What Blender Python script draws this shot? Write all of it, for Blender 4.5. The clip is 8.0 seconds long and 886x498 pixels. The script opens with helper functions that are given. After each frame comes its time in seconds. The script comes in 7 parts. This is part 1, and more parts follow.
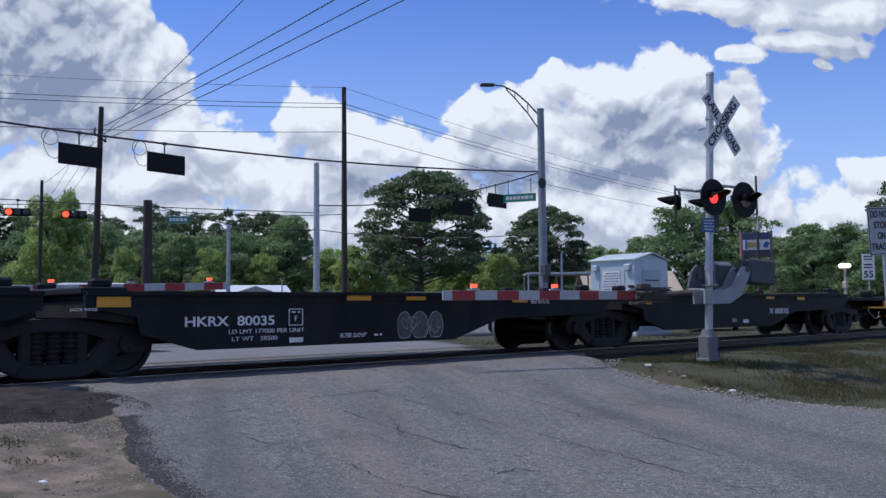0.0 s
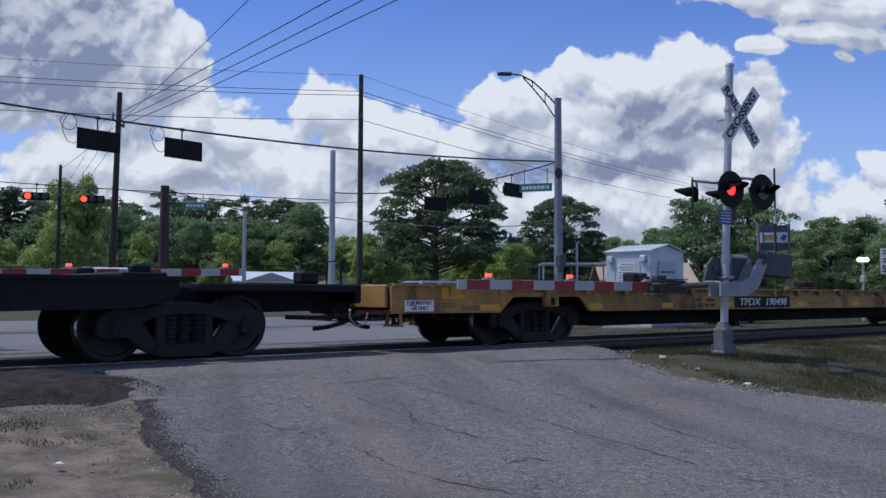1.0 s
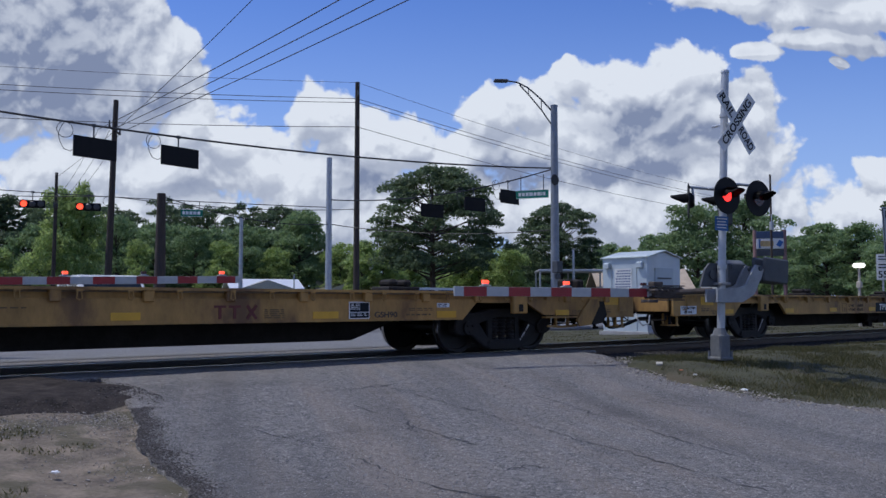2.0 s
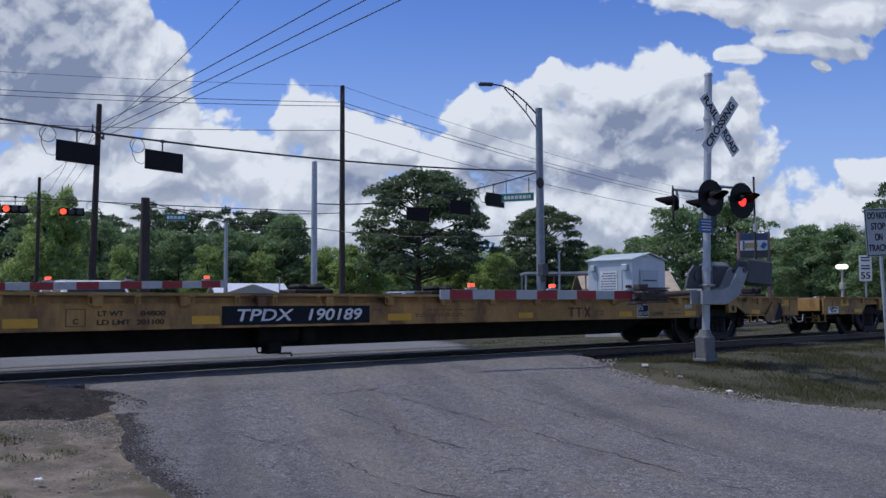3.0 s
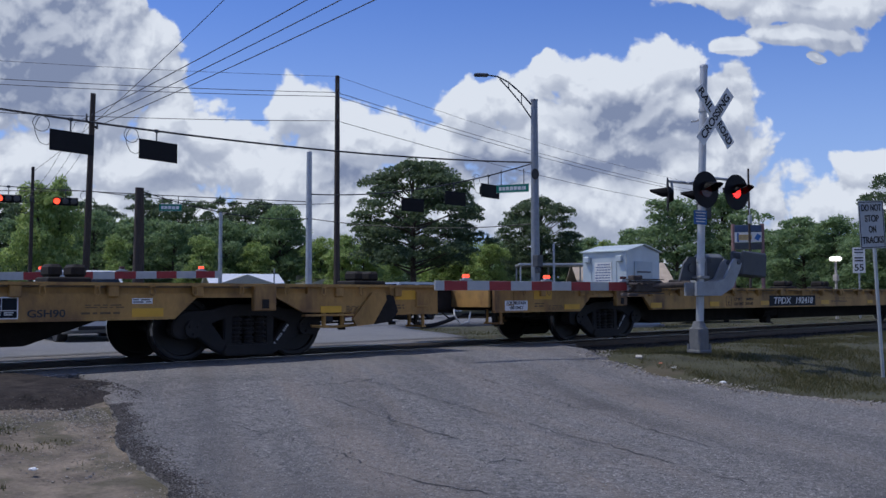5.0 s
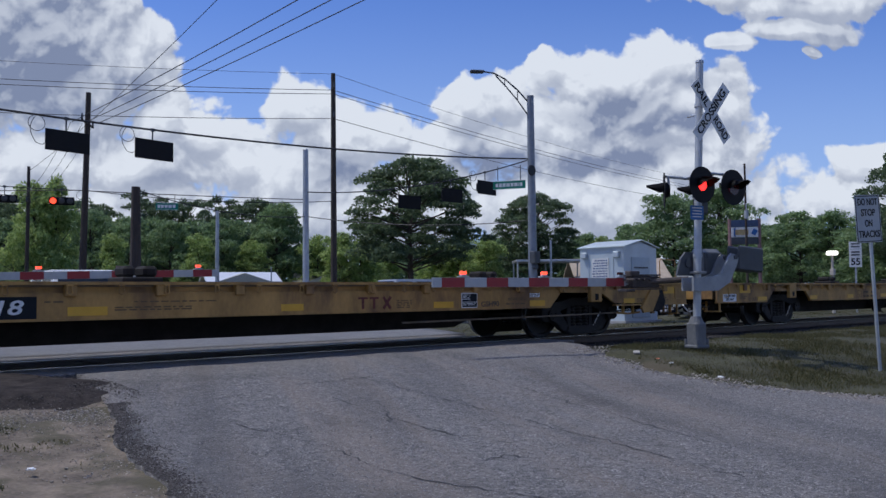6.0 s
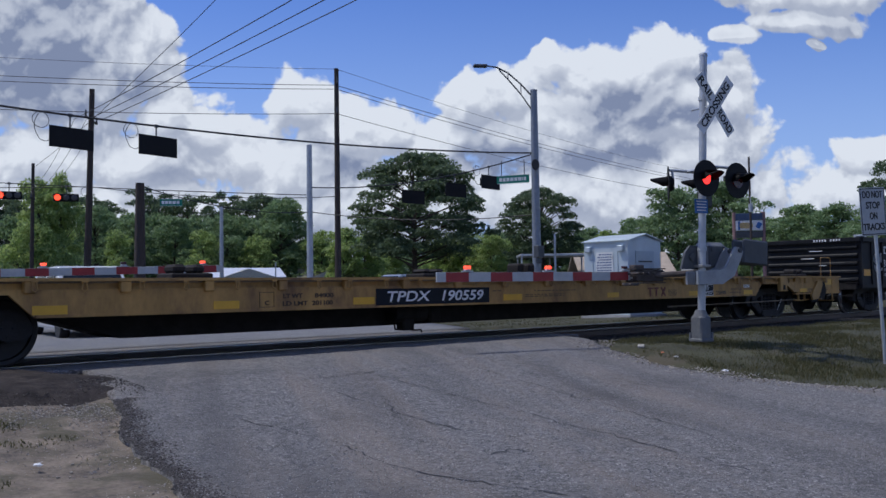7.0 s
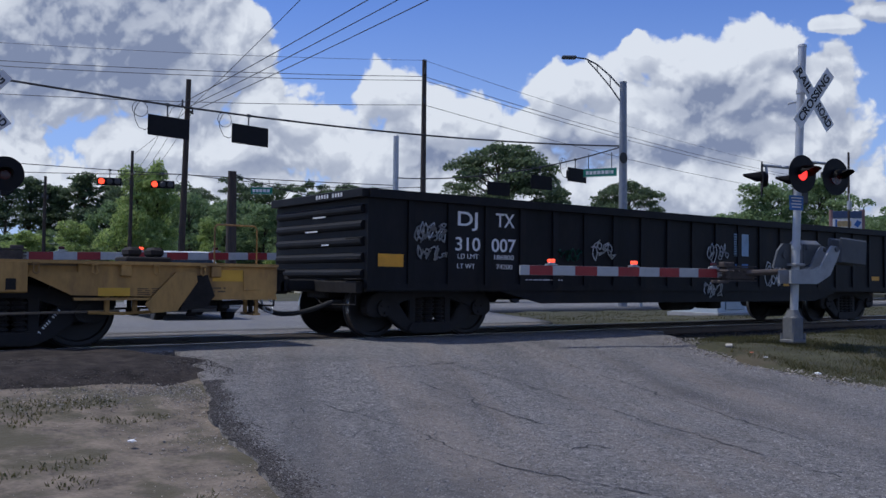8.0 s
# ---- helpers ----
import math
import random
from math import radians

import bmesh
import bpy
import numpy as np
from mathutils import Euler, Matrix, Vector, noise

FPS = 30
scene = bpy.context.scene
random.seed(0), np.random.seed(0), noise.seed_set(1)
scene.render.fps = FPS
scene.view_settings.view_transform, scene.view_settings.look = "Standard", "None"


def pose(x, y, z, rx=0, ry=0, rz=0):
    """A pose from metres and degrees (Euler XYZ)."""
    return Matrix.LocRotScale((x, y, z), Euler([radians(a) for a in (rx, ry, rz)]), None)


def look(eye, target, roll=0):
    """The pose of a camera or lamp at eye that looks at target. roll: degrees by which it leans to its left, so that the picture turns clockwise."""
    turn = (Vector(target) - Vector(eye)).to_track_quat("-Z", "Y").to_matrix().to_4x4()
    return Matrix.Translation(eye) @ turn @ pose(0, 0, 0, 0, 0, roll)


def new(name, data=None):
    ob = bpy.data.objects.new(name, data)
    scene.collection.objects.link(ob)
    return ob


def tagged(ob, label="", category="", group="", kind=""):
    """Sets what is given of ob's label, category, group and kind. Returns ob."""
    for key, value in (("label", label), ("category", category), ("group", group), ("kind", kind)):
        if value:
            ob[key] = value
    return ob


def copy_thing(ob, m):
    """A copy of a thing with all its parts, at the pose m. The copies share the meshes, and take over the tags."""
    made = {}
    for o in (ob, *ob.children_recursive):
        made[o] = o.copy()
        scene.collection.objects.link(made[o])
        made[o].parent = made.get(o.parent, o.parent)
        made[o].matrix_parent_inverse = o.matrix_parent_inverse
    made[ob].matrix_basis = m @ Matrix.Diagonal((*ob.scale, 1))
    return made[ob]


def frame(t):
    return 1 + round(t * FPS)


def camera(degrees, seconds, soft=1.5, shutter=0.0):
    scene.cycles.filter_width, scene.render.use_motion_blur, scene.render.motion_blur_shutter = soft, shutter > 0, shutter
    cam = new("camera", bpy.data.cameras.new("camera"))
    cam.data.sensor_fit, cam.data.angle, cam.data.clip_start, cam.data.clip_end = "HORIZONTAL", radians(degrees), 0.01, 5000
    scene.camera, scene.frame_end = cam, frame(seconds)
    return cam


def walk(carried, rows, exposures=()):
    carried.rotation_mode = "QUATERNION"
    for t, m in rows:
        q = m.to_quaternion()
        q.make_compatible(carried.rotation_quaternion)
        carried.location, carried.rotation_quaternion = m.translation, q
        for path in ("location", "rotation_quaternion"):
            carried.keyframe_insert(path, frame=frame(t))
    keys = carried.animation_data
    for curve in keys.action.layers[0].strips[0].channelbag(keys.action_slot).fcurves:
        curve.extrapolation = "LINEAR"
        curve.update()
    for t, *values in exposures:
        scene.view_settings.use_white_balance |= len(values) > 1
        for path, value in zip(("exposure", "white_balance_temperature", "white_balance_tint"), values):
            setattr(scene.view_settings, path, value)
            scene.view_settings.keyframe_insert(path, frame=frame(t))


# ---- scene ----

# world: x along the track, y across it, z = 0 on top of the rails
cam = camera(53.08, 8.0)
PATH = [
    (0.0, pose(0, -12.49, 0.89, 93.741, 0.582, -41.735)),
    (0.5, pose(0, -12.49, 0.89, 93.274, 0.270, -40.984)),
    (1.0, pose(0, -12.49, 0.89, 93.027, -0.180, -40.797)),
    (2.5, pose(0, -12.49, 0.89, 93.698, 0.163, -41.357)),
    (3.0, pose(0, -12.49, 0.89, 93.684, 0.305, -41.903)),
    (3.5, pose(0, -12.49, 0.89, 93.516, 0.363, -42.126)),
    (4.0, pose(0, -12.49, 0.89, 93.309, 0.319, -42.141)),
    (4.5, pose(0, -12.49, 0.89, 93.166, 0.151, -42.228)),
    (6.0, pose(0, -12.49, 0.89, 92.901, 0.567, -42.415)),
    (6.5, pose(0, -12.49, 0.89, 92.721, 0.885, -42.503)),
    (7.0, pose(0, -12.49, 0.89, 92.565, 0.822, -42.143)),
    (7.5, pose(0, -12.49, 0.89, 92.438, 0.260, -40.807)),
    (8.0, pose(0, -12.49, 0.89, 92.042, -0.603, -36.774)),
]
walk(cam, PATH, exposures=[(0.0, 0.20, 6120, 10), (0.6, 0.10, 6120, 10), (1.5, 0.03, 6120, 10), (8.0, 0.0, 6120, 10)])

# ------------------------------------------------------------------ light
SUN_DIR = Vector((-0.30, 0.36, 0.88)).normalized()      # towards the sun
sun = new("sun", bpy.data.lights.new("sun", "SUN"))
sun.data.energy, sun.data.angle, sun.data.color = 2.6, radians(0.55), (1.0, 0.95, 0.87)
sun.matrix_world = look((0, 0, 60), Vector((0, 0, 60)) - SUN_DIR)


# clouds as (x, y, half width, half height) on a plane of unit distance ahead; y is the tangent of the height above the horizon
CLOUD_WEST = [(-0.46, .30, .135, .125), (-.60, .29, .17, .14), (-.345, .275, .062, .05), (-.40, .235, .11, .06), (-.30, .205, .06, .042),
              (-.365, .325, .036, .03)]
CLOUD_LOW_WEST = [(-.46, .155, .075, .034), (-.34, .15, .09, .04), (-.25, .175, .055, .036), (-.225, .145, .045, .04), (-.42, .085, .2, .06), (-.62, .12, .1, .06)]
CLOUD_MID = [(-.157, .212, .05, .042), (-.115, .175, .066, .05), (-.06, .178, .045, .036), (-.14, .13, .11, .05), (-.01, .155, .055, .05), (-.08, .095, .18, .055)]
CLOUD_EAST = [(.03, .215, .034, .034), (.075, .22, .045, .035), (.137, .262, .03, .028), (.19, .245, .07, .046), (.253, .256, .05, .04),
              (.235, .2, .125, .08), (.325, .215, .042, .05), (.14, .175, .12, .08), (.3, .15, .075, .065), (.2, .1, .22, .06)]
CLOUD_HIGH = [(.33, .35, .12, .024), (.43, .338, .13, .028), (.42, .297, .065, .018), (.34, .28, .032, .014), (.42, .272, .014, .006),
              (.485, .143, .045, .026), (.46, .1, .07, .035)]


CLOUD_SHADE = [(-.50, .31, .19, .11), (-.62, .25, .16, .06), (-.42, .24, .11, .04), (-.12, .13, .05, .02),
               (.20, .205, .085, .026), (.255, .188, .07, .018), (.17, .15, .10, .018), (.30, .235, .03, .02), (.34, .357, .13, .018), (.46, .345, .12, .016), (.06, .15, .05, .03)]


def make_world():
    world = bpy.data.worlds.new("sky")
    scene.world = world
    world.use_nodes = True
    nt = world.node_tree
    nt.nodes.clear()

    def build(tree):
        def node(kind, **kw):
            n = tree.nodes.new(kind)
            for k, v in kw.items():
                if k == "operation":
                    n.operation = v
            return n

        def put(sock, v):
            if hasattr(v, "is_linked"):
                tree.links.new(v, sock)
            else:
                sock.default_value = v

        def m(op, a, b=0.0, c=0.0, clamp=False):
            n = node("ShaderNodeMath", operation=op)
            n.use_clamp = clamp
            put(n.inputs[0], a), put(n.inputs[1], b), put(n.inputs[2], c)
            return n.outputs[0]

        def vm(op, a, b=(0, 0, 0), c=(0, 0, 0)):
            n = node("ShaderNodeVectorMath", operation=op)
            put(n.inputs[0], a), put(n.inputs[1], b)
            if op == "MULTIPLY_ADD":
                put(n.inputs[2], c)
            return n

        def noise_tex(vec, scale, detail, rough=0.55):
            n = node("ShaderNodeTexNoise")
            put(n.inputs["Vector"], vec)
            n.inputs["Scale"].default_value, n.inputs["Detail"].default_value, n.inputs["Roughness"].default_value = scale, detail, rough
            return n.outputs["Fac"]

        def ramp(v, a, b):
            n = node("ShaderNodeMapRange")
            n.interpolation_type = "SMOOTHSTEP"
            put(n.inputs[0], v)
            n.inputs[1].default_value, n.inputs[2].default_value = a, b
            return n.outputs[0]
        return node, put, m, vm, noise_tex, ramp

    # the density of cloud at a place on the plane
    group = bpy.data.node_groups.new("cloud_density", "ShaderNodeTree")
    group.interface.new_socket("P", in_out="INPUT", socket_type="NodeSocketVector")
    group.interface.new_socket("Density", in_out="OUTPUT", socket_type="NodeSocketFloat")
    node, put, m, vm, noise_tex, ramp = build(group)
    p_in = node("NodeGroupInput").outputs[0]
    warp = node("ShaderNodeTexNoise")
    put(warp.inputs["Vector"], p_in)
    warp.inputs["Scale"].default_value, warp.inputs["Detail"].default_value = 9.0, 3.0
    p = vm("MULTIPLY_ADD", vm("SUBTRACT", warp.outputs["Color"], (.5, .5, .5)).outputs[0], (.07, .05, 0), p_in).outputs[0]
    near = None
    for x, y, rx, ry in CLOUD_WEST + CLOUD_LOW_WEST + CLOUD_MID + CLOUD_EAST + CLOUD_HIGH:
        d = vm("LENGTH", vm("MULTIPLY_ADD", p, (1 / rx, 1 / ry, 0), (-x / rx, -y / ry, 0)).outputs[0]).outputs["Value"]
        near = d if near is None else m("SMOOTH_MIN", near, d, 0.18)
    bill = node("ShaderNodeTexVoronoi")
    bill.feature = "SMOOTH_F1"
    put(bill.inputs["Vector"], p)
    bill.inputs["Scale"].default_value, bill.inputs["Smoothness"].default_value = 24.0, 0.35
    bill.inputs["Detail"].default_value = 3.0
    fine = noise_tex(p_in, 22.0, 9.0, 0.62)
    dens = m("SUBTRACT", 1.28, near)
    dens = m("MULTIPLY_ADD", m("SUBTRACT", 0.62, bill.outputs["Distance"]), 0.62, dens)
    dens = m("MULTIPLY_ADD", m("SUBTRACT", fine, 0.5), 0.60, dens)
    # scattered cloud past the sides
    side = ramp(m("ABSOLUTE", node("ShaderNodeSeparateXYZ").outputs[0]), 0.62, 0.95)
    sep = [n for n in group.nodes if n.bl_idname == "ShaderNodeSeparateXYZ"][0]
    put(sep.inputs[0], p_in)
    loose = m("MULTIPLY", m("SUBTRACT", noise_tex(p_in, 2.2, 7.0), 0.5), 3.0)
    mixn = node("ShaderNodeMix")
    put(mixn.inputs[0], side), put(mixn.inputs[2], dens), put(mixn.inputs[3], loose)
    put(node("NodeGroupOutput").inputs[0], mixn.outputs[0])

    node, put, m, vm, noise_tex, ramp = build(nt)
    way = node("ShaderNodeTexCoord").outputs["Generated"]
    a = radians(42.13)
    fwd = m("MAXIMUM", m("ABSOLUTE", vm("DOT_PRODUCT", way, (math.sin(a), math.cos(a), 0)).outputs["Value"]), 0.05)
    u = m("DIVIDE", vm("DOT_PRODUCT", way, (math.cos(a), -math.sin(a), 0)).outputs["Value"], fwd)
    v = m("DIVIDE", vm("DOT_PRODUCT", way, (0, 0, 1)).outputs["Value"], fwd)
    comb = node("ShaderNodeCombineXYZ")
    put(comb.inputs[0], u), put(comb.inputs[1], v)
    P = comb.outputs[0]

    def density(vec):
        g = node("ShaderNodeGroup")
        g.node_tree = group
        put(g.inputs[0], vec)
        return g.outputs[0]
    d0 = density(P)
    d1 = density(vm("ADD", P, (-0.008, 0.030, 0)).outputs[0])
    d2 = density(vm("ADD", P, (0.0, 0.060, 0)).outputs[0])
    alpha = ramp(d0, 0.0, 0.20)
    d3 = density(vm("ADD", P, (-0.003, 0.010, 0)).outputs[0])
    puff = ramp(m("SUBTRACT", d0, d3), -0.18, 0.20)
    lit = ramp(m("SUBTRACT", d0, d1), -0.34, 0.42)
    core = ramp(m("MULTIPLY_ADD", d2, 0.6, m("MULTIPLY", d0, 0.4)), 0.15, 1.15)
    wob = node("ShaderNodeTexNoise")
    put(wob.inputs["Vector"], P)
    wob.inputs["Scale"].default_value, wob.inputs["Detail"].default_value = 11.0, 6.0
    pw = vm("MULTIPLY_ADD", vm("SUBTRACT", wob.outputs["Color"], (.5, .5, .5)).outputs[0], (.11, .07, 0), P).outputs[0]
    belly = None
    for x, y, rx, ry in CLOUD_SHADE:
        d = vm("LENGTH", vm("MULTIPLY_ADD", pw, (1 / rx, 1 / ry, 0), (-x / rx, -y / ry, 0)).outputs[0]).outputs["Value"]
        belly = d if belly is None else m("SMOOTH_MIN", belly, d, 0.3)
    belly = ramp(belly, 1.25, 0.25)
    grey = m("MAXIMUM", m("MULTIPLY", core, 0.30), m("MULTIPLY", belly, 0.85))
    mott = noise_tex(P, 13.0, 8.0, 0.62)
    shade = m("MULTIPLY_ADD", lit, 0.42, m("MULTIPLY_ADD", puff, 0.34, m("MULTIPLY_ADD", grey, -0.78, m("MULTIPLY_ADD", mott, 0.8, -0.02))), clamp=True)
    col = node("ShaderNodeMix")
    col.data_type = "RGBA"
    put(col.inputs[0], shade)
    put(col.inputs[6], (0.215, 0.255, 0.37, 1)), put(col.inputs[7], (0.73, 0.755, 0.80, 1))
    sky = node("ShaderNodeTexSky")
    sky.sky_type, sky.sun_disc = "NISHITA", False
    sky.sun_elevation = math.asin(SUN_DIR.z)
    sky.sun_rotation = math.atan2(SUN_DIR.x, SUN_DIR.y)
    sky.air_density, sky.dust_density, sky.ozone_density = 1.0, 0.6, 2.0
    dim = vm("MULTIPLY", sky.outputs[0], (.060, .078, .130)).outputs[0]
    haze = node("ShaderNodeMix")
    haze.data_type = "RGBA"
    put(haze.inputs[0], m("MULTIPLY", ramp(v, 0.40, -0.02), 0.75)), put(haze.inputs[6], dim), put(haze.inputs[7], (0.40, 0.53, 0.78, 1))
    mixc = node("ShaderNodeMix")
    mixc.data_type = "RGBA"
    put(mixc.inputs[0], alpha), put(mixc.inputs[6], haze.outputs[2]), put(mixc.inputs[7], col.outputs[2])
    bg = node("ShaderNodeBackground")
    put(bg.inputs[0], mixc.outputs[2])
    bg.inputs[1].default_value = 1.0
    put(node("ShaderNodeOutputWorld").inputs[0], bg.outputs[0])


make_world()

# ------------------------------------------------------------------ materials
MATS = {}


def mat(name, base, rough=0.7, metal=0.0, var=0.25, scale=6.0, grain=60.0, bump=0.15, stain=None, stain_at=(0.52, 0.68), glow=0.0, stretch=(1, 1, 1), coat=0.0, trans=0.0, spec=0.5):
    """A worn surface: colour varied at a large and a fine scale, stains, and fine relief, at real size."""
    if name in MATS:
        return MATS[name]
    mt = bpy.data.materials.new(name)
    mt.use_nodes = True
    nt = mt.node_tree
    b = nt.nodes["Principled BSDF"]
    L = nt.links.new
    tc = nt.nodes.new("ShaderNodeTexCoord")
    mp = nt.nodes.new("ShaderNodeMapping")
    mp.inputs["Scale"].default_value = stretch
    info = nt.nodes.new("ShaderNodeObjectInfo")
    off = nt.nodes.new("ShaderNodeVectorMath")
    off.operation = "MULTIPLY_ADD"
    comb = nt.nodes.new("ShaderNodeCombineXYZ")
    L(info.outputs["Random"], comb.inputs[0]), L(info.outputs["Random"], comb.inputs[1])
    L(comb.outputs[0], off.inputs[0])
    off.inputs[1].default_value = (37, 53, 0)
    L(tc.outputs["Object"], off.inputs[2])
    L(off.outputs[0], mp.inputs["Vector"])

    def tex(sc, det):
        n = nt.nodes.new("ShaderNodeTexNoise")
        n.inputs["Scale"].default_value, n.inputs["Detail"].default_value, n.inputs["Roughness"].default_value = sc, det, 0.6
        L(mp.outputs[0], n.inputs["Vector"])
        return n.outputs["Fac"]
    big, small = tex(scale, 5), tex(grain, 3)
    mixf = nt.nodes.new("ShaderNodeMath")
    mixf.operation = "MULTIPLY_ADD"
    L(small, mixf.inputs[0])
    mixf.inputs[1].default_value = 0.45
    L(big, mixf.inputs[2])
    rng = nt.nodes.new("ShaderNodeMapRange")
    rng.inputs[1].default_value, rng.inputs[2].default_value = 0.45, 1.0
    rng.inputs[3].default_value, rng.inputs[4].default_value = 1 - var, 1 + var
    L(mixf.outputs[0], rng.inputs[0])
    colr = nt.nodes.new("ShaderNodeVectorMath")
    colr.operation = "SCALE"
    colr.inputs[0].default_value = base
    L(rng.outputs[0], colr.inputs["Scale"])
    out = colr.outputs[0]
    if stain:
        st = nt.nodes.new("ShaderNodeMapRange")
        st.interpolation_type = "SMOOTHSTEP"
        st.inputs[1].default_value, st.inputs[2].default_value = stain_at
        L(tex(scale * 0.45 + 0.3, 6), st.inputs[0])
        mx = nt.nodes.new("ShaderNodeMix")
        mx.data_type = "RGBA"
        L(st.outputs[0], mx.inputs[0]), L(out, mx.inputs[6])
        mx.inputs[7].default_value = (*stain, 1)
        out = mx.outputs[2]
    L(out, b.inputs["Base Color"])
    b.inputs["Roughness"].default_value, b.inputs["Metallic"].default_value = rough, metal
    b.inputs["Coat Weight"].default_value = coat
    b.inputs["Specular IOR Level"].default_value = spec
    b.inputs["Transmission Weight"].default_value = trans
    if glow:
        b.inputs["Emission Color"].default_value, b.inputs["Emission Strength"].default_value = (*base, 1), glow
    if bump:
        bp = nt.nodes.new("ShaderNodeBump")
        bp.inputs["Strength"].default_value, bp.inputs["Distance"].default_value = bump, 0.02
        L(mixf.outputs[0], bp.inputs["Height"])
        L(bp.outputs[0], b.inputs["Normal"])
    MATS[name] = mt
    return mt




def road_mat(name, dark, light, streak, crack=0.0):
    """Worn asphalt: stone speckle, streaks along the traffic, oily patches and a little relief."""
    mt = bpy.data.materials.new(name)
    mt.use_nodes = True
    nt = mt.node_tree
    b, L = nt.nodes["Principled BSDF"], nt.links.new
    tc = nt.nodes.new("ShaderNodeTexCoord")

    def tex(sc, det, rough=0.6, stretch=(1, 1, 1), kind="ShaderNodeTexNoise"):
        mp = nt.nodes.new("ShaderNodeMapping")
        mp.vector_type = "TEXTURE"             # turned along the traffic first, then stretched
        mp.inputs["Scale"].default_value = tuple(1 / v for v in stretch)
        mp.inputs["Rotation"].default_value = (0, 0, radians(-25))
        L(tc.outputs["Object"], mp.inputs[0])
        n = nt.nodes.new(kind)
        n.inputs["Scale"].default_value = sc
        if kind == "ShaderNodeTexNoise":
            n.inputs["Detail"].default_value, n.inputs["Roughness"].default_value = det, rough
        L(mp.outputs[0], n.inputs["Vector"])
        return n

    def mixc(f, a, c):
        n = nt.nodes.new("ShaderNodeMix")
        n.data_type = "RGBA"
        L(f, n.inputs[0])
        for s, v in ((n.inputs[6], a), (n.inputs[7], c)):
            if isinstance(v, tuple):
                s.default_value = (*v, 1)
            else:
                L(v, s)
        return n.outputs[2]

    def ramp(v, a, c, most=1.0):
        n = nt.nodes.new("ShaderNodeMapRange")
        n.inputs[1].default_value, n.inputs[2].default_value, n.inputs[4].default_value = a, c, most
        L(v, n.inputs[0])
        return n.outputs[0]
    stones = tex(62, 0, kind="ShaderNodeTexVoronoi")
    speck = tex(15, 8, 0.92)
    grains = mixc(ramp(speck.outputs["Fac"], 0.41, 0.59), dark, light)
    cell = nt.nodes.new("ShaderNodeSeparateColor")
    L(stones.outputs["Color"], cell.inputs[0])
    bright = mixc(ramp(cell.outputs[0], 0.86, 0.98), grains, tuple(min(1, c * 1.55) for c in light))
    run = mixc(ramp(tex(1.0, 6, 0.6, (1.5, 0.14, 1)).outputs["Fac"], 0.47, 0.66, 0.42), bright, streak)
    tyre = tex(0.9, 4, 0.6, (1.1, 0.07, 1)).outputs["Fac"]
    run = mixc(ramp(tyre, 0.50, 0.68, 0.6), run, tuple(c * 1.25 for c in dark))
    oil = mixc(ramp(tex(0.55, 7, 0.65).outputs["Fac"], 0.53, 0.74, 0.6), run, tuple(c * 0.72 for c in dark))
    worn = mixc(ramp(tex(2.3, 6, 0.7).outputs["Fac"], 0.56, 0.75, 0.6), oil, tuple(c * 0.95 for c in light))
    L(worn, b.inputs["Base Color"])
    b.inputs["Roughness"].default_value = 0.88
    bp = nt.nodes.new("ShaderNodeBump")
    bp.inputs["Strength"].default_value, bp.inputs["Distance"].default_value = 0.7, 0.02
    L(speck.outputs["Fac"], bp.inputs["Height"])
    L(bp.outputs[0], b.inputs["Normal"])
    return mt


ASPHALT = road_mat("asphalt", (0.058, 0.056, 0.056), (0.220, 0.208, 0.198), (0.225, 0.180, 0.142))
# same asphalt for the far roads, with bright sun put into a paler colour
ASPHALT_PAINTED_SUN = road_mat("asphalt_painted_sun", (0.115, 0.115, 0.118), (0.19, 0.188, 0.185), (0.17, 0.16, 0.15))
PATCH = mat("dark_asphalt", (0.032, 0.026, 0.023), 0.95, var=0.9, scale=5, grain=30, bump=1.0, stain=(0.06, 0.05, 0.042), stain_at=(0.55, 0.75), spec=0.2)
GRASS = mat("grass_ground", (0.050, 0.049, 0.022), 0.95, var=0.6, scale=1.6, grain=22, bump=0.9, stain=(0.075, 0.062, 0.036), stain_at=(0.52, 0.68))
DIRT = mat("dirt", (0.160, 0.128, 0.094), 0.95, var=0.75, scale=2.8, grain=26, bump=1.0, stain=(0.080, 0.069, 0.040), stain_at=(0.46, 0.60))
BALLAST = mat("ballast", (0.028, 0.025, 0.024), 0.95, var=0.6, scale=3, grain=35, bump=1.0)
STONE = mat("stone", (0.24, 0.235, 0.24), 0.9, var=0.35, scale=9, grain=60, bump=0.4)
RAIL = mat("rail_steel", (0.10, 0.075, 0.06), 0.55, 0.6, var=0.3, scale=4, bump=0.1)
RAIL_TOP = mat("polished_rail", (0.5, 0.5, 0.5), 0.25, 1.0, var=0.1, bump=0.0)
TIE = mat("creosoted_tie", (0.05, 0.042, 0.036), 0.9, var=0.4, scale=5, bump=0.5, stretch=(1, 0.2, 1))
CONCRETE = mat("concrete", (0.36, 0.355, 0.345), 0.85, var=0.2, scale=2, grain=50, bump=0.25, stain=(0.22, 0.21, 0.20))
YELLOW = mat("weathered_yellow_paint", (0.40, 0.225, 0.062), 0.65, var=0.32, scale=2.2, grain=22, bump=0.12, stain=(0.15, 0.078, 0.034), stain_at=(0.47, 0.68), stretch=(1, 1, 0.45))
BRIGHT_YELLOW = mat("reflective_yellow", (0.66, 0.36, 0.025), 0.45, var=0.12, scale=4, bump=0.03)
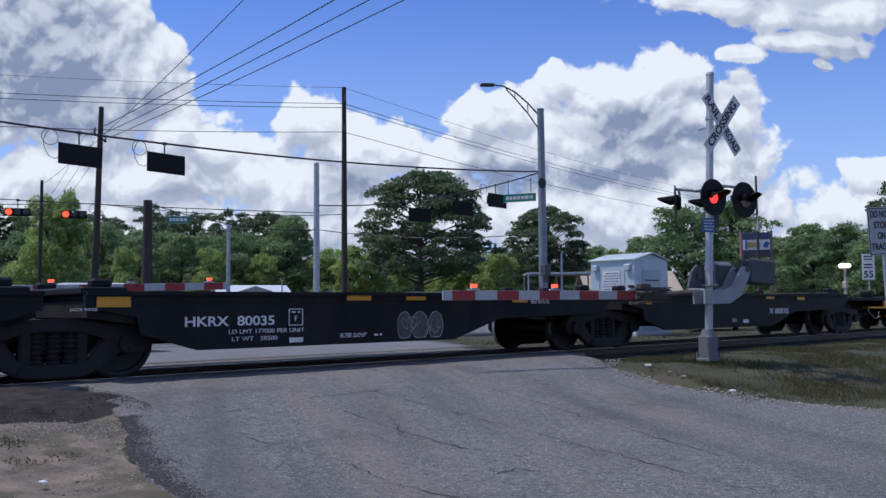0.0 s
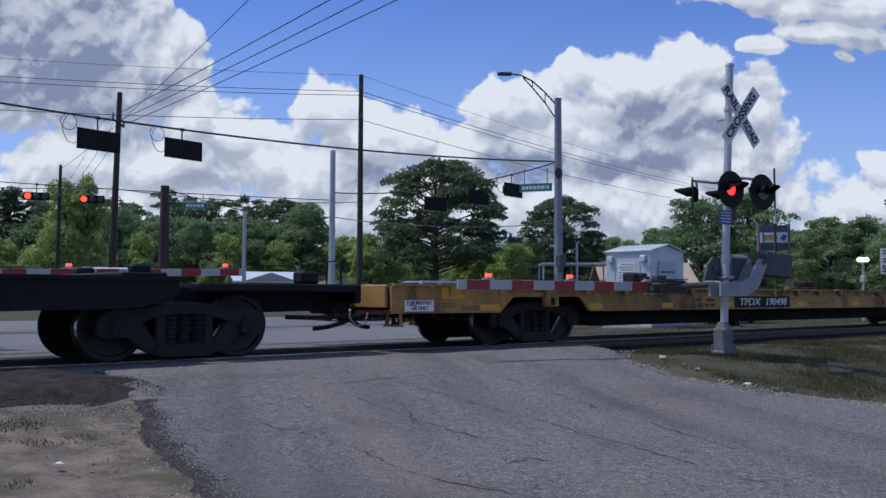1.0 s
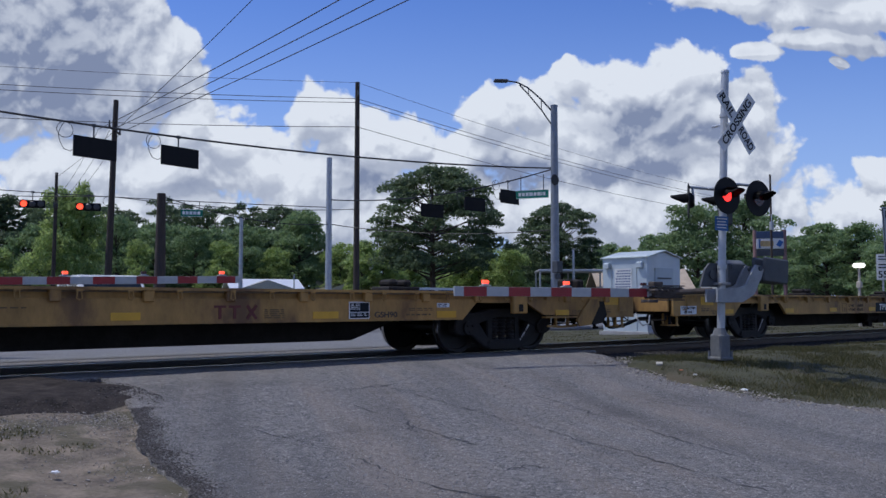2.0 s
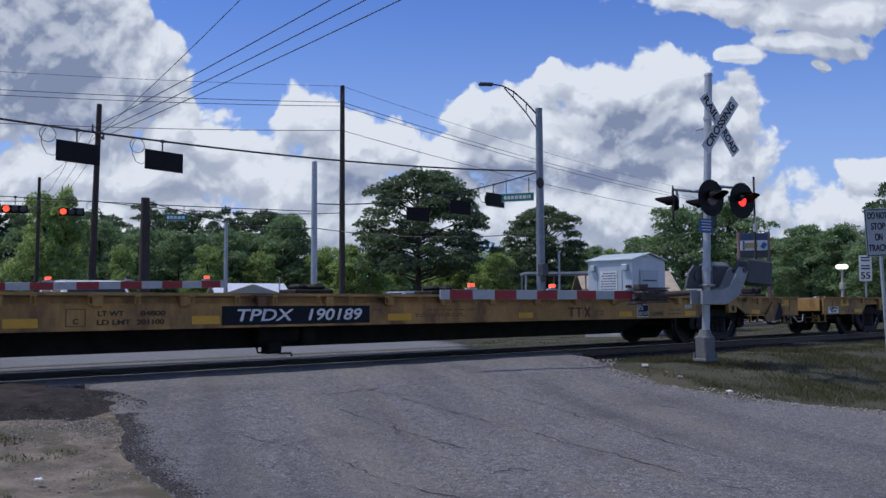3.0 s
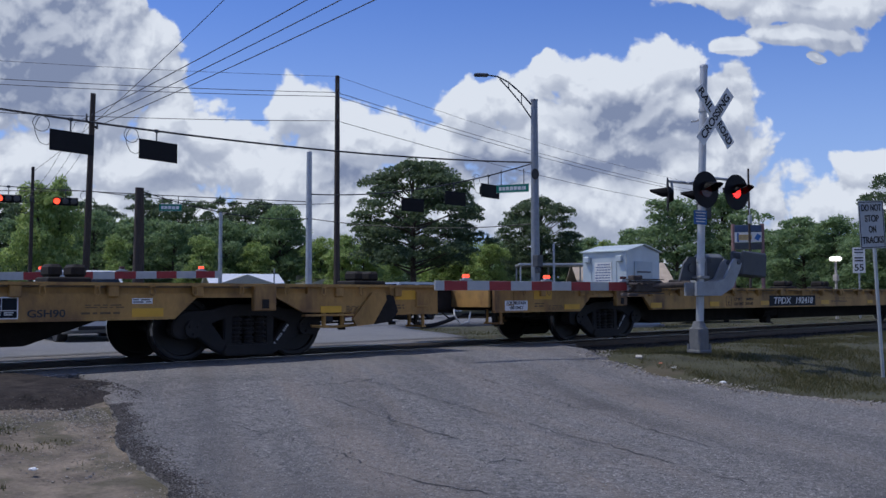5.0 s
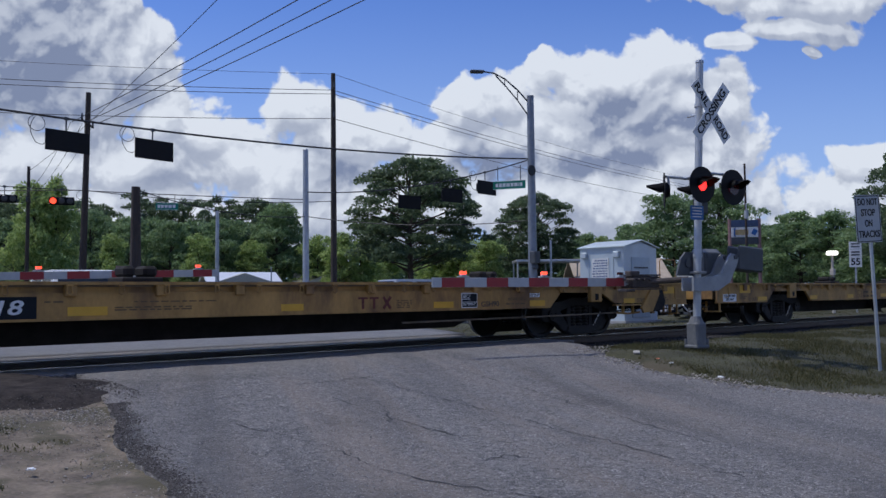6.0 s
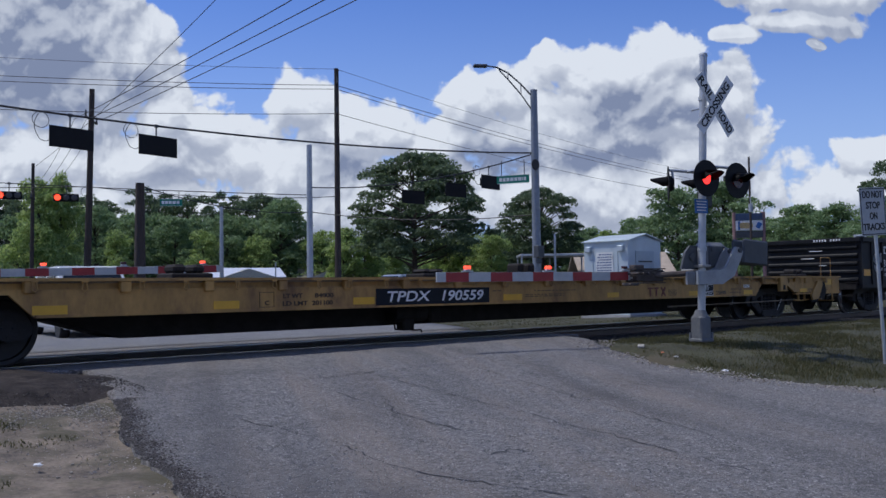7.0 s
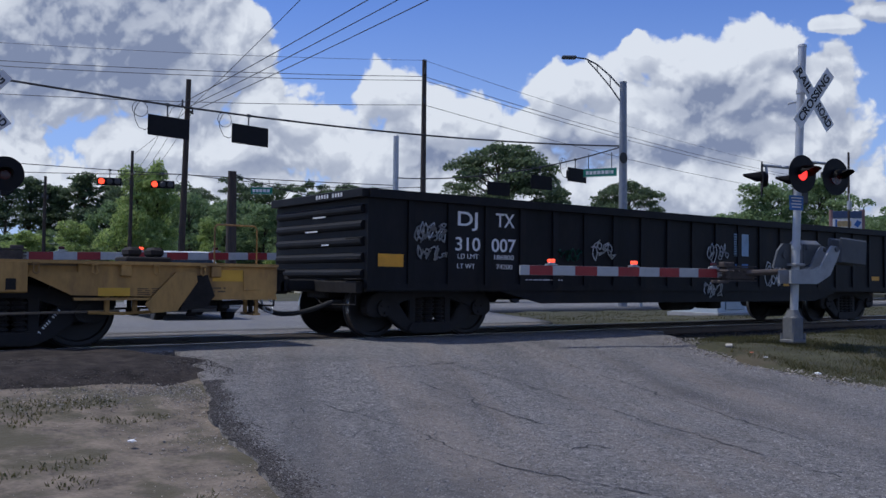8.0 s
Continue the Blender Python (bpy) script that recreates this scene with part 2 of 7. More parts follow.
BLACK = mat("black_car_paint", (0.0085, 0.009, 0.011), 0.6, var=0.5, scale=2, grain=20, bump=0.12, stain=(0.019, 0.016, 0.014), stain_at=(0.5, 0.75), spec=0.22, stretch=(1, 1, 0.4))
GRIME = mat("grimy_underframe", (0.022, 0.019, 0.017), 0.8, var=0.5, scale=4, bump=0.3, spec=0.25)
CAST = mat("cast_truck_iron", (0.014, 0.012, 0.0115), 0.75, 0.0, var=0.5, scale=4, bump=0.35)
WHEEL = mat("wheel_steel", (0.016, 0.014, 0.0135), 0.6, 0.1, var=0.3, scale=5, bump=0.1)
TREAD = mat("polished_tread", (0.45, 0.45, 0.46), 0.28, 1.0, var=0.1, bump=0.0)
WOODDECK = mat("weathered_deck", (0.20, 0.16, 0.12), 0.9, var=0.35, scale=3, bump=0.4)
WHITE = mat("white_paint", (0.80, 0.80, 0.80), 0.5, var=0.08, scale=5, bump=0.02)
LETTER = mat("white_lettering", (0.72, 0.72, 0.71), 0.6, var=0.18, scale=6, bump=0.0)
MAROON = mat("maroon_lettering", (0.13, 0.028, 0.022), 0.6, var=0.2, scale=6, bump=0.0)
DARKLETTER = mat("dark_lettering", (0.03, 0.03, 0.032), 0.6, var=0.2, scale=6, bump=0.0)
BLUEPANEL = mat("blue_black_panel", (0.008, 0.011, 0.016), 0.6, var=0.25, scale=4, bump=0.02, spec=0.2)
GALV = mat("galvanised_steel", (0.42, 0.44, 0.46), 0.5, 0.4, var=0.18, scale=4, bump=0.05)
GREYPAINT = mat("grey_paint", (0.20, 0.205, 0.21), 0.55, 0.1, var=0.2, scale=4, bump=0.08)
DARKGREY = mat("dark_grey_paint", (0.065, 0.07, 0.078), 0.55, 0.1, var=0.2, scale=4, bump=0.08)
SIGNALBLACK = mat("signal_black", (0.008, 0.008, 0.0095), 0.6, var=0.25, scale=6, bump=0.03, spec=0.2)
# white sheeting with the shade of its camera side put into the colour
SHADED_WHITE = mat("shade_painted_white_sheeting", (0.42, 0.43, 0.43), 0.6, var=0.12, scale=8, bump=0.02)
RETRO_WHITE = mat("white_sheeting", (0.70, 0.70, 0.69), 0.5, var=0.1, scale=8, bump=0.02, stain=(0.5, 0.49, 0.45), stain_at=(0.55, 0.75))
RETRO_RED = mat("red_sheeting", (0.28, 0.02, 0.022), 0.5, var=0.15, scale=6, bump=0.02)
SIGNBLACK = mat("sign_black", (0.012, 0.012, 0.012), 0.6, var=0.1, bump=0.0)
SIGNGREEN = mat("sign_green", (0.0, 0.20, 0.13), 0.45, var=0.1, scale=4, bump=0.0)
SIGNBLUE = mat("sign_blue", (0.03, 0.12, 0.34), 0.5, var=0.15, scale=6, bump=0.0)
POLEWOOD = mat("creosoted_pole", (0.055, 0.042, 0.034), 0.9, var=0.4, scale=4, bump=0.5, stretch=(6, 6, 0.5))
CABLE = mat("cable_black", (0.02, 0.02, 0.022), 0.6, var=0.1, bump=0.0)
BUNGALOW = mat("bungalow_aluminium", (0.50, 0.56, 0.59), 0.5, 0.25, var=0.1, scale=2, bump=0.05)
BARK = mat("bark", (0.075, 0.058, 0.045), 0.95, var=0.4, scale=6, bump=0.8, stretch=(4, 4, 1))
LENS_LIT = mat("lit_red_lens", (1.0, 0.03, 0.025), 0.4, var=0.05, glow=2.2, bump=0.0)
LAMP_RED = mat("gate_lamp_red", (1.0, 0.07, 0.03), 0.3, var=0.05, glow=2.0, bump=0.0)
LENS_DARK = mat("dark_red_lens", (0.05, 0.006, 0.008), 0.25, var=0.1, bump=0.0)
LENS_OFF = mat("unlit_lens", (0.05, 0.05, 0.052), 0.3, var=0.1, bump=0.0)
RUBBER = mat("rubber", (0.02, 0.02, 0.02), 0.8, var=0.2, bump=0.1)
GLASS = mat("dark_glass", (0.03, 0.04, 0.05), 0.06, var=0.05, bump=0.0)


def leaf_mat(name, dark, light):
    mt = bpy.data.materials.new(name)
    mt.use_nodes = True
    nt = mt.node_tree
    b = nt.nodes["Principled BSDF"]
    L = nt.links.new
    geo = nt.nodes.new("ShaderNodeNewGeometry")
    rmp = nt.nodes.new("ShaderNodeMix")
    rmp.data_type = "RGBA"
    L(geo.outputs["Random Per Island"], rmp.inputs[0])
    rmp.inputs[6].default_value, rmp.inputs[7].default_value = (*dark, 1), (*light, 1)
    L(rmp.outputs[2], b.inputs["Base Color"])
    b.inputs["Roughness"].default_value = 0.6
    tr = nt.nodes.new("ShaderNodeBsdfTranslucent")
    L(rmp.outputs[2], tr.inputs[0])
    mx = nt.nodes.new("ShaderNodeMixShader")
    mx.inputs[0].default_value = 0.5
    L(b.outputs[0], mx.inputs[1]), L(tr.outputs[0], mx.inputs[2])
    L(mx.outputs[0], nt.nodes["Material Output"].inputs[0])
    return mt


LEAF_PINE = leaf_mat("pine_needles", (0.068, 0.108, 0.058), (0.165, 0.225, 0.105))
LEAF_OAK = leaf_mat("oak_leaves", (0.12, 0.20, 0.085), (0.29, 0.39, 0.175))
LEAF_LIGHT = leaf_mat("fresh_leaves", (0.20, 0.30, 0.085), (0.46, 0.55, 0.19))
BLADE = leaf_mat("grass_blades", (0.048, 0.062, 0.018), (0.145, 0.122, 0.052))


# ------------------------------------------------------------------ mesh helpers
def part(name, bm, material, parent=None, label=""):
    me = bpy.data.meshes.new(name)
    bm.to_mesh(me)
    bm.free()
    me.materials.append(material)
    ob = new(name, me)
    if parent is not None:
        ob.parent = parent
    if label:
        ob["label"] = label
    return ob


def part_mesh(name, me, material, parent=None, m=None, label=""):
    if not me.materials:
        me.materials.append(material)
    ob = new(name, me)
    if parent is not None:
        ob.parent = parent
    if m is not None:
        ob.matrix_basis = m
    if label:
        ob["label"] = label
    return ob


def thing(name, label, category, m=None, group="", kind=""):
    ob = new(name)
    ob.empty_display_size = 0.2
    if m is not None:
        ob.matrix_basis = m
    return tagged(ob, label, category, group, kind)


def box(bm, c, s, m=None, bevel=0.0):
    v = bmesh.ops.create_cube(bm, size=1)["verts"]
    bmesh.ops.scale(bm, vec=s, verts=v)
    if bevel:
        e = list({e for q in v for e in q.link_edges})
        out = bmesh.ops.bevel(bm, geom=e, offset=bevel, segments=1, affect="EDGES")
        v = list({q for fc in out["faces"] for q in fc.verts} | {q for q in v if q.is_valid})
    if m is not None:
        bmesh.ops.transform(bm, matrix=m, verts=v)
    bmesh.ops.translate(bm, vec=c, verts=v)
    return v


def rod(bm, a, b, r0, r1=None, seg=8):
    a, b = Vector(a), Vector(b)
    r1 = r0 if r1 is None else r1
    d = b - a
    v = bmesh.ops.create_cone(bm, cap_ends=True, segments=seg, radius1=r0, radius2=r1, depth=d.length)["verts"]
    m = Matrix.Translation((a + b) / 2) @ d.to_track_quat("Z", "Y").to_matrix().to_4x4()
    bmesh.ops.transform(bm, matrix=m, verts=v)
    return v


def tube(bm, pts, r, seg=6):
    """One bent rod through the points."""
    pts = [Vector(p) for p in pts]
    rings = []
    for i, p in enumerate(pts):
        d = (pts[min(i + 1, len(pts) - 1)] - pts[max(i - 1, 0)]).normalized()
        side = d.cross(Vector((0, 0, 1)))
        side = (side if side.length > 0.05 else d.cross(Vector((0, 1, 0)))).normalized()
        if rings and side.dot(last) < 0:
            side = -side
        last = side
        up = d.cross(side)
        rings.append([bm.verts.new(p + (side * math.cos(2 * math.pi * k / seg) + up * math.sin(2 * math.pi * k / seg)) * r) for k in range(seg)])
    for a, b in zip(rings, rings[1:]):
        for k in range(seg):
            bm.faces.new((a[k], a[(k + 1) % seg], b[(k + 1) % seg], b[k]))
    bm.faces.new(rings[0][::-1])
    bm.faces.new(rings[-1])


def prism(bm, pts, y0, y1):
    """A profile of (x, z) points, counted round, drawn out from y0 to y1."""
    lo = [bm.verts.new((x, y0, z)) for x, z in pts]
    hi = [bm.verts.new((x, y1, z)) for x, z in pts]
    n = len(pts)
    bm.faces.new(lo)
    bm.faces.new(hi[::-1])
    for i in range(n):
        bm.faces.new((lo[i], hi[i], hi[(i + 1) % n], lo[(i + 1) % n]))
    bmesh.ops.recalc_face_normals(bm, faces=bm.faces[:])


def lathe(bm, prof, seg=28, m=None):
    """Rings of (radius, y) turned round the y axis."""
    rings = []
    for r, y in prof:
        rings.append([bm.verts.new((r * math.cos(2 * math.pi * i / seg), y, r * math.sin(2 * math.pi * i / seg))) for i in range(seg)])
    for a, b in zip(rings, rings[1:]):
        for i in range(seg):
            bm.faces.new((a[i], a[(i + 1) % seg], b[(i + 1) % seg], b[i]))
    bm.faces.new(rings[0][::-1])
    bm.faces.new(rings[-1])
    bmesh.ops.recalc_face_normals(bm, faces=bm.faces[:])
    if m is not None:
        bmesh.ops.transform(bm, matrix=m, verts=bm.verts[:])


def lettering(text, size, space=1.0, shear=0.0, bold=0.0):
    cu = bpy.data.curves.new("lettering", "FONT")
    cu.body, cu.size, cu.space_character, cu.shear, cu.offset = text, size, space, shear, bold
    cu.extrude = 0.002
    cu.align_x, cu.align_y = "CENTER", "CENTER"
    ob = new("lettering", cu)
    bpy.context.view_layer.update()
    me = bpy.data.meshes.new_from_object(ob.evaluated_get(bpy.context.evaluated_depsgraph_get()))
    bpy.data.objects.remove(ob)
    return me


def text_part(name, text, size, material, parent, m, width=None, space=1.0, shear=0.0, bold=0.0):
    me = lettering(text, size, space, shear, bold)
    if width:
        xs = [v.co.x for v in me.vertices]
        k = width / (max(xs) - min(xs))
        for v in me.vertices:
            v.co.x *= k
    me.materials.clear()
    return part_mesh(name, me, material, parent, m)


def bars(bm, x, z, w, h, n, y, rng, depth=0.004):
    """Rows of unreadable writing on a face that looks towards -y."""
    for i in range(n):
        zz = z - i * h * 2.0
        xx = x
        while xx < x + w - 0.02:
            ww = min(rng.uniform(0.04, 0.16), x + w - xx)
            box(bm, (xx + ww / 2, y, zz), (ww, depth, h))
            xx += ww + 0.035


# ------------------------------------------------------------------ ground
def smooth(a, b, v):
    k = min(1.0, max(0.0, (v - a) / (b - a)))
    return k * k * (3 - 2 * k)


def ground_z(x, y):
    if y > 0:
        z = -0.06 - 0.14 * smooth(2.5, 9, y)
    else:
        z = -0.05 - 0.42 * smooth(3.9, 7.4, -y) - 0.10 * smooth(7, 12, -y)
    return z


def dirt_z(x, y):                       # the verge lies a little under the broken edge of the road
    return road_z(x, y) - 0.035 + 0.03 * smooth(0.3, 1.6, near_left(y) - x)


def bed_z(x, y):                        # the ground dips under the paved parts
    z = ground_z(x, y) - 0.40 * smooth(2.95, 2.65, abs(y))
    if -16.5 < y < 0 and near_left(y) - 0.1 < x < near_right(y) - 0.15:
        z -= 0.35
    elif -16.5 < y < -1.5 and x < near_left(y):
        z = road_z(x, y) - 0.22
    if 0 <= y < 24.5:
        z -= 0.35 if y > 11.8 or 1.5 - 0.5 * max(0, y - 3) < x < 12.8 + 0.62 * max(0, y - 1.0) else 0.0
    return z


def road_z(x, y):
    if y > 0:
        return 0.0 - 0.12 * smooth(2.0, 10, y)
    return 0.0 - 0.40 * smooth(1.8, 7.4, -y) - 0.10 * smooth(7, 12, -y)


def near_left(y):                       # edge of the near road towards the dirt
    x = np.interp(-y, (1.7, 2.9, 3.8, 4.6, 5.25, 6.1, 6.7, 7.65, 12, 16), (3.9, 3.65, 3.44, 3.23, 2.94, 2.79, 2.72, 2.42, 1.2, -0.4))
    return float(x) + 0.05 * noise.noise(Vector((0, y * 3.1, 4))) + 0.03 * noise.noise(Vector((0, y * 9, 8)))


def near_right(y):                      # edge of the near road towards the grass
    x = np.interp(-y, (1.64, 2.48, 3.3, 3.93, 4.55, 5.33, 6.22, 6.96, 8.0, 12, 16), (12.69, 12.4, 11.82, 11.43, 11.16, 11.0, 11.0, 11.09, 11.32, 12.6, 14.6))
    return float(x) + 0.06 * noise.noise(Vector((0, y * 2.3, 14))) + 0.04 * noise.noise(Vector((0, y * 7, 18)))


def sheet(name, xs_of_y, ys, zf, n, lift, material, label, category, jitter=0.0, skirt=0.0):
    bm = bmesh.new()
    rows = []
    for y in ys:
        a, b = xs_of_y(y)
        row = []
        for i in range(n + 1):
            x = a + (b - a) * i / n
            dz = jitter * (noise.noise(Vector((x * 1.3, y * 1.3, 5))) + 0.5 * noise.noise(Vector((x * 4, y * 4, 9)))) if jitter else 0
            row.append(bm.verts.new((x, y, zf(x, y) + lift + dz)))
        rows.append(row)
    for a, b in zip(rows, rows[1:]):
        for i in range(n):
            bm.faces.new((a[i], a[i + 1], b[i + 1], b[i]))
    if skirt:
        ext = bmesh.ops.extrude_face_region(bm, geom=bm.faces[:])
        bmesh.ops.translate(bm, vec=(0, 0, -skirt), verts=[g for g in ext["geom"] if isinstance(g, bmesh.types.BMVert)])
        bmesh.ops.recalc_face_normals(bm, faces=bm.faces[:])
    for fc in bm.faces:
        fc.smooth = True
    return tagged(part(name, bm, material), label, category, kind="structure")


def steps(a, b, d):
    n = max(1, round((b - a) / d))
    return [a + (b - a) * i / n for i in range(n + 1)]


def make_ground():
    bm = bmesh.new()
    xs = [-2500, -900, -300, -100, -40] + steps(-15, 45, 0.5) + [60, 100, 300, 900, 2500]
    ys = [-900, -200, -60, -25] + steps(-16, 22, 0.35) + [40, 80, 200, 600, 1500, 2500]
    grid = []
    for y in ys:
        row = []
        for x in xs:
            j = 0.05 * noise.noise(Vector((x * 0.7, y * 0.7, 1))) + 0.025 * noise.noise(Vector((x * 3, y * 3, 2)))
            row.append(bm.verts.new((x, y, bed_z(x, y) + j - 0.03)))
        grid.append(row)
    for a, b in zip(grid, grid[1:]):
        for i in range(len(xs) - 1):
            bm.faces.new((a[i], a[i + 1], b[i + 1], b[i])).smooth = True
    tagged(part("ground", bm, GRASS), "patchy green and straw grass ground with bare soil", "ground", kind="structure")
    sheet("road_near", lambda y: (near_left(y), near_right(y)), steps(-16, -1.75, 0.12), road_z, 60, 0.0, ASPHALT,
          "worn grey asphalt road with cracks and tyre tracks", "road", jitter=0.012, skirt=0.2)
    # far road and highway take the asphalt with sunlight in its colour
    sheet("road_far", lambda y: (2.2 - 0.5 * max(0, y - 3), 13.2 + 0.62 * max(0, y - 1.0)), steps(1.75, 11.9, 0.6), road_z, 24, 0.0, ASPHALT_PAINTED_SUN,
          "asphalt road beyond the crossing, sunlight painted as a paler tone", "road", skirt=0.2)
    sheet("road_cross", lambda y: (-150, 260), steps(12.0, 24.0, 3), lambda x, y: -0.12, 40, 0.0, ASPHALT_PAINTED_SUN,
          "asphalt highway running beside the railway, sunlight painted as a paler tone", "road", skirt=0.2)
    sheet("dirt_verge", lambda y: (-14, near_left(y) + 0.06), steps(-16, -2.2, 0.12), dirt_z, 80, 0.0, DIRT,
          "bare sandy dirt verge with thin grass", "ground", jitter=0.022)


def make_track():
    # ballast shoulders beside the crossing
    bm = bmesh.new()
    for a, b in ((-160, 2.4), (13.3, 420)):
        prof = [(-2.6, -0.24), (-1.75, -0.16), (1.75, -0.16), (2.7, -0.26), (2.7, -0.5), (-2.6, -0.5)]
        lo = [bm.verts.new((a, y, z)) for y, z in prof]
        hi = [bm.verts.new((b, y, z)) for y, z in prof]
        for i in range(6):
            bm.faces.new((lo[i], lo[(i + 1) % 6], hi[(i + 1) % 6], hi[i]))
    bmesh.ops.recalc_face_normals(bm, faces=bm.faces[:])
    tagged(part("ballast_bed", bm, BALLAST), "dark grey crushed stone ballast bed under the track", "ballast", kind="structure")
    track = thing("railway_track", "steel railway track on dark timber ties", "track", kind="structure")
    for y in (-0.755, 0.755):
        bm = bmesh.new()
        prof = [(-.07, -.18), (.07, -.18), (.07, -.165), (.012, -.14), (.012, -.045), (.036, -.03), (.036, -.006), (-.036, -.006), (-.036, -.03), (-.012, -.045), (-.012, -.14), (-.07, -.165)]
        lo = [bm.verts.new((-160, y + a, z)) for a, z in prof]
        hi = [bm.verts.new((420, y + a, z)) for a, z in prof]
        for i in range(12):
            bm.faces.new((lo[i], lo[(i + 1) % 12], hi[(i + 1) % 12], hi[i]))
        bmesh.ops.recalc_face_normals(bm, faces=bm.faces[:])
        rail = part("rail", bm, RAIL, track)
        bm = bmesh.new()
        box(bm, (130, y, -0.003), (580, 0.06, 0.006))
        part("running_surface", bm, RAIL_TOP, rail, "polished rail head")
    bm = bmesh.new()
    box(bm, (0, 0, -0.25), (0.23, 2.6, 0.17), bevel=0.012)
    me = bpy.data.meshes.new("tie")
    bm.to_mesh(me)
    bm.free()
    for i in range(110):
        x = 13.6 + 0.53 * i if i < 90 else 1.9 - 0.53 * (i - 90)
        part_mesh("tie", me, TIE, track, pose(x, 0, 0, 0, 0, random.uniform(-1.5, 1.5)))
    # crossing surface: panels between and beside the rails
    cross = thing("crossing_surface", "worn timber and asphalt crossing panels between the rails", "crossing", kind="structure")
    for y, w in ((-1.29, 0.92), (0, 1.30), (1.29, 0.92)):
        for i in range(5):
            bm = bmesh.new()
            box(bm, (3.6 + i * 2.13, y, -0.09), (2.09, w, 0.17), bevel=0.015)
            part("panel", bm, PATCH if w > 1 else ASPHALT, cross)


make_ground()
make_track()

# ------------------------------------------------------------------ train
WHEEL_R = 0.457
TRAVEL = [(0.0, 0.0), (7.0, 141.05), (7.5, 151.0), (8.0, 160.7)]
MOVERS, SPINNERS = [], []


def gone(t):
    for (a, u), (b, v) in zip(TRAVEL, TRAVEL[1:]):
        if t <= b:
            return u + (v - u) * (t - a) / (b - a)
    return TRAVEL[-1][1]


def mesh_of(name, bm, material):
    me = bpy.data.meshes.new(name)
    bm.to_mesh(me)
    bm.free()
    me.materials.append(material)
    return me


def truck_meshes():
    r = WHEEL_R
    bm = bmesh.new()
    for s in (-1, 1):
        b2 = bmesh.new()
        lathe(b2, [(0.10, 0.66), (0.12, 0.665), (0.14, 0.70), (r - 0.07, 0.715), (r - 0.06, 0.69), (r + 0.025, 0.69), (r + 0.022, 0.715), (r, 0.73),
                   (r - 0.008, 0.815), (r - 0.03, 0.822), (r - 0.075, 0.815), (r - 0.09, 0.775), (0.17, 0.76), (0.14, 0.82), (0.10, 0.83)], 32)
        if s < 0:
            bmesh.ops.scale(b2, vec=(1, -1, 1), verts=b2.verts[:])
            bmesh.ops.reverse_faces(b2, faces=b2.faces[:])
        tmp = bpy.data.meshes.new("tmp")
        b2.to_mesh(tmp)
        b2.free()
        bm.from_mesh(tmp)
        bpy.data.meshes.remove(tmp)
    rod(bm, (0, -0.95, 0), (0, 0.95, 0), 0.085, seg=12)
    wheelset = mesh_of("wheelset", bm, WHEEL)
    treads = []
    for s in (-1, 1):
        bm = bmesh.new()
        b2 = bmesh.new()
        lathe(b2, [(r + 0.001, 0.735), (r + 0.003, 0.745), (r - 0.004, 0.805), (r - 0.012, 0.81)], 32)
        bmesh.ops.delete(b2, geom=[fc for fc in b2.faces if len(fc.verts) > 4], context="FACES_ONLY")
        if s < 0:
            bmesh.ops.scale(b2, vec=(1, -1, 1), verts=b2.verts[:])
            bmesh.ops.reverse_faces(b2, faces=b2.faces[:])
        tmp = bpy.data.meshes.new("tmp")
        b2.to_mesh(tmp)
        b2.free()
        bm.from_mesh(tmp)
        bpy.data.meshes.remove(tmp)
        treads.append(mesh_of("tread", bm, TREAD))
    # side frame: arched casting with two windows and a spring nest
    bm = bmesh.new()
    def casting(pts, y0, y1):
        b2 = bmesh.new()
        prism(b2, pts, y0, y1)
        bmesh.ops.bevel(b2, geom=b2.edges[:], offset=0.018, segments=2, affect="EDGES", clamp_overlap=True)
        tmp = bpy.data.meshes.new("tmp")
        b2.to_mesh(tmp)
        b2.free()
        bm.from_mesh(tmp)
        bpy.data.meshes.remove(tmp)

    def both_ways(half):
        return [(-x, z) for x, z in half] + [(x, z) for x, z in half[::-1]]
    top = both_ways([(1.22, 0.46), (1.20, 0.56), (1.13, 0.65), (1.02, 0.70), (0.80, 0.71), (0.60, 0.72), (0.42, 0.77), (0.20, 0.79)])
    up = both_ways([(1.20, 0.38), (1.12, 0.33), (0.98, 0.32), (0.86, 0.36), (0.74, 0.47), (0.56, 0.55), (0.36, 0.61), (0.15, 0.63)])
    casting(top + up[::-1], -1.09, -0.90)
    for q in (-1, 1):
        leg = [(q * x, z) for x, z in ((0.90, 0.40), (0.68, 0.56), (0.58, 0.50), (0.40, 0.26), (0.26, 0.22), (0.26, 0.08), (0.44, 0.09), (0.58, 0.16))]
        casting(leg if q < 0 else leg[::-1], -1.07, -0.92)
    casting([(-0.46, 0.12), (-0.40, 0.23), (0.40, 0.23), (0.46, 0.12), (0.36, 0.06), (-0.36, 0.06)], -1.10, -0.88)
    for x in (-0.34, 0.34):
        casting([(x - 0.07, 0.18), (x + 0.07, 0.18), (x + 0.07, 0.68), (x - 0.07, 0.68)], -1.05, -0.93)
    frame_me = mesh_of("side_frame", bm, CAST)
    bm = bmesh.new()
    prof = [(0.05, 0.0)]
    for k in range(6):
        prof += [(0.062, 0.005 + k * 0.065), (0.092, 0.022 + k * 0.065), (0.092, 0.040 + k * 0.065), (0.062, 0.058 + k * 0.065)]
    lathe(bm, prof + [(0.05, 0.40)], 12, pose(0, -0.99, 0.22, 90))
    spring_me = mesh_of("spring", bm, CAST)
    bm = bmesh.new()
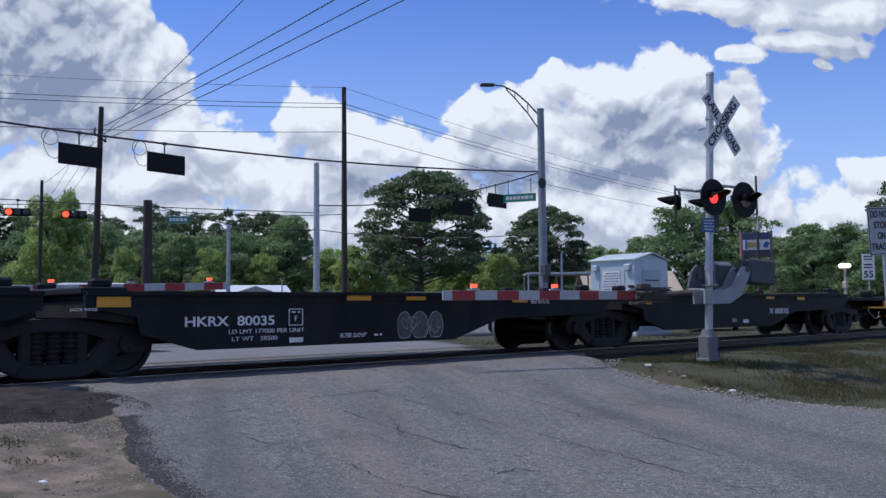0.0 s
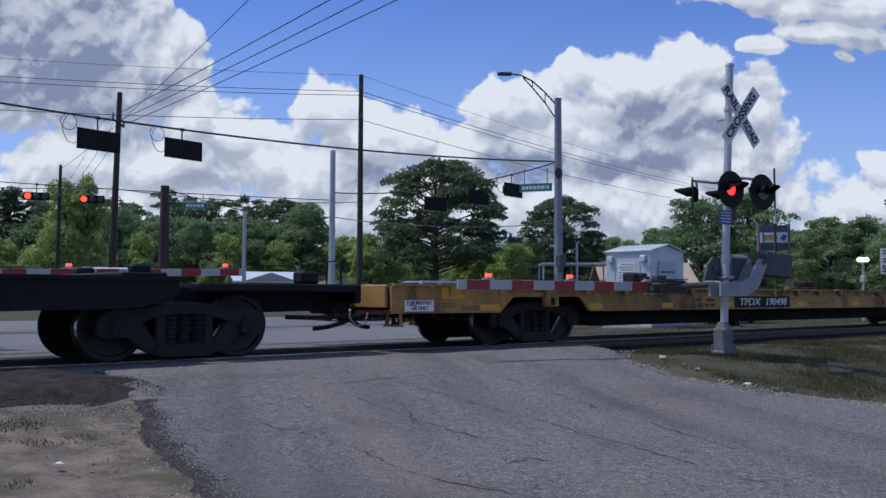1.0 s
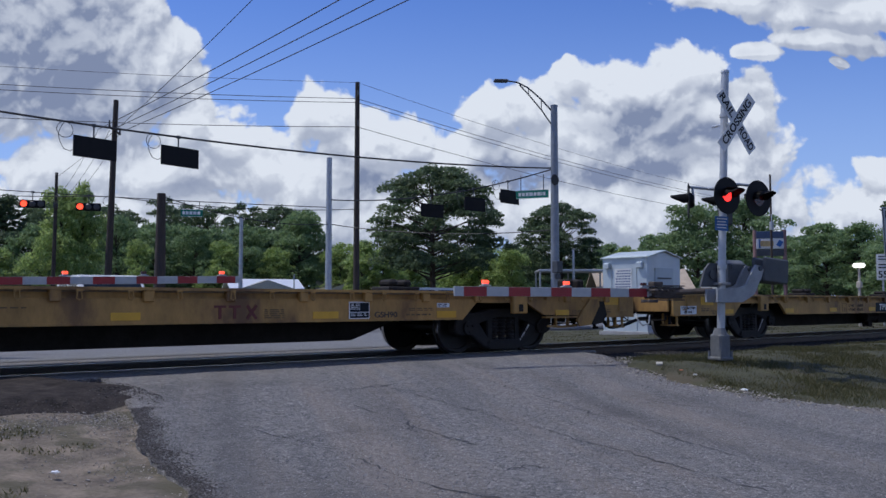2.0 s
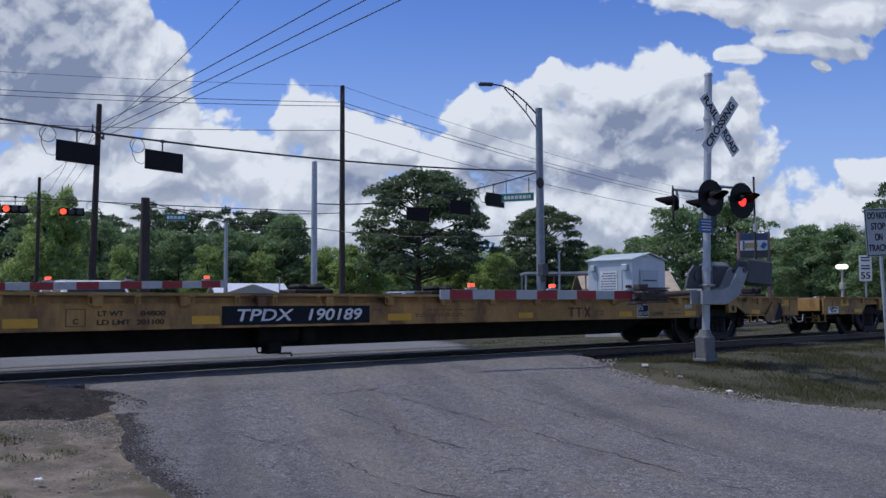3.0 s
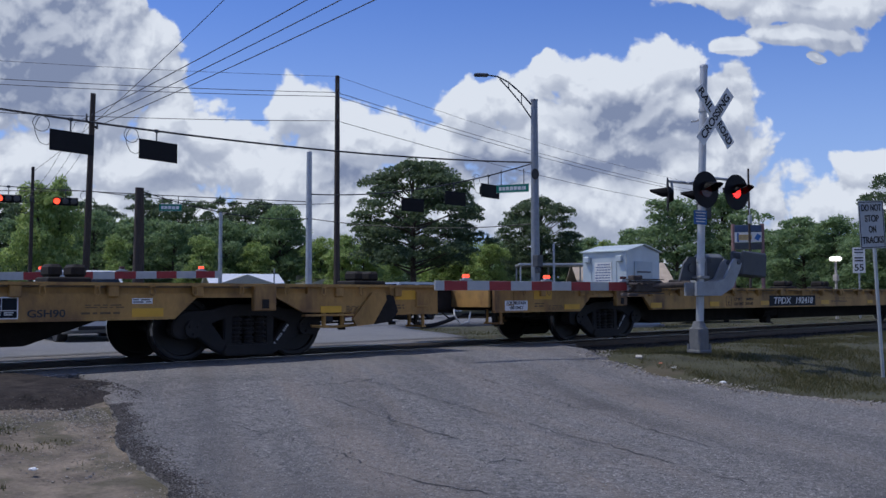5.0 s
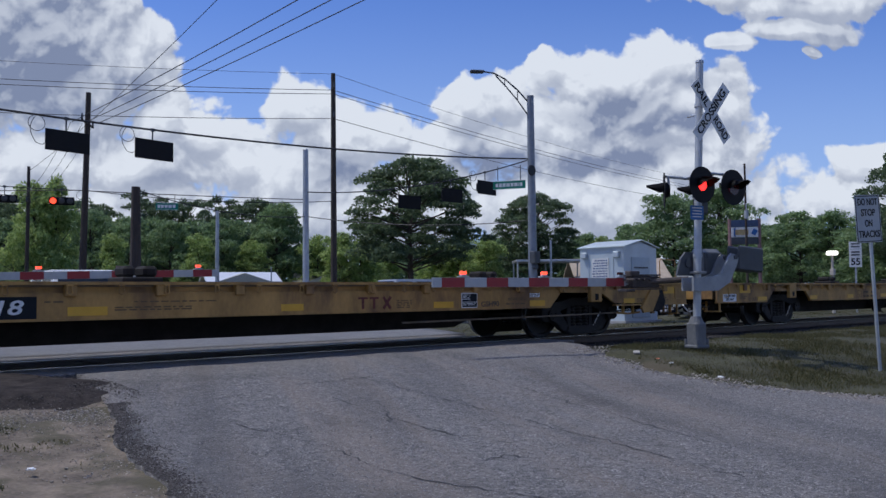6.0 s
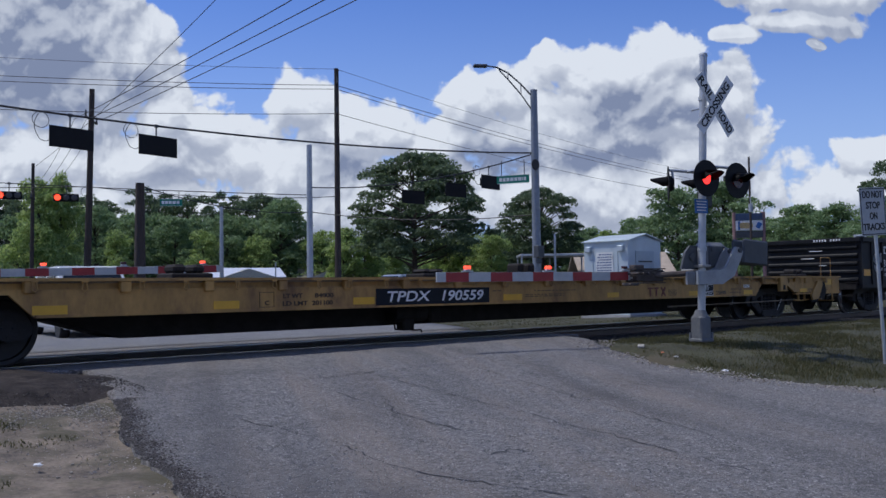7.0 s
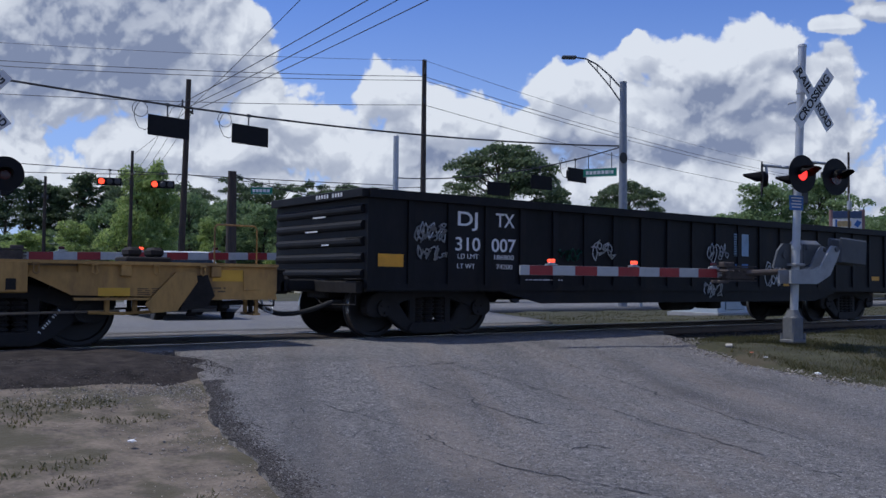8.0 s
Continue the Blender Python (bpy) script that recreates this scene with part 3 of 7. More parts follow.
    rod(bm, (0, -0.02, 0), (0, 0.10, 0), 0.125, 0.11, 14)
    for k in range(3):
        a = k * 2.094 + 0.5
        rod(bm, (0.07 * math.cos(a), -0.045, 0.07 * math.sin(a)), (0.07 * math.cos(a), -0.01, 0.07 * math.sin(a)), 0.018, seg=6)
    cap_me = mesh_of("bearing_cap", bm, CAST)
    bm = bmesh.new()
    box(bm, (0, 0, 0.50), (0.38, 1.98, 0.26), bevel=0.03)
    box(bm, (0, 0, 0.66), (0.6, 0.6, 0.14), bevel=0.03)
    for s in (-1, 1):
        box(bm, (s * 0.42, 0, 0.36), (0.10, 1.5, 0.12))
        for y in (-0.75, 0.75):
            box(bm, (s * 0.44, y, 0.46), (0.06, 0.09, 0.34))
    bolster_me = mesh_of("bolster", bm, GRIME)
    bm = bmesh.new()
    n = 15
    for k in range(n):
        if k % 5 != 4:
            box(bm, (0.34 + 0.022 * k, -1.075, 0.14 + 0.026 * k), (0.017, 0.004, 0.034), pose(0, 0, 0, 0, -50, 0))
    mark_me = mesh_of("stencil", bm, LETTER)
    return dict(wheelset=wheelset, treads=treads, frame=frame_me, spring=spring_me, cap=cap_me, bolster=bolster_me, mark=mark_me)


TRUCK = truck_meshes()


def add_truck(car, x, mark=True):
    t = part_mesh("truck", TRUCK["bolster"], GRIME, car, pose(x, 0, 0), "grimy black cast iron truck")
    for rz in (0, 180):
        part_mesh("side_frame", TRUCK["frame"], CAST, t, pose(0, 0, 0, 0, 0, rz))
        for dx in (-0.2, 0.0, 0.2):
            part_mesh("spring", TRUCK["spring"], CAST, t, pose(0, 0, 0, 0, 0, rz) @ pose(dx, 0, 0))
        for dx in (-0.914, 0.914):
            part_mesh("bearing_cap", TRUCK["cap"], CAST, t, pose(0, 0, 0, 0, 0, rz) @ pose(dx, -1.12, WHEEL_R))
    if mark:
        part_mesh("stencil", TRUCK["mark"], LETTER, t, None, "faded white stencil marks")
    for dx in (-0.914, 0.914):
        w = part_mesh("wheelset", TRUCK["wheelset"], WHEEL, t, pose(dx, 0, WHEEL_R), "dark steel wheels on an axle")
        for me in TRUCK["treads"]:
            part_mesh("tread", me, TREAD, t, pose(dx, 0, WHEEL_R), "bright polished wheel tread")
        SPINNERS.append((w, dx))


def add_coupler(car, x, s, z=0.80):
    """A knuckle coupler with air hose, at the end x of a car; s is the way it points."""
    bm = bmesh.new()
    box(bm, (x + s * 0.30, 0, z), (0.75, 0.16, 0.18), bevel=0.02)
    box(bm, (x + s * 0.68, -0.04, z), (0.22, 0.30, 0.28), bevel=0.05)
    box(bm, (x + s * 0.74, 0.12, z), (0.20, 0.12, 0.26), bevel=0.04)
    box(bm, (x - s * 0.05, 0, z), (0.12, 0.55, 0.42), bevel=0.03)
    part("coupler", bm, CAST, car)
    bm = bmesh.new()
    pts = [(x - s * 1.1, -0.66, 0.56), (x - s * 0.5, -0.64, 0.54), (x - s * 0.1, -0.60, 0.55)]
    pts += [(x + s * (0.05 + 0.067 * k), -0.58 + 0.03 * k, 0.36 + 0.19 * (1 - math.sin(k / 10 * math.pi / 2))) for k in range(11)]
    tube(bm, pts, 0.036, 8)
    part("air_hose", bm, RUBBER, car, "sagging black rubber air hose")
    bm = bmesh.new()
    tube(bm, [(x + s * 0.05, -1.25, 0.66), (x + s * 0.05, -1.25, 0.52), (x + s * 0.08, -0.3, 0.50), (x + s * 0.10, -0.1, 0.62)], 0.014, 6)
    part("uncoupling_lever", bm, GRIME, car)


def y_face(bm, x0, x1, z0, z1, y, d=0.006):
    box(bm, ((x0 + x1) / 2, y, (z0 + z1) / 2), (x1 - x0, d, z1 - z0))


def flat_car(number, tc=19.4):
    """Long yellow flat car; the origin is its leading truck centre, the car runs towards +x."""
    rng = random.Random(number)
    car = thing("flat_car", "long weathered yellow flat car with a black number panel", "flat car", group="train of freight cars")
    e0, e1, b = -3.66, tc + 3.33, 0.62
    # deck
    bm = bmesh.new()
    box(bm, ((e0 + e1) / 2, 0, 1.045), (e1 - e0, 2.74, 0.05))
    part("deck", bm, WOODDECK, car, "worn brown deck")
    for s in (-1, 1):
        bm = bmesh.new()
        r0, r1 = -1.25, tc + 0.75              # the web is set back under the top lip between these
        prof = [(e0, 1.07), (r0, 1.07), (r0, 0.945), (r1, 0.945), (r1, 1.07), (e1, 1.07), (e1, b), (tc + 0.68, b + 0.05), (tc + 0.22, 0.89), (tc - 1.02, 0.89), (tc - 1.32, b), (1.12, b), (0.84, 0.885), (-0.95, 0.875), (-1.28, b - 0.02), (e0, b)]
        prism(bm, prof, *sorted((s * 1.36, s * 1.42)))
        y_face(bm, r0, r1, 0.94, 1.06, s * 1.345, 0.03)
        y_face(bm, e0, e1, 1.045, 1.085, s * 1.405, 0.16)
        for x0, x1 in ((1.14, tc - 1.34), (e0, -1.3), (tc + 0.7, e1)):
            y_face(bm, x0, x1, b - 0.012, b + 0.02, s * 1.39, 0.10)
        for k in range(22):
            x = -2.4 + k * 1.155
            if abs(x) > 0.3 and abs(x - tc) > 0.3:
                box(bm, (x, s * 1.42, 0.975), (0.14, 0.10, 0.15), bevel=0.012)
        part("side_sill", bm, YELLOW, car, "weathered tan-yellow side sill")
        for x in (0.0, tc):
            bm = bmesh.new()
            box(bm, (x, s * 1.44, 0.885), (0.36, 0.10, 0.37), bevel=0.015)
            pad = part("jacking_pad", bm, YELLOW, car)
            bm = bmesh.new()
            box(bm, (x, s * 1.494, 0.80), (0.11, 0.006, 0.13), bevel=0.002)
            part("jack_hole", bm, GRIME, pad)
    # tie-down shackles along the near side
    bm = bmesh.new()
    tube(bm, [(-0.022, 0, 0.04), (-0.034, -0.01, -0.045), (0, -0.012, -0.07), (0.034, -0.01, -0.045), (0.022, 0, 0.04)], 0.010, 6)
    box(bm, (0, 0.0, 0.055), (0.08, 0.03, 0.03))
    ring = mesh_of("tie_down_ring", bm, YELLOW)
    for k in range(38):
        x = -2.9 + k * 0.665 + rng.uniform(-0.06, 0.06)
        if abs(x) > 0.26 and abs(x - tc) > 0.26:
            part_mesh("tie_down_ring", ring, GALV, car, pose(x, -1.475, 0.99))
    # centre sill, deep between the trucks
    bm = bmesh.new()
    prof = [(e0, 1.02), (e1, 1.02), (e1, 0.66), (tc + 1.6, 0.60), (tc - 1.9, 0.60), (tc - 2.9, 0.27), (2.6, 0.27), (1.6, 0.55), (-1.6, 0.60), (e0, 0.66)]
    prism(bm, prof, -0.40, 0.40)
    part("centre_sill", bm, GRIME, car, "grimy black deep centre sill")
    bm = bmesh.new()
    box(bm, (0, 0, 0.86), (0.08, 2.70, 0.26))
    bearer = mesh_of("crossbearer", bm, GRIME)
    for k in range(17):
        part_mesh("crossbearer", bearer, GRIME, car, pose(1.7 + k * 1.0, 0, 0))
    # brake gear hung under the middle
    bm = bmesh.new()
    rod(bm, (7.2, -0.62, 0.48), (7.9, -0.62, 0.48), 0.16, seg=12)
    box(bm, (8.1, -0.62, 0.44), (0.25, 0.24, 0.3), bevel=0.03)
    box(bm, (7.5, -0.62, 0.30), (0.26, 0.22, 0.24), bevel=0.03)
    tube(bm, [(7.22, -0.66, 0.30), (7.24, -0.66, 0.21), (7.42, -0.66, 0.19), (7.46, -0.66, 0.26)], 0.016, 6)
    tube(bm, [(7.58, -0.66, 0.26), (7.62, -0.66, 0.18), (7.82, -0.66, 0.18), (7.84, -0.66, 0.13)], 0.016, 6)
    part("brake_cylinder", bm, GRIME, car)
    # end sills and platforms
    for x, s in ((e0, -1), (e1, 1)):
        bm = bmesh.new()
        box(bm, (x + s * 0.03, 0, 0.88), (0.06, 2.66, 0.36), bevel=0.01)
        part("end_sill", bm, YELLOW, car)
        bm = bmesh.new()
        prism(bm, [(x, 1.0), (x + s * 0.62, 1.0), (x + s * 0.66, 0.90), (x + s * 0.5, 0.68), (x, 0.64)], -0.36, 0.36)
        box(bm, (x + s * 0.32, 0, 1.02), (0.66, 0.8, 0.04), bevel=0.01)
        part("striker", bm, YELLOW if (number + int(s)) % 3 else GRIME, car, "grimy cast coupler housing")
        for k in range(5):
            bm = bmesh.new()
            q = -1.15 + 0.26 * k
            xx = x - s * (0.25 + 0.33 * k)
            hgt = rng.uniform(0.10, 0.24)
            box(bm, (xx, q, 0.60 - hgt / 2), (0.05, 0.06, hgt), bevel=0.008)
            box(bm, (xx + 0.03, q, 0.60 - hgt), (0.14, 0.05, 0.05), bevel=0.01)
            part("hanger_bracket", bm, rng.choice((GRIME, YELLOW, CAST)), car)
        bm = bmesh.new()
        tube(bm, [(x + s * 0.04, -0.85, 0.62), (x + s * 0.10, -0.86, 0.44), (x + s * 0.24, -0.8, 0.40), (x + s * 0.30, -0.7, 0.55), (x + s * 0.22, -0.6, 0.66)], 0.018, 6)
        part("chain_loop", bm, GALV, car)
        bm = bmesh.new()
        tube(bm, [(x - s * 0.1, -1.36, 1.07), (x - s * 0.1, -1.40, 0.74), (x - s * 0.48, -1.44, 0.74), (x - s * 0.48, -1.44, 0.98)], 0.011, 5)
        part("grab_iron", bm, YELLOW, car)
        bm = bmesh.new()
        for y in (-1.33, -0.98):
            box(bm, (x - s * 0.25, y, 0.53), (0.05, 0.03, 0.26))
        box(bm, (x - s * 0.25, -1.15, 0.41), (0.10, 0.42, 0.03))
        part("step", bm, YELLOW, car)
        bm = bmesh.new()
        tube(bm, [(x - s * 0.6, -0.9, 0.58), (x - s * 1.3, -0.9, 0.50), (x - s * 2.2, -0.75, 0.48)], 0.016, 6)
        for k in range(4):
            box(bm, (x - s * (0.8 + 0.42 * k), -0.9, 0.57), (0.10, 0.2, 0.10))
        part("brake_rod", bm, GRIME, car)
        add_coupler(car, x, s)
    # marks on the near side
    yf = -1.424
    bm = bmesh.new()
    for x0, x1, z0, z1 in ((-2.62, -2.12, 0.84, 1.03), (-1.75, -1.29, 0.645, 0.745), (1.10, 1.51, 0.645, 0.755), (3.45, 3.84, 0.655, 0.765), (5.80, 6.21, 0.665, 0.775),
                           (9.12, 9.61, 0.665, 0.775), (12.14, 12.52, 0.665, 0.765), (15.10, 15.55, 0.655, 0.76), (17.49, 17.91, 0.645, 0.755),
                           (tc + 0.98, tc + 1.36, 0.66, 0.76), (tc + 2.42, tc + 2.84, 0.85, 1.0)):
        y_face(bm, x0, x1, z0, z1, yf)
        part("reflective_stripe", bm, BRIGHT_YELLOW, car, "bright yellow reflective patch")
        bm = bmesh.new()
    bm.free()
    bm = bmesh.new()
    y_face(bm, 6.24, 8.76, 0.635, 0.905, yf - 0.002)
    panel = part("number_panel", bm, BLUEPANEL, car, "black panel with white reporting mark and number")
    text_part("lettering", "TPDX", 0.235, LETTER, panel, pose(6.88, yf - 0.008, 0.768, 90), width=0.92, shear=0.2, bold=0.003)
    text_part("lettering", str(number), 0.235, LETTER, panel, pose(8.08, yf - 0.008, 0.768, 90), width=0.98, shear=0.2, bold=0.004)
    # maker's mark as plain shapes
    bm = bmesh.new()
    for i, x in enumerate((13.62, 13.84)):
        y_face(bm, x - 0.09, x + 0.09, 0.82, 0.852, yf - 0.001)
        y_face(bm, x - 0.022, x + 0.022, 0.668, 0.82, yf - 0.001)
    for a in (-1, 1):
        box(bm, (14.10, yf - 0.001 - 0.002 * a, 0.76), (0.045, 0.006, 0.235), pose(0, 0, 0, 0, 38 * a, 0))
    part("maker_mark", bm, MAROON, car, "faded maroon maker's mark")
    bm = bmesh.new()
    y_face(bm, 15.74, 16.12, 0.645, 0.905, yf)
    placard = part("placard", bm, WHITE, car)
    bm = bmesh.new()
    for x0, x1, z0, z1 in ((15.755, 15.93, 0.80, 0.89), (15.94, 16.105, 0.75, 0.89), (15.755, 15.93, 0.75, 0.79), (15.755, 16.105, 0.66, 0.74)):
        y_face(bm, x0, x1, z0, z1, yf - 0.005)
    part("placard_field", bm, BLUEPANEL, placard)
    bm = bmesh.new()
    bars(bm, 15.77, 0.87, 0.14, 0.012, 3, yf - 0.010, rng)
    bars(bm, 15.77, 0.72, 0.30, 0.012, 2, yf - 0.010, rng)
    part("placard_text", bm, LETTER, placard)
    text_part("lettering", "GSH90", 0.125, DARKLETTER, car, pose(16.44, yf, 0.70, 90), width=0.44, bold=0.002)
    bm = bmesh.new()
    y_face(bm, 17.49, 17.76, 0.815, 0.885, yf)
    tag = part("tag_plate", bm, WHITE, car)
    bm = bmesh.new()
    bars(bm, 17.50, 0.865, 0.24, 0.014, 2, yf - 0.006, rng)
    part("tag_text", bm, DARKLETTER, tag)
    bm = bmesh.new()
    y_face(bm, -3.40, -2.80, 0.64, 0.82, yf - 0.002)
    sign = part("notice_plate", bm, WHITE, car, "white notice plate")
    text_part("lettering", "FOR MILITARY", 0.078, DARKLETTER, sign, pose(-3.10, yf - 0.008, 0.775, 90), width=0.52, bold=0.0015)
    text_part("lettering", "USE ONLY", 0.078, DARKLETTER, sign, pose(-3.10, yf - 0.008, 0.69, 90), width=0.36, bold=0.0015)
    bm = bmesh.new()
    for x, z, w, h, n in ((-2.60, 0.76, 0.30, 0.022, 2), (-2.2, 0.72, 0.42, 0.012, 4), (9.95, 0.83, 1.2, 0.016, 1),
                          (9.7, 0.76, 1.1, 0.016, 2), (14.30, 0.79, 0.32, 0.014, 5), (16.9, 0.80, 0.5, 0.014, 2), (8.85, 0.84, 0.22, 0.02, 1), (16.85, 0.70, 0.5, 0.025, 1),
                          (tc + 1.45, 0.75, 0.5, 0.012, 4), (tc + 2.3, 0.76, 0.3, 0.022, 2)):
        bars(bm, x, z, w, h, n, yf, rng)
    for x0, x1, z0, z1 in ((4.16, 4.40, 0.87, 0.88), (4.16, 4.40, 0.66, 0.67), (4.16, 4.17, 0.66, 0.88), (4.39, 4.40, 0.66, 0.88)):
        y_face(bm, x0, x1, z0, z1, yf)
    part("stencil", bm, mat("faded_stencil", (0.13, 0.085, 0.04), 0.7, var=0.3, scale=6, bump=0.0), car, "faded dark stencil marks")["kind"] = "stuff"
    brown = mat("brown_lettering", (0.055, 0.034, 0.018), 0.7, var=0.35, scale=9, bump=0.0)
    for txt, x, z, w in (("LT WT", 4.71, 0.815, 0.33), ("84800", 5.26, 0.815, 0.34), ("LD LMT", 4.75, 0.705, 0.43), ("201100", 5.23, 0.705, 0.37), ("C", 4.28, 0.72, 0.07)):
        text_part("lettering", txt, 0.088, brown, car, pose(x, yf, z, 90), width=w, bold=0.003)
    # dunnage and folded tie-down stands on the deck
    for x in (3.2, 8.0, 10.4, tc - 2.6, tc + 1.9):
        x += rng.uniform(-0.25, 0.25)
        bm = bmesh.new()
        box(bm, (x, -0.9, 1.11), (rng.uniform(0.5, 0.7), 0.5, 0.09), bevel=0.02)
        hgt = rng.uniform(0.08, 0.24)
        for q in (-0.15, 0.14):
            box(bm, (x + q, -0.9, 1.15 + hgt / 2), (rng.uniform(0.14, 0.2), 0.35, hgt), bevel=0.04)
        part("tie_down_stand", bm, GRIME, car, "grimy folded tie-down stand")
    # slanted brace and brake box hung from the trailing end
    bm = bmesh.new()
    prism(bm, [(tc + 1.92, 0.96), (tc + 2.18, 0.96), (tc + 2.20, 0.84), (tc + 1.94, 0.47), (tc + 1.62, 0.45), (tc + 1.54, 0.56)], -1.475, -1.43)
    part("brace", bm, YELLOW, car, "slanted tan brace plate")
    bm = bmesh.new()
    prism(bm, [(tc + 2.16, 0.92), (tc + 2.34, 0.93), (tc + 2.44, 0.66), (tc + 2.30, 0.50), (tc + 1.98, 0.47)], -1.465, -1.16)
    part("brake_box", bm, GRIME, car, "black brake gear box")
    bm = bmesh.new()
    tube(bm, [(tc + 0.9, -1.3, 0.46), (tc + 1.3, -1.3, 0.44), (tc + 1.7, -1.3, 0.46)], 0.022, 6)
    for q in (1.12, 1.46):
        box(bm, (tc + q, -1.3, 0.56), (0.06, 0.05, 0.22), bevel=0.01)
    part("brake_rod", bm, YELLOW, car)
    if number in (190559, 192418):
        bm = bmesh.new()
        x = tc + 2.85
        tube(bm, [(x - 0.36, -1.3, 1.07), (x - 0.36, -1.3, 1.56), (x - 0.33, -1.3, 1.60), (x + 0.20, -1.3, 1.60), (x + 0.24, -1.3, 1.56), (x + 0.24, -1.3, 1.07)], 0.012, 7)
        part("hand_rail", bm, YELLOW, car)
    if number in (190559, 192418):
        bm = bmesh.new()
        tube(bm, [(tc - 4.8, -1.2, 0.42), (tc - 0.2, -1.2, 0.45), (tc + 1.3, -1.2, 0.47)], 0.018, 6)
        part("cable", bm, WOODDECK, car)
    add_truck(car, 0.0)
    add_truck(car, tc)
    return car


def scrawl(rng, x0, x1, z0, z1, y, n, w=0.016):
    """Loops of sprayed paint."""
    bm = bmesh.new()
    pts = []
    for i in range(n):
        k = i / (n - 1)
        pts.append((x0 + (x1 - x0) * min(1, max(0, k + rng.uniform(-0.14, 0.14))), y, z0 + (z1 - z0) * rng.random()))
    fine = []
    for i in range(len(pts) - 1):
        a, b = pts[i], pts[i + 1]
        for j in range(5):
            q = j / 5
            bend = math.sin(q * math.pi) * 0.22 * (z1 - z0) * (1 if i % 2 else -1)
            fine.append((a[0] + (b[0] - a[0]) * q + bend * 0.6, y, a[2] + (b[2] - a[2]) * q + bend * 0.3))
    for a, b in zip(fine, fine[1:]):
        d = Vector(b) - Vector(a)
        if d.length > 1e-4:
            box(bm, (Vector(a) + Vector(b)) / 2, (d.length + w, 0.005, w), pose(0, 0, 0, 0, -math.degrees(math.atan2(d.z, d.x)), 0))
    return bm


def well_car():
    """Black articulated car of three short units; the origin is the truck between its first two units as numbered below."""
    car = thing("articulated_car", "black articulated intermodal car with white numbers and graffiti", "freight car", group="train of freight cars")
    tx = (-7.1, 3.75, 14.6, 25.4)
    rng = random.Random(8)
    for u, (a, b) in enumerate(zip(tx, tx[1:])):
        for s in (-1, 1):
            bm = bmesh.new()
            prism(bm, [(a + 0.25, 1.12), (b - 0.25, 1.12), (b - 0.25, 0.90), (b - 0.9, 0.72), (b - 3.35, 0.68), (b - 4.45, 0.345), (a + 1.75, 0.345), (a + 0.95, 0.58), (a + 0.9, 0.80), (a + 0.25, 0.92)], *sorted((s * 1.32, s * 1.40)))
            y_face(bm, a + 0.25, b - 0.25, 1.08, 1.13, s * 1.38, 0.16)
            y_face(bm, a + 0.9, b - 3.3, 0.985, 1.005, s * 1.405, 0.03)
            part("side_sill", bm, BLACK, car, "glossy black side sill")
        bm = bmesh.new()
        prism(bm, [(a + 0.3, 1.0), (b - 0.3, 1.0), (b - 0.3, 0.8), (b - 3.2, 0.7), (b - 4.2, 0.42), (a + 1.9, 0.42), (a + 1.0, 0.7), (a + 0.3, 0.8)], -1.30, 1.30)
        part("floor", bm, GRIME, car)
        for x in (a + 0.55, b - 0.65):
            bm = bmesh.new()
            box(bm, (x, 0, 1.14), (0.6, 2.5, 0.10), bevel=0.02)
            plate = part("end_platform", bm, BLACK, car)
            for y in (-1.05, 1.05):
                bm = bmesh.new()
                box(bm, (x, y, 1.24), (0.26, 0.20, 0.12), bevel=0.03)
                part("corner_casting", bm, BLACK, plate)
    yf = -1.404
    bm = bmesh.new()
    for x0, x1, z0, z1 in ((4.13, 4.56, 0.93, 1.06), (7.92, 8.38, 1.0, 1.085), (9.09, 9.50, 0.985, 1.065), (11.55, 11.95, 0.96, 1.05), (15.27, 15.80, 0.90, 1.02), (18.3, 18.75, 1.0, 1.08), (20.6, 21.0, 0.99, 1.07), (22.2, 22.6, 0.98, 1.06)):
        y_face(bm, x0, x1, z0, z1, yf - 0.012)
        part("reflective_stripe", bm, mat("amber_reflector", (0.65, 0.30, 0.01), 0.4, var=0.12, bump=0.0), car, "amber reflective patch")
        bm = bmesh.new()
    bm.free()
    text_part("lettering", "HKRX  80035", 0.185, LETTER, car, pose(5.98, yf, 0.72, 90), width=1.36, bold=0.003)
    text_part("lettering", "LD LMT 177000 PER UNIT", 0.085, LETTER, car, pose(6.55, yf, 0.575, 90), width=1.22)
    text_part("lettering", "LT WT   58500", 0.085, LETTER, car, pose(6.35, yf, 0.475, 90), width=0.72)
    text_part("lettering", "X 80035", 0.185, LETTER, car, pose(21.25, yf, 0.70, 90), width=0.98, bold=0.003)
    bm = bmesh.new()
    for x0, x1, z0, z1 in ((6.90, 7.14, 0.875, 0.887), (6.90, 7.14, 0.645, 0.657), (6.90, 6.912, 0.645, 0.887), (7.128, 7.14, 0.645, 0.887), (6.91, 7.14, 0.40, 0.47), (19.5, 19.75, 0.44, 0.52)):
        y_face(bm, x0, x1, z0, z1, yf)
    bars(bm, 6.95, 0.84, 0.14, 0.02, 1, yf, rng)
    bars(bm, 7.8, 0.50, 0.5, 0.012, 3, yf, rng)
    bars(bm, 8.45, 0.47, 0.18, 0.03, 1, yf, rng)
    bars(bm, 19.0, 0.54, 0.22, 0.014, 3, yf, rng)
    bars(bm, 12.05, 1.03, 0.5, 0.014, 4, yf - 0.002, rng)
    part("stencil", bm, LETTER, car, "small white stencil marks")["kind"] = "stuff"
    text_part("lettering", "JACK HERE", 0.055, LETTER, car, pose(3.98, yf, 0.90, 90), width=0.34)
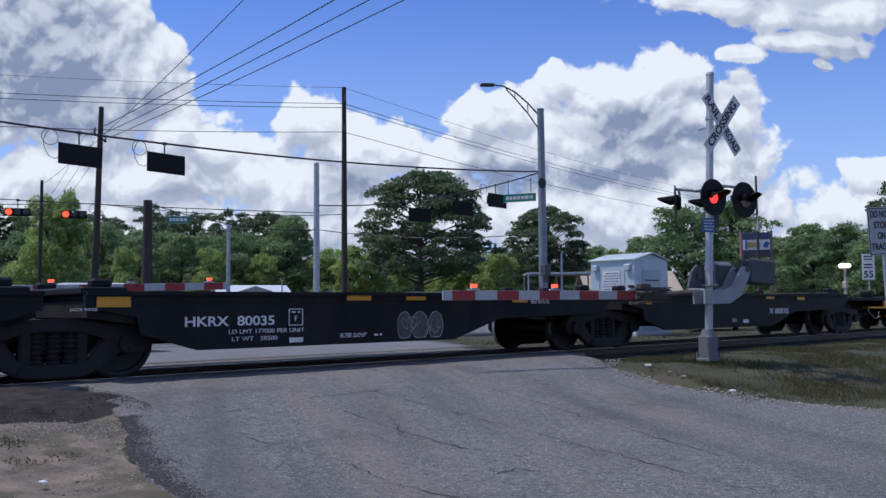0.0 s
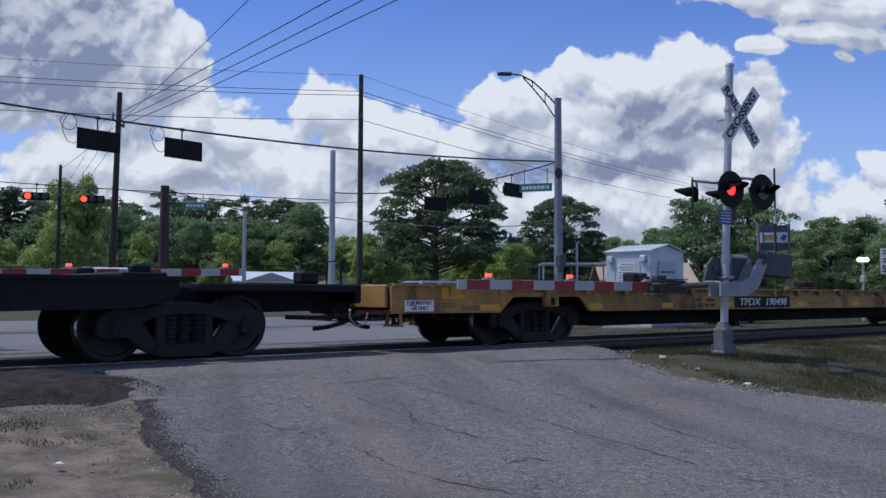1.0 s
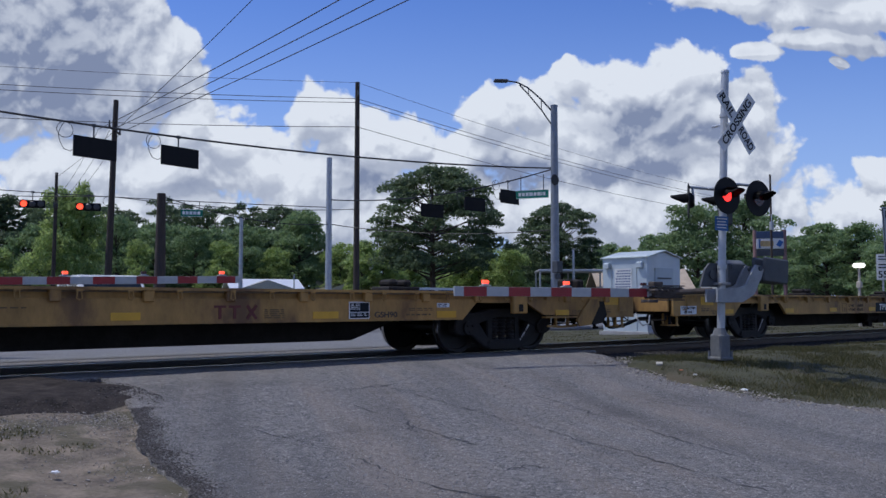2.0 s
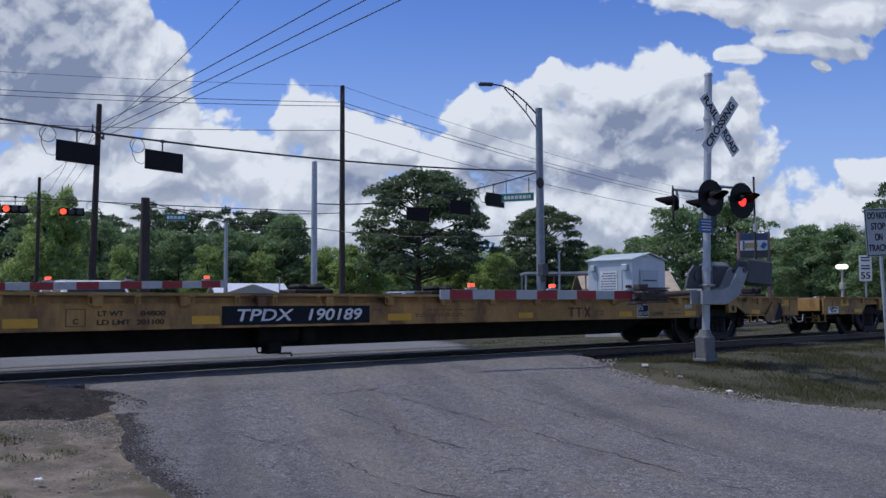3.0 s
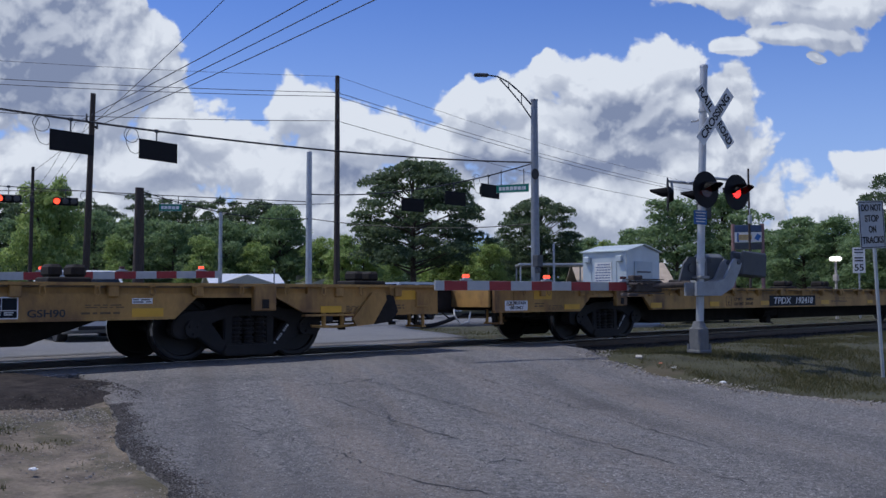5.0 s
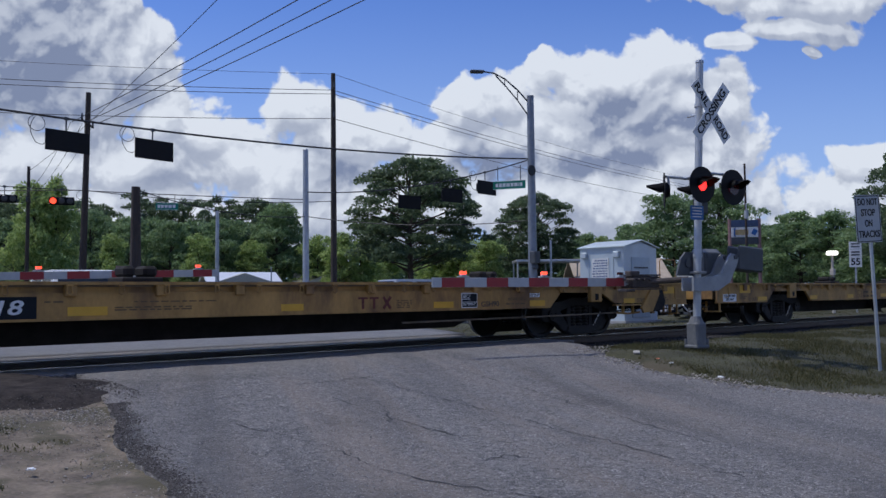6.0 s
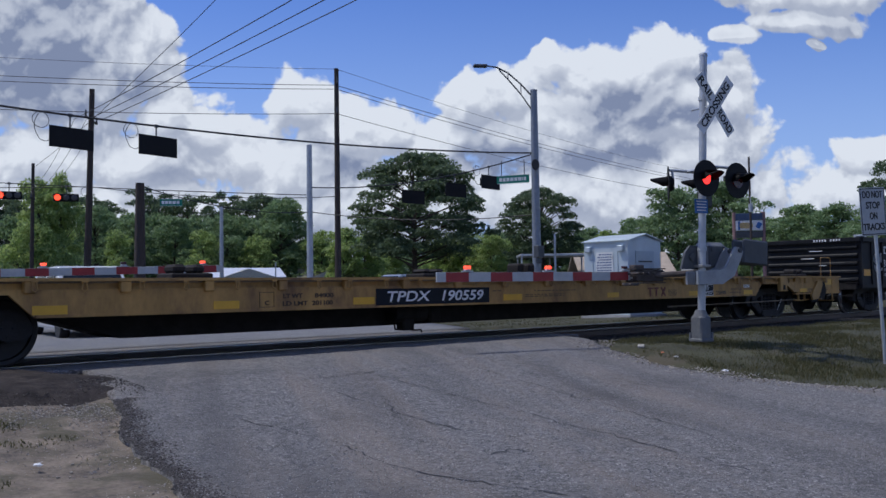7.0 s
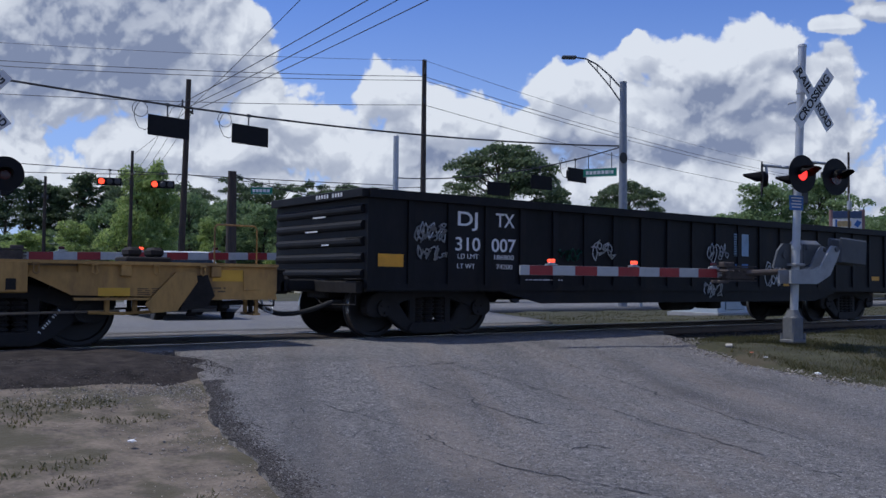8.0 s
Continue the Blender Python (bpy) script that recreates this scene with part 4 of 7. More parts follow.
    text_part("lettering", "F", 0.11, LETTER, car, pose(7.02, yf, 0.74, 90))
    # bubble graffiti
    bm = bmesh.new()
    for x, w in ((9.06, 0.30), (9.38, 0.36), (9.72, 0.32)):
        v = bmesh.ops.create_circle(bm, cap_ends=True, segments=20, radius=0.5)["verts"]
        for q in v:
            k = 1.0 if q.co.y > 0 else 0.96
            q.co = Vector((x + q.co.x * w, yf + 0.001, 0.59 + max(-0.4, q.co.y) * 0.46 * k))
    art = part("graffiti", bm, mat("grey_spray", (0.09, 0.095, 0.09), 0.8, var=0.5, scale=8, bump=0.0), car, "grey bubble graffiti with a pale outline")
    bm = bmesh.new()
    for x, w in ((9.06, 0.30), (9.38, 0.36), (9.72, 0.32)):
        ring = [(x + w * 0.5 * math.cos(i * math.pi / 10), yf - 0.003, 0.59 + max(-0.19, 0.23 * math.sin(i * math.pi / 10))) for i in range(21)]
        tube(bm, ring, 0.009, 4)
    part("outline", scrawl(rng, 8.98, 9.82, 0.46, 0.76, yf - 0.006, 22, 0.014), mat("pale_spray", (0.35, 0.36, 0.33), 0.8, var=0.3, bump=0.0), art)
    part("outline", bm, mat("pale_spray", (0.35, 0.36, 0.33), 0.8, var=0.3, bump=0.0), art)
    bm = bmesh.new()
    prism(bm, [(25.4, 1.0), (28.3, 1.0), (28.3, 0.66), (25.4, 0.60)], -0.45, 0.45)
    for s in (-1, 1):
        box(bm, (26.75, s * 1.2, 1.0), (2.6, 0.3, 0.12), bevel=0.02)
    box(bm, (27.0, 0, 1.02), (2.3, 2.2, 0.07))
    box(bm, (28.2, 0, 0.92), (0.12, 2.3, 0.3), bevel=0.02)
    box(bm, (27.3, -1.05, 1.16), (0.3, 0.3, 0.2), bevel=0.04)
    tube(bm, [(27.9, -1.1, 1.0), (27.9, -1.1, 1.42), (27.9, -0.7, 1.42), (27.9, -0.7, 1.0)], 0.016, 6)
    part("end_platform", bm, BLACK, car)
    for x in tx:
        add_truck(car, x, False)
    add_coupler(car, 28.3, 1, 0.8)
    return car


def gondola():
    """Black gondola; the origin is its leading truck centre."""
    car = thing("gondola_car", "black ribbed gondola car with white numbers and graffiti", "gondola car", group="train of freight cars")
    rng = random.Random(31)
    e0, e1, tc, top = -1.45, 13.95, 12.5, 2.20
    for s in (-1, 1):
        bm = bmesh.new()
        prism(bm, [(e0, top), (e1, top), (e1, 0.72), (e1 - 2.6, 0.72), (e1 - 3.5, 0.52), (e0 + 3.5, 0.52), (e0 + 2.6, 0.72), (e0, 0.72)], *sorted((s * 1.40, s * 1.45)))
        y_face(bm, e0, e1, top - 0.10, top + 0.03, s * 1.46, 0.16)
        y_face(bm, e0, e1, 0.74, 0.84, s * 1.455, 0.05)
        part("side_panel", bm, BLACK, car, "black steel gondola side")
        for k in range(22):
            x = min(-1.39 + 0.75 * k - (0.03 if k else 0), e1 - 0.06)
            bm = bmesh.new()
            prism(bm, [(x - 0.06, 0.78), (x + 0.06, 0.78), (x + 0.06, top - 0.1), (x - 0.06, top - 0.1)], *sorted((s * 1.452, s * 1.485)))
            part("side_rib", bm, BLACK, car)
    for x, s in ((e0, -1), (e1, 1)):
        bm = bmesh.new()
        box(bm, (x - s * 0.03, 0, 1.48), (0.06, 2.80, 1.40))
        box(bm, (x + s * 0.03, 0, top - 0.035), (0.16, 3.0, 0.13), bevel=0.01)
        end = part("end_panel", bm, BLACK, car, "black corrugated gondola end")
        for k in range(5):
            b2 = bmesh.new()
            rod(b2, (x, -1.38, 0.98 + 0.24 * k), (x, 1.38, 0.98 + 0.24 * k), 0.07, seg=10)
            part("end_corrugation", b2, BLACK, end)
        bm = bmesh.new()
        box(bm, (x + s * 0.05, 0, 0.78), (0.12, 2.7, 0.18), bevel=0.01)
        for k in range(3):
            tube(bm, [(x + s * 0.06, -1.40, 0.9 + 0.3 * k), (x + s * 0.12, -1.40, 0.9 + 0.3 * k), (x + s * 0.12, -1.05, 0.9 + 0.3 * k), (x + s * 0.06, -1.05, 0.9 + 0.3 * k)], 0.01, 5)
        part("end_sill", bm, GRIME, car)
        add_coupler(car, x, s, 0.8)
    bm = bmesh.new()
    box(bm, ((e0 + e1) / 2, 0, 0.86), (e1 - e0, 2.78, 0.06))
    prism(bm, [(e0, 0.84), (e1, 0.84), (e1, 0.6), (e0, 0.6)], -0.35, 0.35)
    rod(bm, (5.9, -0.9, 0.50), (6.7, -0.9, 0.50), 0.16, seg=12)
    box(bm, (7.3, -0.9, 0.50), (0.4, 0.4, 0.26), bevel=0.03)
    part("underframe", bm, GRIME, car)
    yf = -1.453
    for txt, x, z, w, h in (("DJ", 0.43, 1.86, 0.40, 0.32), ("TX", 1.21, 1.87, 0.40, 0.32), ("310", 0.43, 1.46, 0.50, 0.30), ("007", 1.18, 1.46, 0.52, 0.30),
                            ("LD LMT", 0.44, 1.275, 0.42, 0.11), ("186800", 1.18, 1.275, 0.42, 0.11), ("LT WT", 0.40, 1.12, 0.36, 0.11), ("74200", 1.2, 1.12, 0.34, 0.11)):
        text_part("lettering", txt, h, LETTER, car, pose(x, yf, z, 90), width=w, bold=0.003 if h > 0.2 else 0.0)
    bm = bmesh.new()
    bm.free()
    for x0, x1, z0, z1 in ((-1.25, -0.80, 1.09, 1.28), (12.9, 13.3, 1.0, 1.1), (9.1, 9.4, 0.85, 0.93)):
        bm = bmesh.new()
        y_face(bm, x0, x1, z0, z1, yf)
        part("reflective_stripe", bm, mat("amber_reflector", (0.65, 0.30, 0.01)), car, "amber reflective patch")
    spray = mat("white_spray", (0.6, 0.61, 0.61), 0.8, var=0.3, scale=8, bump=0.0)
    for x0, x1, z0, z1, n in ((-0.58, -0.02, 1.46, 1.78, 34), (-0.58, 0.0, 1.2, 1.42, 26), (3.25, 3.80, 1.22, 1.66, 20), (6.55, 7.15, 1.28, 1.72, 20), (6.42, 7.0, 0.62, 0.92, 22)):
        part("graffiti", scrawl(rng, x0, x1, z0, z1, yf - 0.034, n, 0.02), spray, car, "white sprayed scrawl")
    part("graffiti", scrawl(rng, 2.4, 3.02, 1.22, 1.48, yf - 0.034, 20, 0.024), mat("green_spray", (0.02, 0.13, 0.08), 0.8, var=0.3, bump=0.0), car, "green sprayed scrawl")
    part("graffiti", scrawl(rng, 8.55, 9.1, 0.8, 1.5, yf - 0.034, 20, 0.02), spray, car, "white sprayed scrawl")
    bm = bmesh.new()
    y_face(bm, 7.42, 7.92, 1.46, 1.92, yf - 0.001)
    tag = part("route_plate", bm, mat("pale_blue_plate", (0.25, 0.36, 0.48), 0.6, var=0.2, scale=8, bump=0.0), car, "pale blue striped plate")
    bm = bmesh.new()
    for k in range(9):
        y_face(bm, 7.42, 7.62, 1.47 + k * 0.05, 1.49 + k * 0.05, yf - 0.006)
    part("stripe", bm, BLUEPANEL, tag)
    bm = bmesh.new()
    y_face(bm, 7.45, 7.9, 1.18, 1.30, yf - 0.001)
    part("tag_plate", bm, SIGNBLUE, car)
    bm = bmesh.new()
    bars(bm, 1.62, 0.92, 0.9, 0.02, 1, yf - 0.004, rng)
    part("stencil", bm, LETTER, car)
    bm = bmesh.new()
    for k, (y0, w) in enumerate(((-0.6, 0.9), (-0.35, 0.9), (-0.6, 0.5))):
        box(bm, (e0 - 0.075, y0 + w / 2, 1.86 - 0.22 * k), (0.004, w * 0.45, 0.022))
    for k in range(10):
        if k != 4:
            box(bm, (e0 - 0.115, -0.9 + 0.085 * k, top - 0.03), (0.006, 0.045, 0.06))
    part("end_lettering", bm, LETTER, car)
    add_truck(car, 0.0, False)
    add_truck(car, tc, False)
    return car


MOVERS.append((well_car(), 0.0))
for number, x in ((190498, 32.3), (190189, 60.08), (190025, 87.95), (192418, 115.7), (190559, 143.4)):
    MOVERS.append((flat_car(number), x))
MOVERS.append((gondola(), 169.0))


# ------------------------------------------------------------------ crossing signals
ROAD_TURN = -10.0                       # the road crosses the track a little askew
FLASH = [0.05, 0.65, 1.25, 1.83, 2.42, 3.0, 3.6, 4.2, 4.8, 5.4, 6.08, 6.7, 7.3, 7.83]
SHUTTERS, BLINKERS = [], []


def flasher(parent, m, lit_first, keyed):
    """A round crossing lamp that faces -y: black disc, deep hood, red lens; an added flap behind the hood opens and
    shuts on it to stand in for blinking.
    """
    bm = bmesh.new()
    lathe(bm, [(0.05, 0.10), (0.12, 0.09), (0.14, 0.02), (0.305, 0.004), (0.305, -0.006), (0.13, -0.006), (0.11, -0.004)], 32)
    lamp = part("crossing_light", bm, SIGNALBLACK, parent, "round black crossing light with a deep hood")
    lamp.matrix_basis = m
    bm = bmesh.new()
    a0, a1, n = math.radians(-12), math.radians(192), 18
    front, back = [], []
    for i in range(n + 1):
        a = a0 + (a1 - a0) * i / n
        ca, sa = math.cos(a), math.sin(a)
        reach = -0.30 * max(0.25, min(1.0, 0.45 + 0.75 * sa))
        back.append((0.128 * ca, -0.005, 0.128 * sa))
        front.append((0.135 * ca, reach, 0.135 * sa - 0.04 * max(0, sa)))
    vs = [[bm.verts.new(p) for p in back], [bm.verts.new(p) for p in front]]
    for i in range(n):
        bm.faces.new((vs[0][i], vs[0][i + 1], vs[1][i + 1], vs[1][i]))
    bmesh.ops.solidify(bm, geom=bm.faces[:], thickness=0.008)
    part("hood", bm, SIGNALBLACK, lamp)
    bm = bmesh.new()
    lathe(bm, [(0.100, -0.007), (0.094, -0.012), (0.06, -0.016), (0.01, -0.018)], 24)
    part("lens", bm, LENS_LIT if keyed else LENS_DARK, lamp, "glowing red lens" if keyed else "dark red lens")
    if keyed:
        # added flap, no part of such a lamp: covers the ever-lit lens when off
        bm = bmesh.new()
        lathe(bm, [(0.127, -0.002), (0.125, 0.002)], 24, pose(0, 0, -0.124))
        flap = part("shutter", bm, LENS_DARK, lamp, "added dark red flap that blinks the lamp")
        SHUTTERS.append((flap, lit_first))
    return lamp


def crossbuck(parent, m, words=True):
    for k, ang in enumerate((-50, 50)):
        bm = bmesh.new()
        box(bm, (0, -0.012 * k, 0), (1.22, 0.006, 0.228), bevel=0.002)
        blade = part("crossbuck_blade", bm, RETRO_WHITE, parent, "white crossing blade with black letters")
        blade.matrix_basis = m @ pose(0, 0, 0, 0, -ang, 0)
        if k == 0:
            for txt, x in (("RAIL", -0.35), ("ROAD", 0.35)):
                text_part("lettering", txt, 0.19, SIGNBLACK, blade, pose(x, -0.008, 0, 90), width=0.44, bold=0.005)
        else:
            text_part("lettering", "CROSSING", 0.19, SIGNBLACK, blade, pose(0, -0.020, 0, 90), width=1.02, bold=0.005)


def gate_arm(parent, root, tip, n, w=0.145):
    """Striped arm from root to tip, with three lamps on it."""
    root, tip = Vector(root), Vector(tip)
    d = tip - root
    L = d.length
    m = Matrix.Translation(root) @ d.to_track_quat("X", "Z").to_matrix().to_4x4()
    bm = bmesh.new()
    box(bm, (L / 2, 0, 0), (L, 0.03, w), bevel=0.004)
    arm = part("gate_arm", bm, SHADED_WHITE, parent, "white gate arm with red stripes")
    arm.matrix_basis = m
    x, k = L - 0.16, 0
    while x > 0.5 and k < n:
        for s in (-1, 1):
            bm = bmesh.new()
            box(bm, (x - 0.203, s * 0.0165, 0), (0.406, 0.004, w - 0.004))
            part("stripe", bm, RETRO_RED, arm)
        x -= 0.813
        k += 1
    return arm, m, L


def gate_lamp(parent, m, x, lit):
    bm = bmesh.new()
    box(bm, (x, 0, 0.085), (0.20, 0.05, 0.02), bevel=0.004)
    box(bm, (x, 0, 0.105), (0.10, 0.06, 0.03), bevel=0.004)
    lamp = part("gate_lamp", bm, GALV, parent)
    lamp.matrix_basis = m
    bm = bmesh.new()
    box(bm, (x, 0, 0.145), (0.10, 0.075, 0.05), bevel=0.012)
    part("lamp_lens", bm, LAMP_RED if lit else LENS_DARK, lamp, "red gate lamp")


def crossing_signal(name, label, base, top, face, arm_root, arm_tip, keyed, lamps):
    s = thing(name, label, "crossing signal", pose(0, 0, 0), group="crossing signals")
    base, top = Vector(base), Vector(top)
    up = (top - base).normalized()

    def on(h, off=0.0, along=0.0):
        p = base + up * (h / up.z)
        a = radians(ROAD_TURN)
        return p + Vector((math.cos(a), math.sin(a), 0)) * along + Vector((math.sin(a), -math.cos(a), 0)) * off * face
    turn = pose(0, 0, 0, 0, 0, ROAD_TURN + (0 if face > 0 else 180))
    bm = bmesh.new()
    rod(bm, base + up * 0.3, top, 0.064, 0.064, 18)
    rod(bm, top - up * 0.02, top + up * 0.02, 0.072, 0.066, 18)
    for h in (1.55, 2.55, 3.75, 4.15):
        rod(bm, on(h) - up * 0.03, on(h) + up * 0.03, 0.078, seg=18)
    part("mast", bm, GALV, s, "galvanised steel mast")
    bm = bmesh.new()
    box(bm, base + Vector((0, 0, 0.21)), (0.25, 0.25, 0.42), turn, bevel=0.03)
    rod(bm, base + Vector((0, 0, 0.40)), base + Vector((0, 0, 0.52)), 0.13, 0.085, 14)
    box(bm, base + Vector((0, 0, 0.015)), (0.30, 0.30, 0.06), turn, bevel=0.015)
    for a in range(4):
        q = turn @ Vector((0.125 * (1 if a % 2 else -1), 0.125 * (1 if a > 1 else -1), 0))
        rod(bm, base + q + Vector((0, 0, 0.0)), base + q + Vector((0, 0, 0.14)), 0.025, seg=6)
    part("base", bm, mat("weathered_cast_base", (0.14, 0.145, 0.15), 0.7, var=0.3, scale=7, bump=0.15), s, "grey cast base with bolts")
    both = (1, -1)
    for side in both:
        rot = pose(0, 0, 0, 0, 0, ROAD_TURN + (0 if face * side > 0 else 180))
        if face * side > 0:
            crossbuck(s, Matrix.Translation(on(4.0, 0.26 * side)) @ rot)
        else:
            rot = pose(0, 0, 0, 0, 0, 217)
        bm = bmesh.new()
        rod(bm, on(4.0), on(4.0, 0.26 * side), 0.02, seg=6)
        part("crossbuck_bracket", bm, GALV, s)
        bm = bmesh.new()
        rod(bm, on(2.92, 0.34 * side, -0.45), on(2.92, 0.34 * side, 0.45), 0.024, seg=8)
        rod(bm, on(2.92), on(2.92, 0.34 * side), 0.03, seg=8)
        for al in (-0.38, 0.38):
            rod(bm, on(2.92, 0.34 * side, al), on(2.70, 0.30 * side, al), 0.022, seg=8)
        part("crossarm", bm, GALV, s)
        for al in (-0.38, 0.38):
            flasher(s, Matrix.Translation(on(2.70, 0.42 * side, al)) @ rot, al < 0, keyed and side > 0)
    # gate mechanism
    side = -1 if (Vector(arm_tip) - Vector(arm_root)).x < 0 else 1
    back = -side
    bm = bmesh.new()
    box(bm, on(1.43, -0.24, 0.47 * back), (0.56, 0.30, 0.50), turn, bevel=0.07)
    mech = part("gate_mechanism", bm, GREYPAINT, s, "grey gate machine box with rounded corners")
    bm = bmesh.new()
    box(bm, on(1.43, -0.08, 0.47 * back), (0.44, 0.04, 0.38), turn, bevel=0.018)
    for q in (-0.16, 0.16):
        box(bm, on(1.56, -0.065, 0.47 * back + q), (0.05, 0.05, 0.09), turn, bevel=0.01)
    part("cover", bm, DARKGREY, mech)
    flip = Matrix.Scale(-1, 4, (1, 0, 0)) if side * face > 0 else Matrix.Identity(4)
    for off in (0.17, -0.06):
        bm = bmesh.new()
        prof = [(-0.30, -0.10), (0.30, -0.10), (0.60, 0.04), (0.80, 0.36), (0.84, 0.46), (0.78, 0.52), (0.66, 0.54), (0.58, 0.46), (0.40, 0.19), (0.22, 0.14), (-0.30, 0.12)]
        prism(bm, prof, -0.022, 0.022)
        bmesh.ops.transform(bm, matrix=Matrix.Translation(on(1.05, off)) @ turn @ flip, verts=bm.verts[:])
        bmesh.ops.recalc_face_normals(bm, faces=bm.faces[:])
        part("arm_support", bm, mat("pale_grey_paint", (0.29, 0.30, 0.31), 0.55, 0.1, var=0.25, scale=4, bump=0.08), mech, "cranked pale grey support arm")
        bm = bmesh.new()
        rod(bm, on(1.53, off - 0.03, 0.72 * back), on(1.53, off + 0.05, 0.72 * back), 0.045, seg=8)
        part("bolt", bm, DARKGREY, mech)
        bm = bmesh.new()
        box(bm, on(1.50, off - 0.055, 1.22 * back), (0.66, 0.06, 0.44), turn @ pose(0, 0, 0, 0, 4, 0), bevel=0.028)
        part("counterweight", bm, DARKGREY, mech, "dark grey counterweight plate")
    bm = bmesh.new()
    prism(bm, [(-0.40, 0.16), (0.0, 0.16), (0.0, 0.56), (-0.18, 0.56), (-0.30, 0.44)], -0.02, 0.02)
    bmesh.ops.transform(bm, matrix=Matrix.Translation(on(1.05, -0.10)) @ turn @ flip, verts=bm.verts[:])
    rod(bm, on(1.42, -0.12, -0.16 * back), on(1.42, -0.05, -0.16 * back), 0.07, seg=12)
    bmesh.ops.recalc_face_normals(bm, faces=bm.faces[:])
    part("bearing_cheek", bm, DARKGREY, mech)
    for h in (0.97, 1.26):
        bm = bmesh.new()
        box(bm, on(h), (0.22, 0.22, 0.05), turn, bevel=0.01)
        part("clamp", bm, GREYPAINT, mech)
    bm = bmesh.new()
    r = Vector(arm_root)
    box(bm, r + Vector((0.12 * -side, 0, 0)), (0.62, 0.30, 0.20), turn, bevel=0.01)
    for k in range(5):
        box(bm, r + Vector((0.1 * -side, 0, -0.12 + 0.06 * k)), (0.7, 0.34, 0.02), turn)
    box(bm, r + Vector((0.28 * side, 0, -0.14)), (0.20, 0.22, 0.05), turn, bevel=0.01)
    box(bm, r + Vector((0.10 * side, 0, 0.16)), (0.22, 0.14, 0.06), turn, bevel=0.01)
    rod(bm, r + Vector((0.1 * -side, 0, 0)), on(1.15, -0.2), 0.05, seg=8)
    box(bm, r + Vector((0.02 * side, 0, 0.05)), (0.26, 0.24, 0.05), turn, bevel=0.01)
    for q in (-0.3, -0.15, 0.0, 0.15):
        rod(bm, r + Vector((q, -0.19, 0.04)), r + Vector((q, 0.19, 0.04)), 0.018, seg=6)
    part("arm_adapter", bm, mat("rusty_steel", (0.085, 0.068, 0.06), 0.8, var=0.4, scale=8, bump=0.2), mech, "rusty bolted arm adapter")
    arm, m, L = gate_arm(s, arm_root, arm_tip, 7)
    for x, lit in lamps:
        gate_lamp(s, m, L - x, lit)
    bm = bmesh.new()
    box(bm, on(2.27, 0.12, -0.16), (0.32, 0.006, 0.24), turn, bevel=0.002)
    plate = part("notice_plate", bm, SIGNBLUE, s, "small blue notice plate")
    bm = bmesh.new()
    for k in range(4):
        box(bm, on(2.35 - 0.05 * k, 0.126, -0.16), (0.24 - 0.03 * (k % 2), 0.004, 0.016), turn)
    part("notice_text", bm, LETTER, plate)
    bm = bmesh.new()
    tube(bm, [on(2.25, -0.1, 0.1), on(2.2, -0.12, 0.14), on(2.0, -0.08, 0.1), on(1.9, 0, 0.0)], 0.018, 6)
    box(bm, on(2.42, -0.12, 0.22), (0.2, 0.16, 0.3), turn, bevel=0.03)
    part("junction_box", bm, DARKGREY, s)
    return s


crossing_signal("crossing_signal", "steel crossing signal with red lamps and lowered gate on grass", (13.30, -4.27, -0.05), (13.61, -4.27, 4.88), 1,
                (12.75, -3.46, 1.06), (8.70, -2.73, 1.06), True, ((0.55, True), (2.1, True), (3.75, False)))
crossing_signal("crossing_signal", "steel crossing signal with lowered gate beside the far lane", (2.80, 4.72, -0.05), (2.72, 4.72, 4.85), -1,
                (3.25, 4.62, 1.25), (8.97, 4.20, 1.37), False, ((0.45, True), (2.05, False), (3.5, True), (4.9, False)))


def do_not_stop_sign():
    s = thing("road_sign", "white do not stop on tracks sign on a leaning steel post", "road sign", pose(14.97, -6.56, 0))
    m = pose(0, 0, 0, 0, 0, -15) @ pose(0, 0, 0, 0, -3.4, 0)
    bm = bmesh.new()
    box(bm, (0.06, 0.03, 0.85), (0.055, 0.03, 2.9))
    post = part("post", bm, GALV, s)
    post.matrix_basis = m
    bm = bmesh.new()
    box(bm, (0, 0, 2.05), (0.62, 0.004, 0.78), bevel=0.001)
    # panel in the white that is darkened for shade
    panel = part("panel", bm, SHADED_WHITE, s, "white sign panel with black words")
    panel.matrix_basis = m
    bm = bmesh.new()
    for c, sz in (((0, -0.004, 2.42), (0.58, 0.003, 0.014)), ((0, -0.004, 1.68), (0.58, 0.003, 0.014)), ((-0.285, -0.004, 2.05), (0.014, 0.003, 0.74)), ((0.285, -0.004, 2.05), (0.014, 0.003, 0.74))):
        box(bm, c, sz)
    part("border", bm, SIGNBLACK, panel)
    for k, (txt, w) in enumerate((("DO NOT", 0.48), ("STOP", 0.34), ("ON", 0.18), ("TRACKS", 0.52))):
        text_part("lettering", txt, 0.155, SIGNBLACK, panel, pose(0, -0.006, 2.32 - 0.175 * k, 90), width=w, bold=0.003)


do_not_stop_sign()


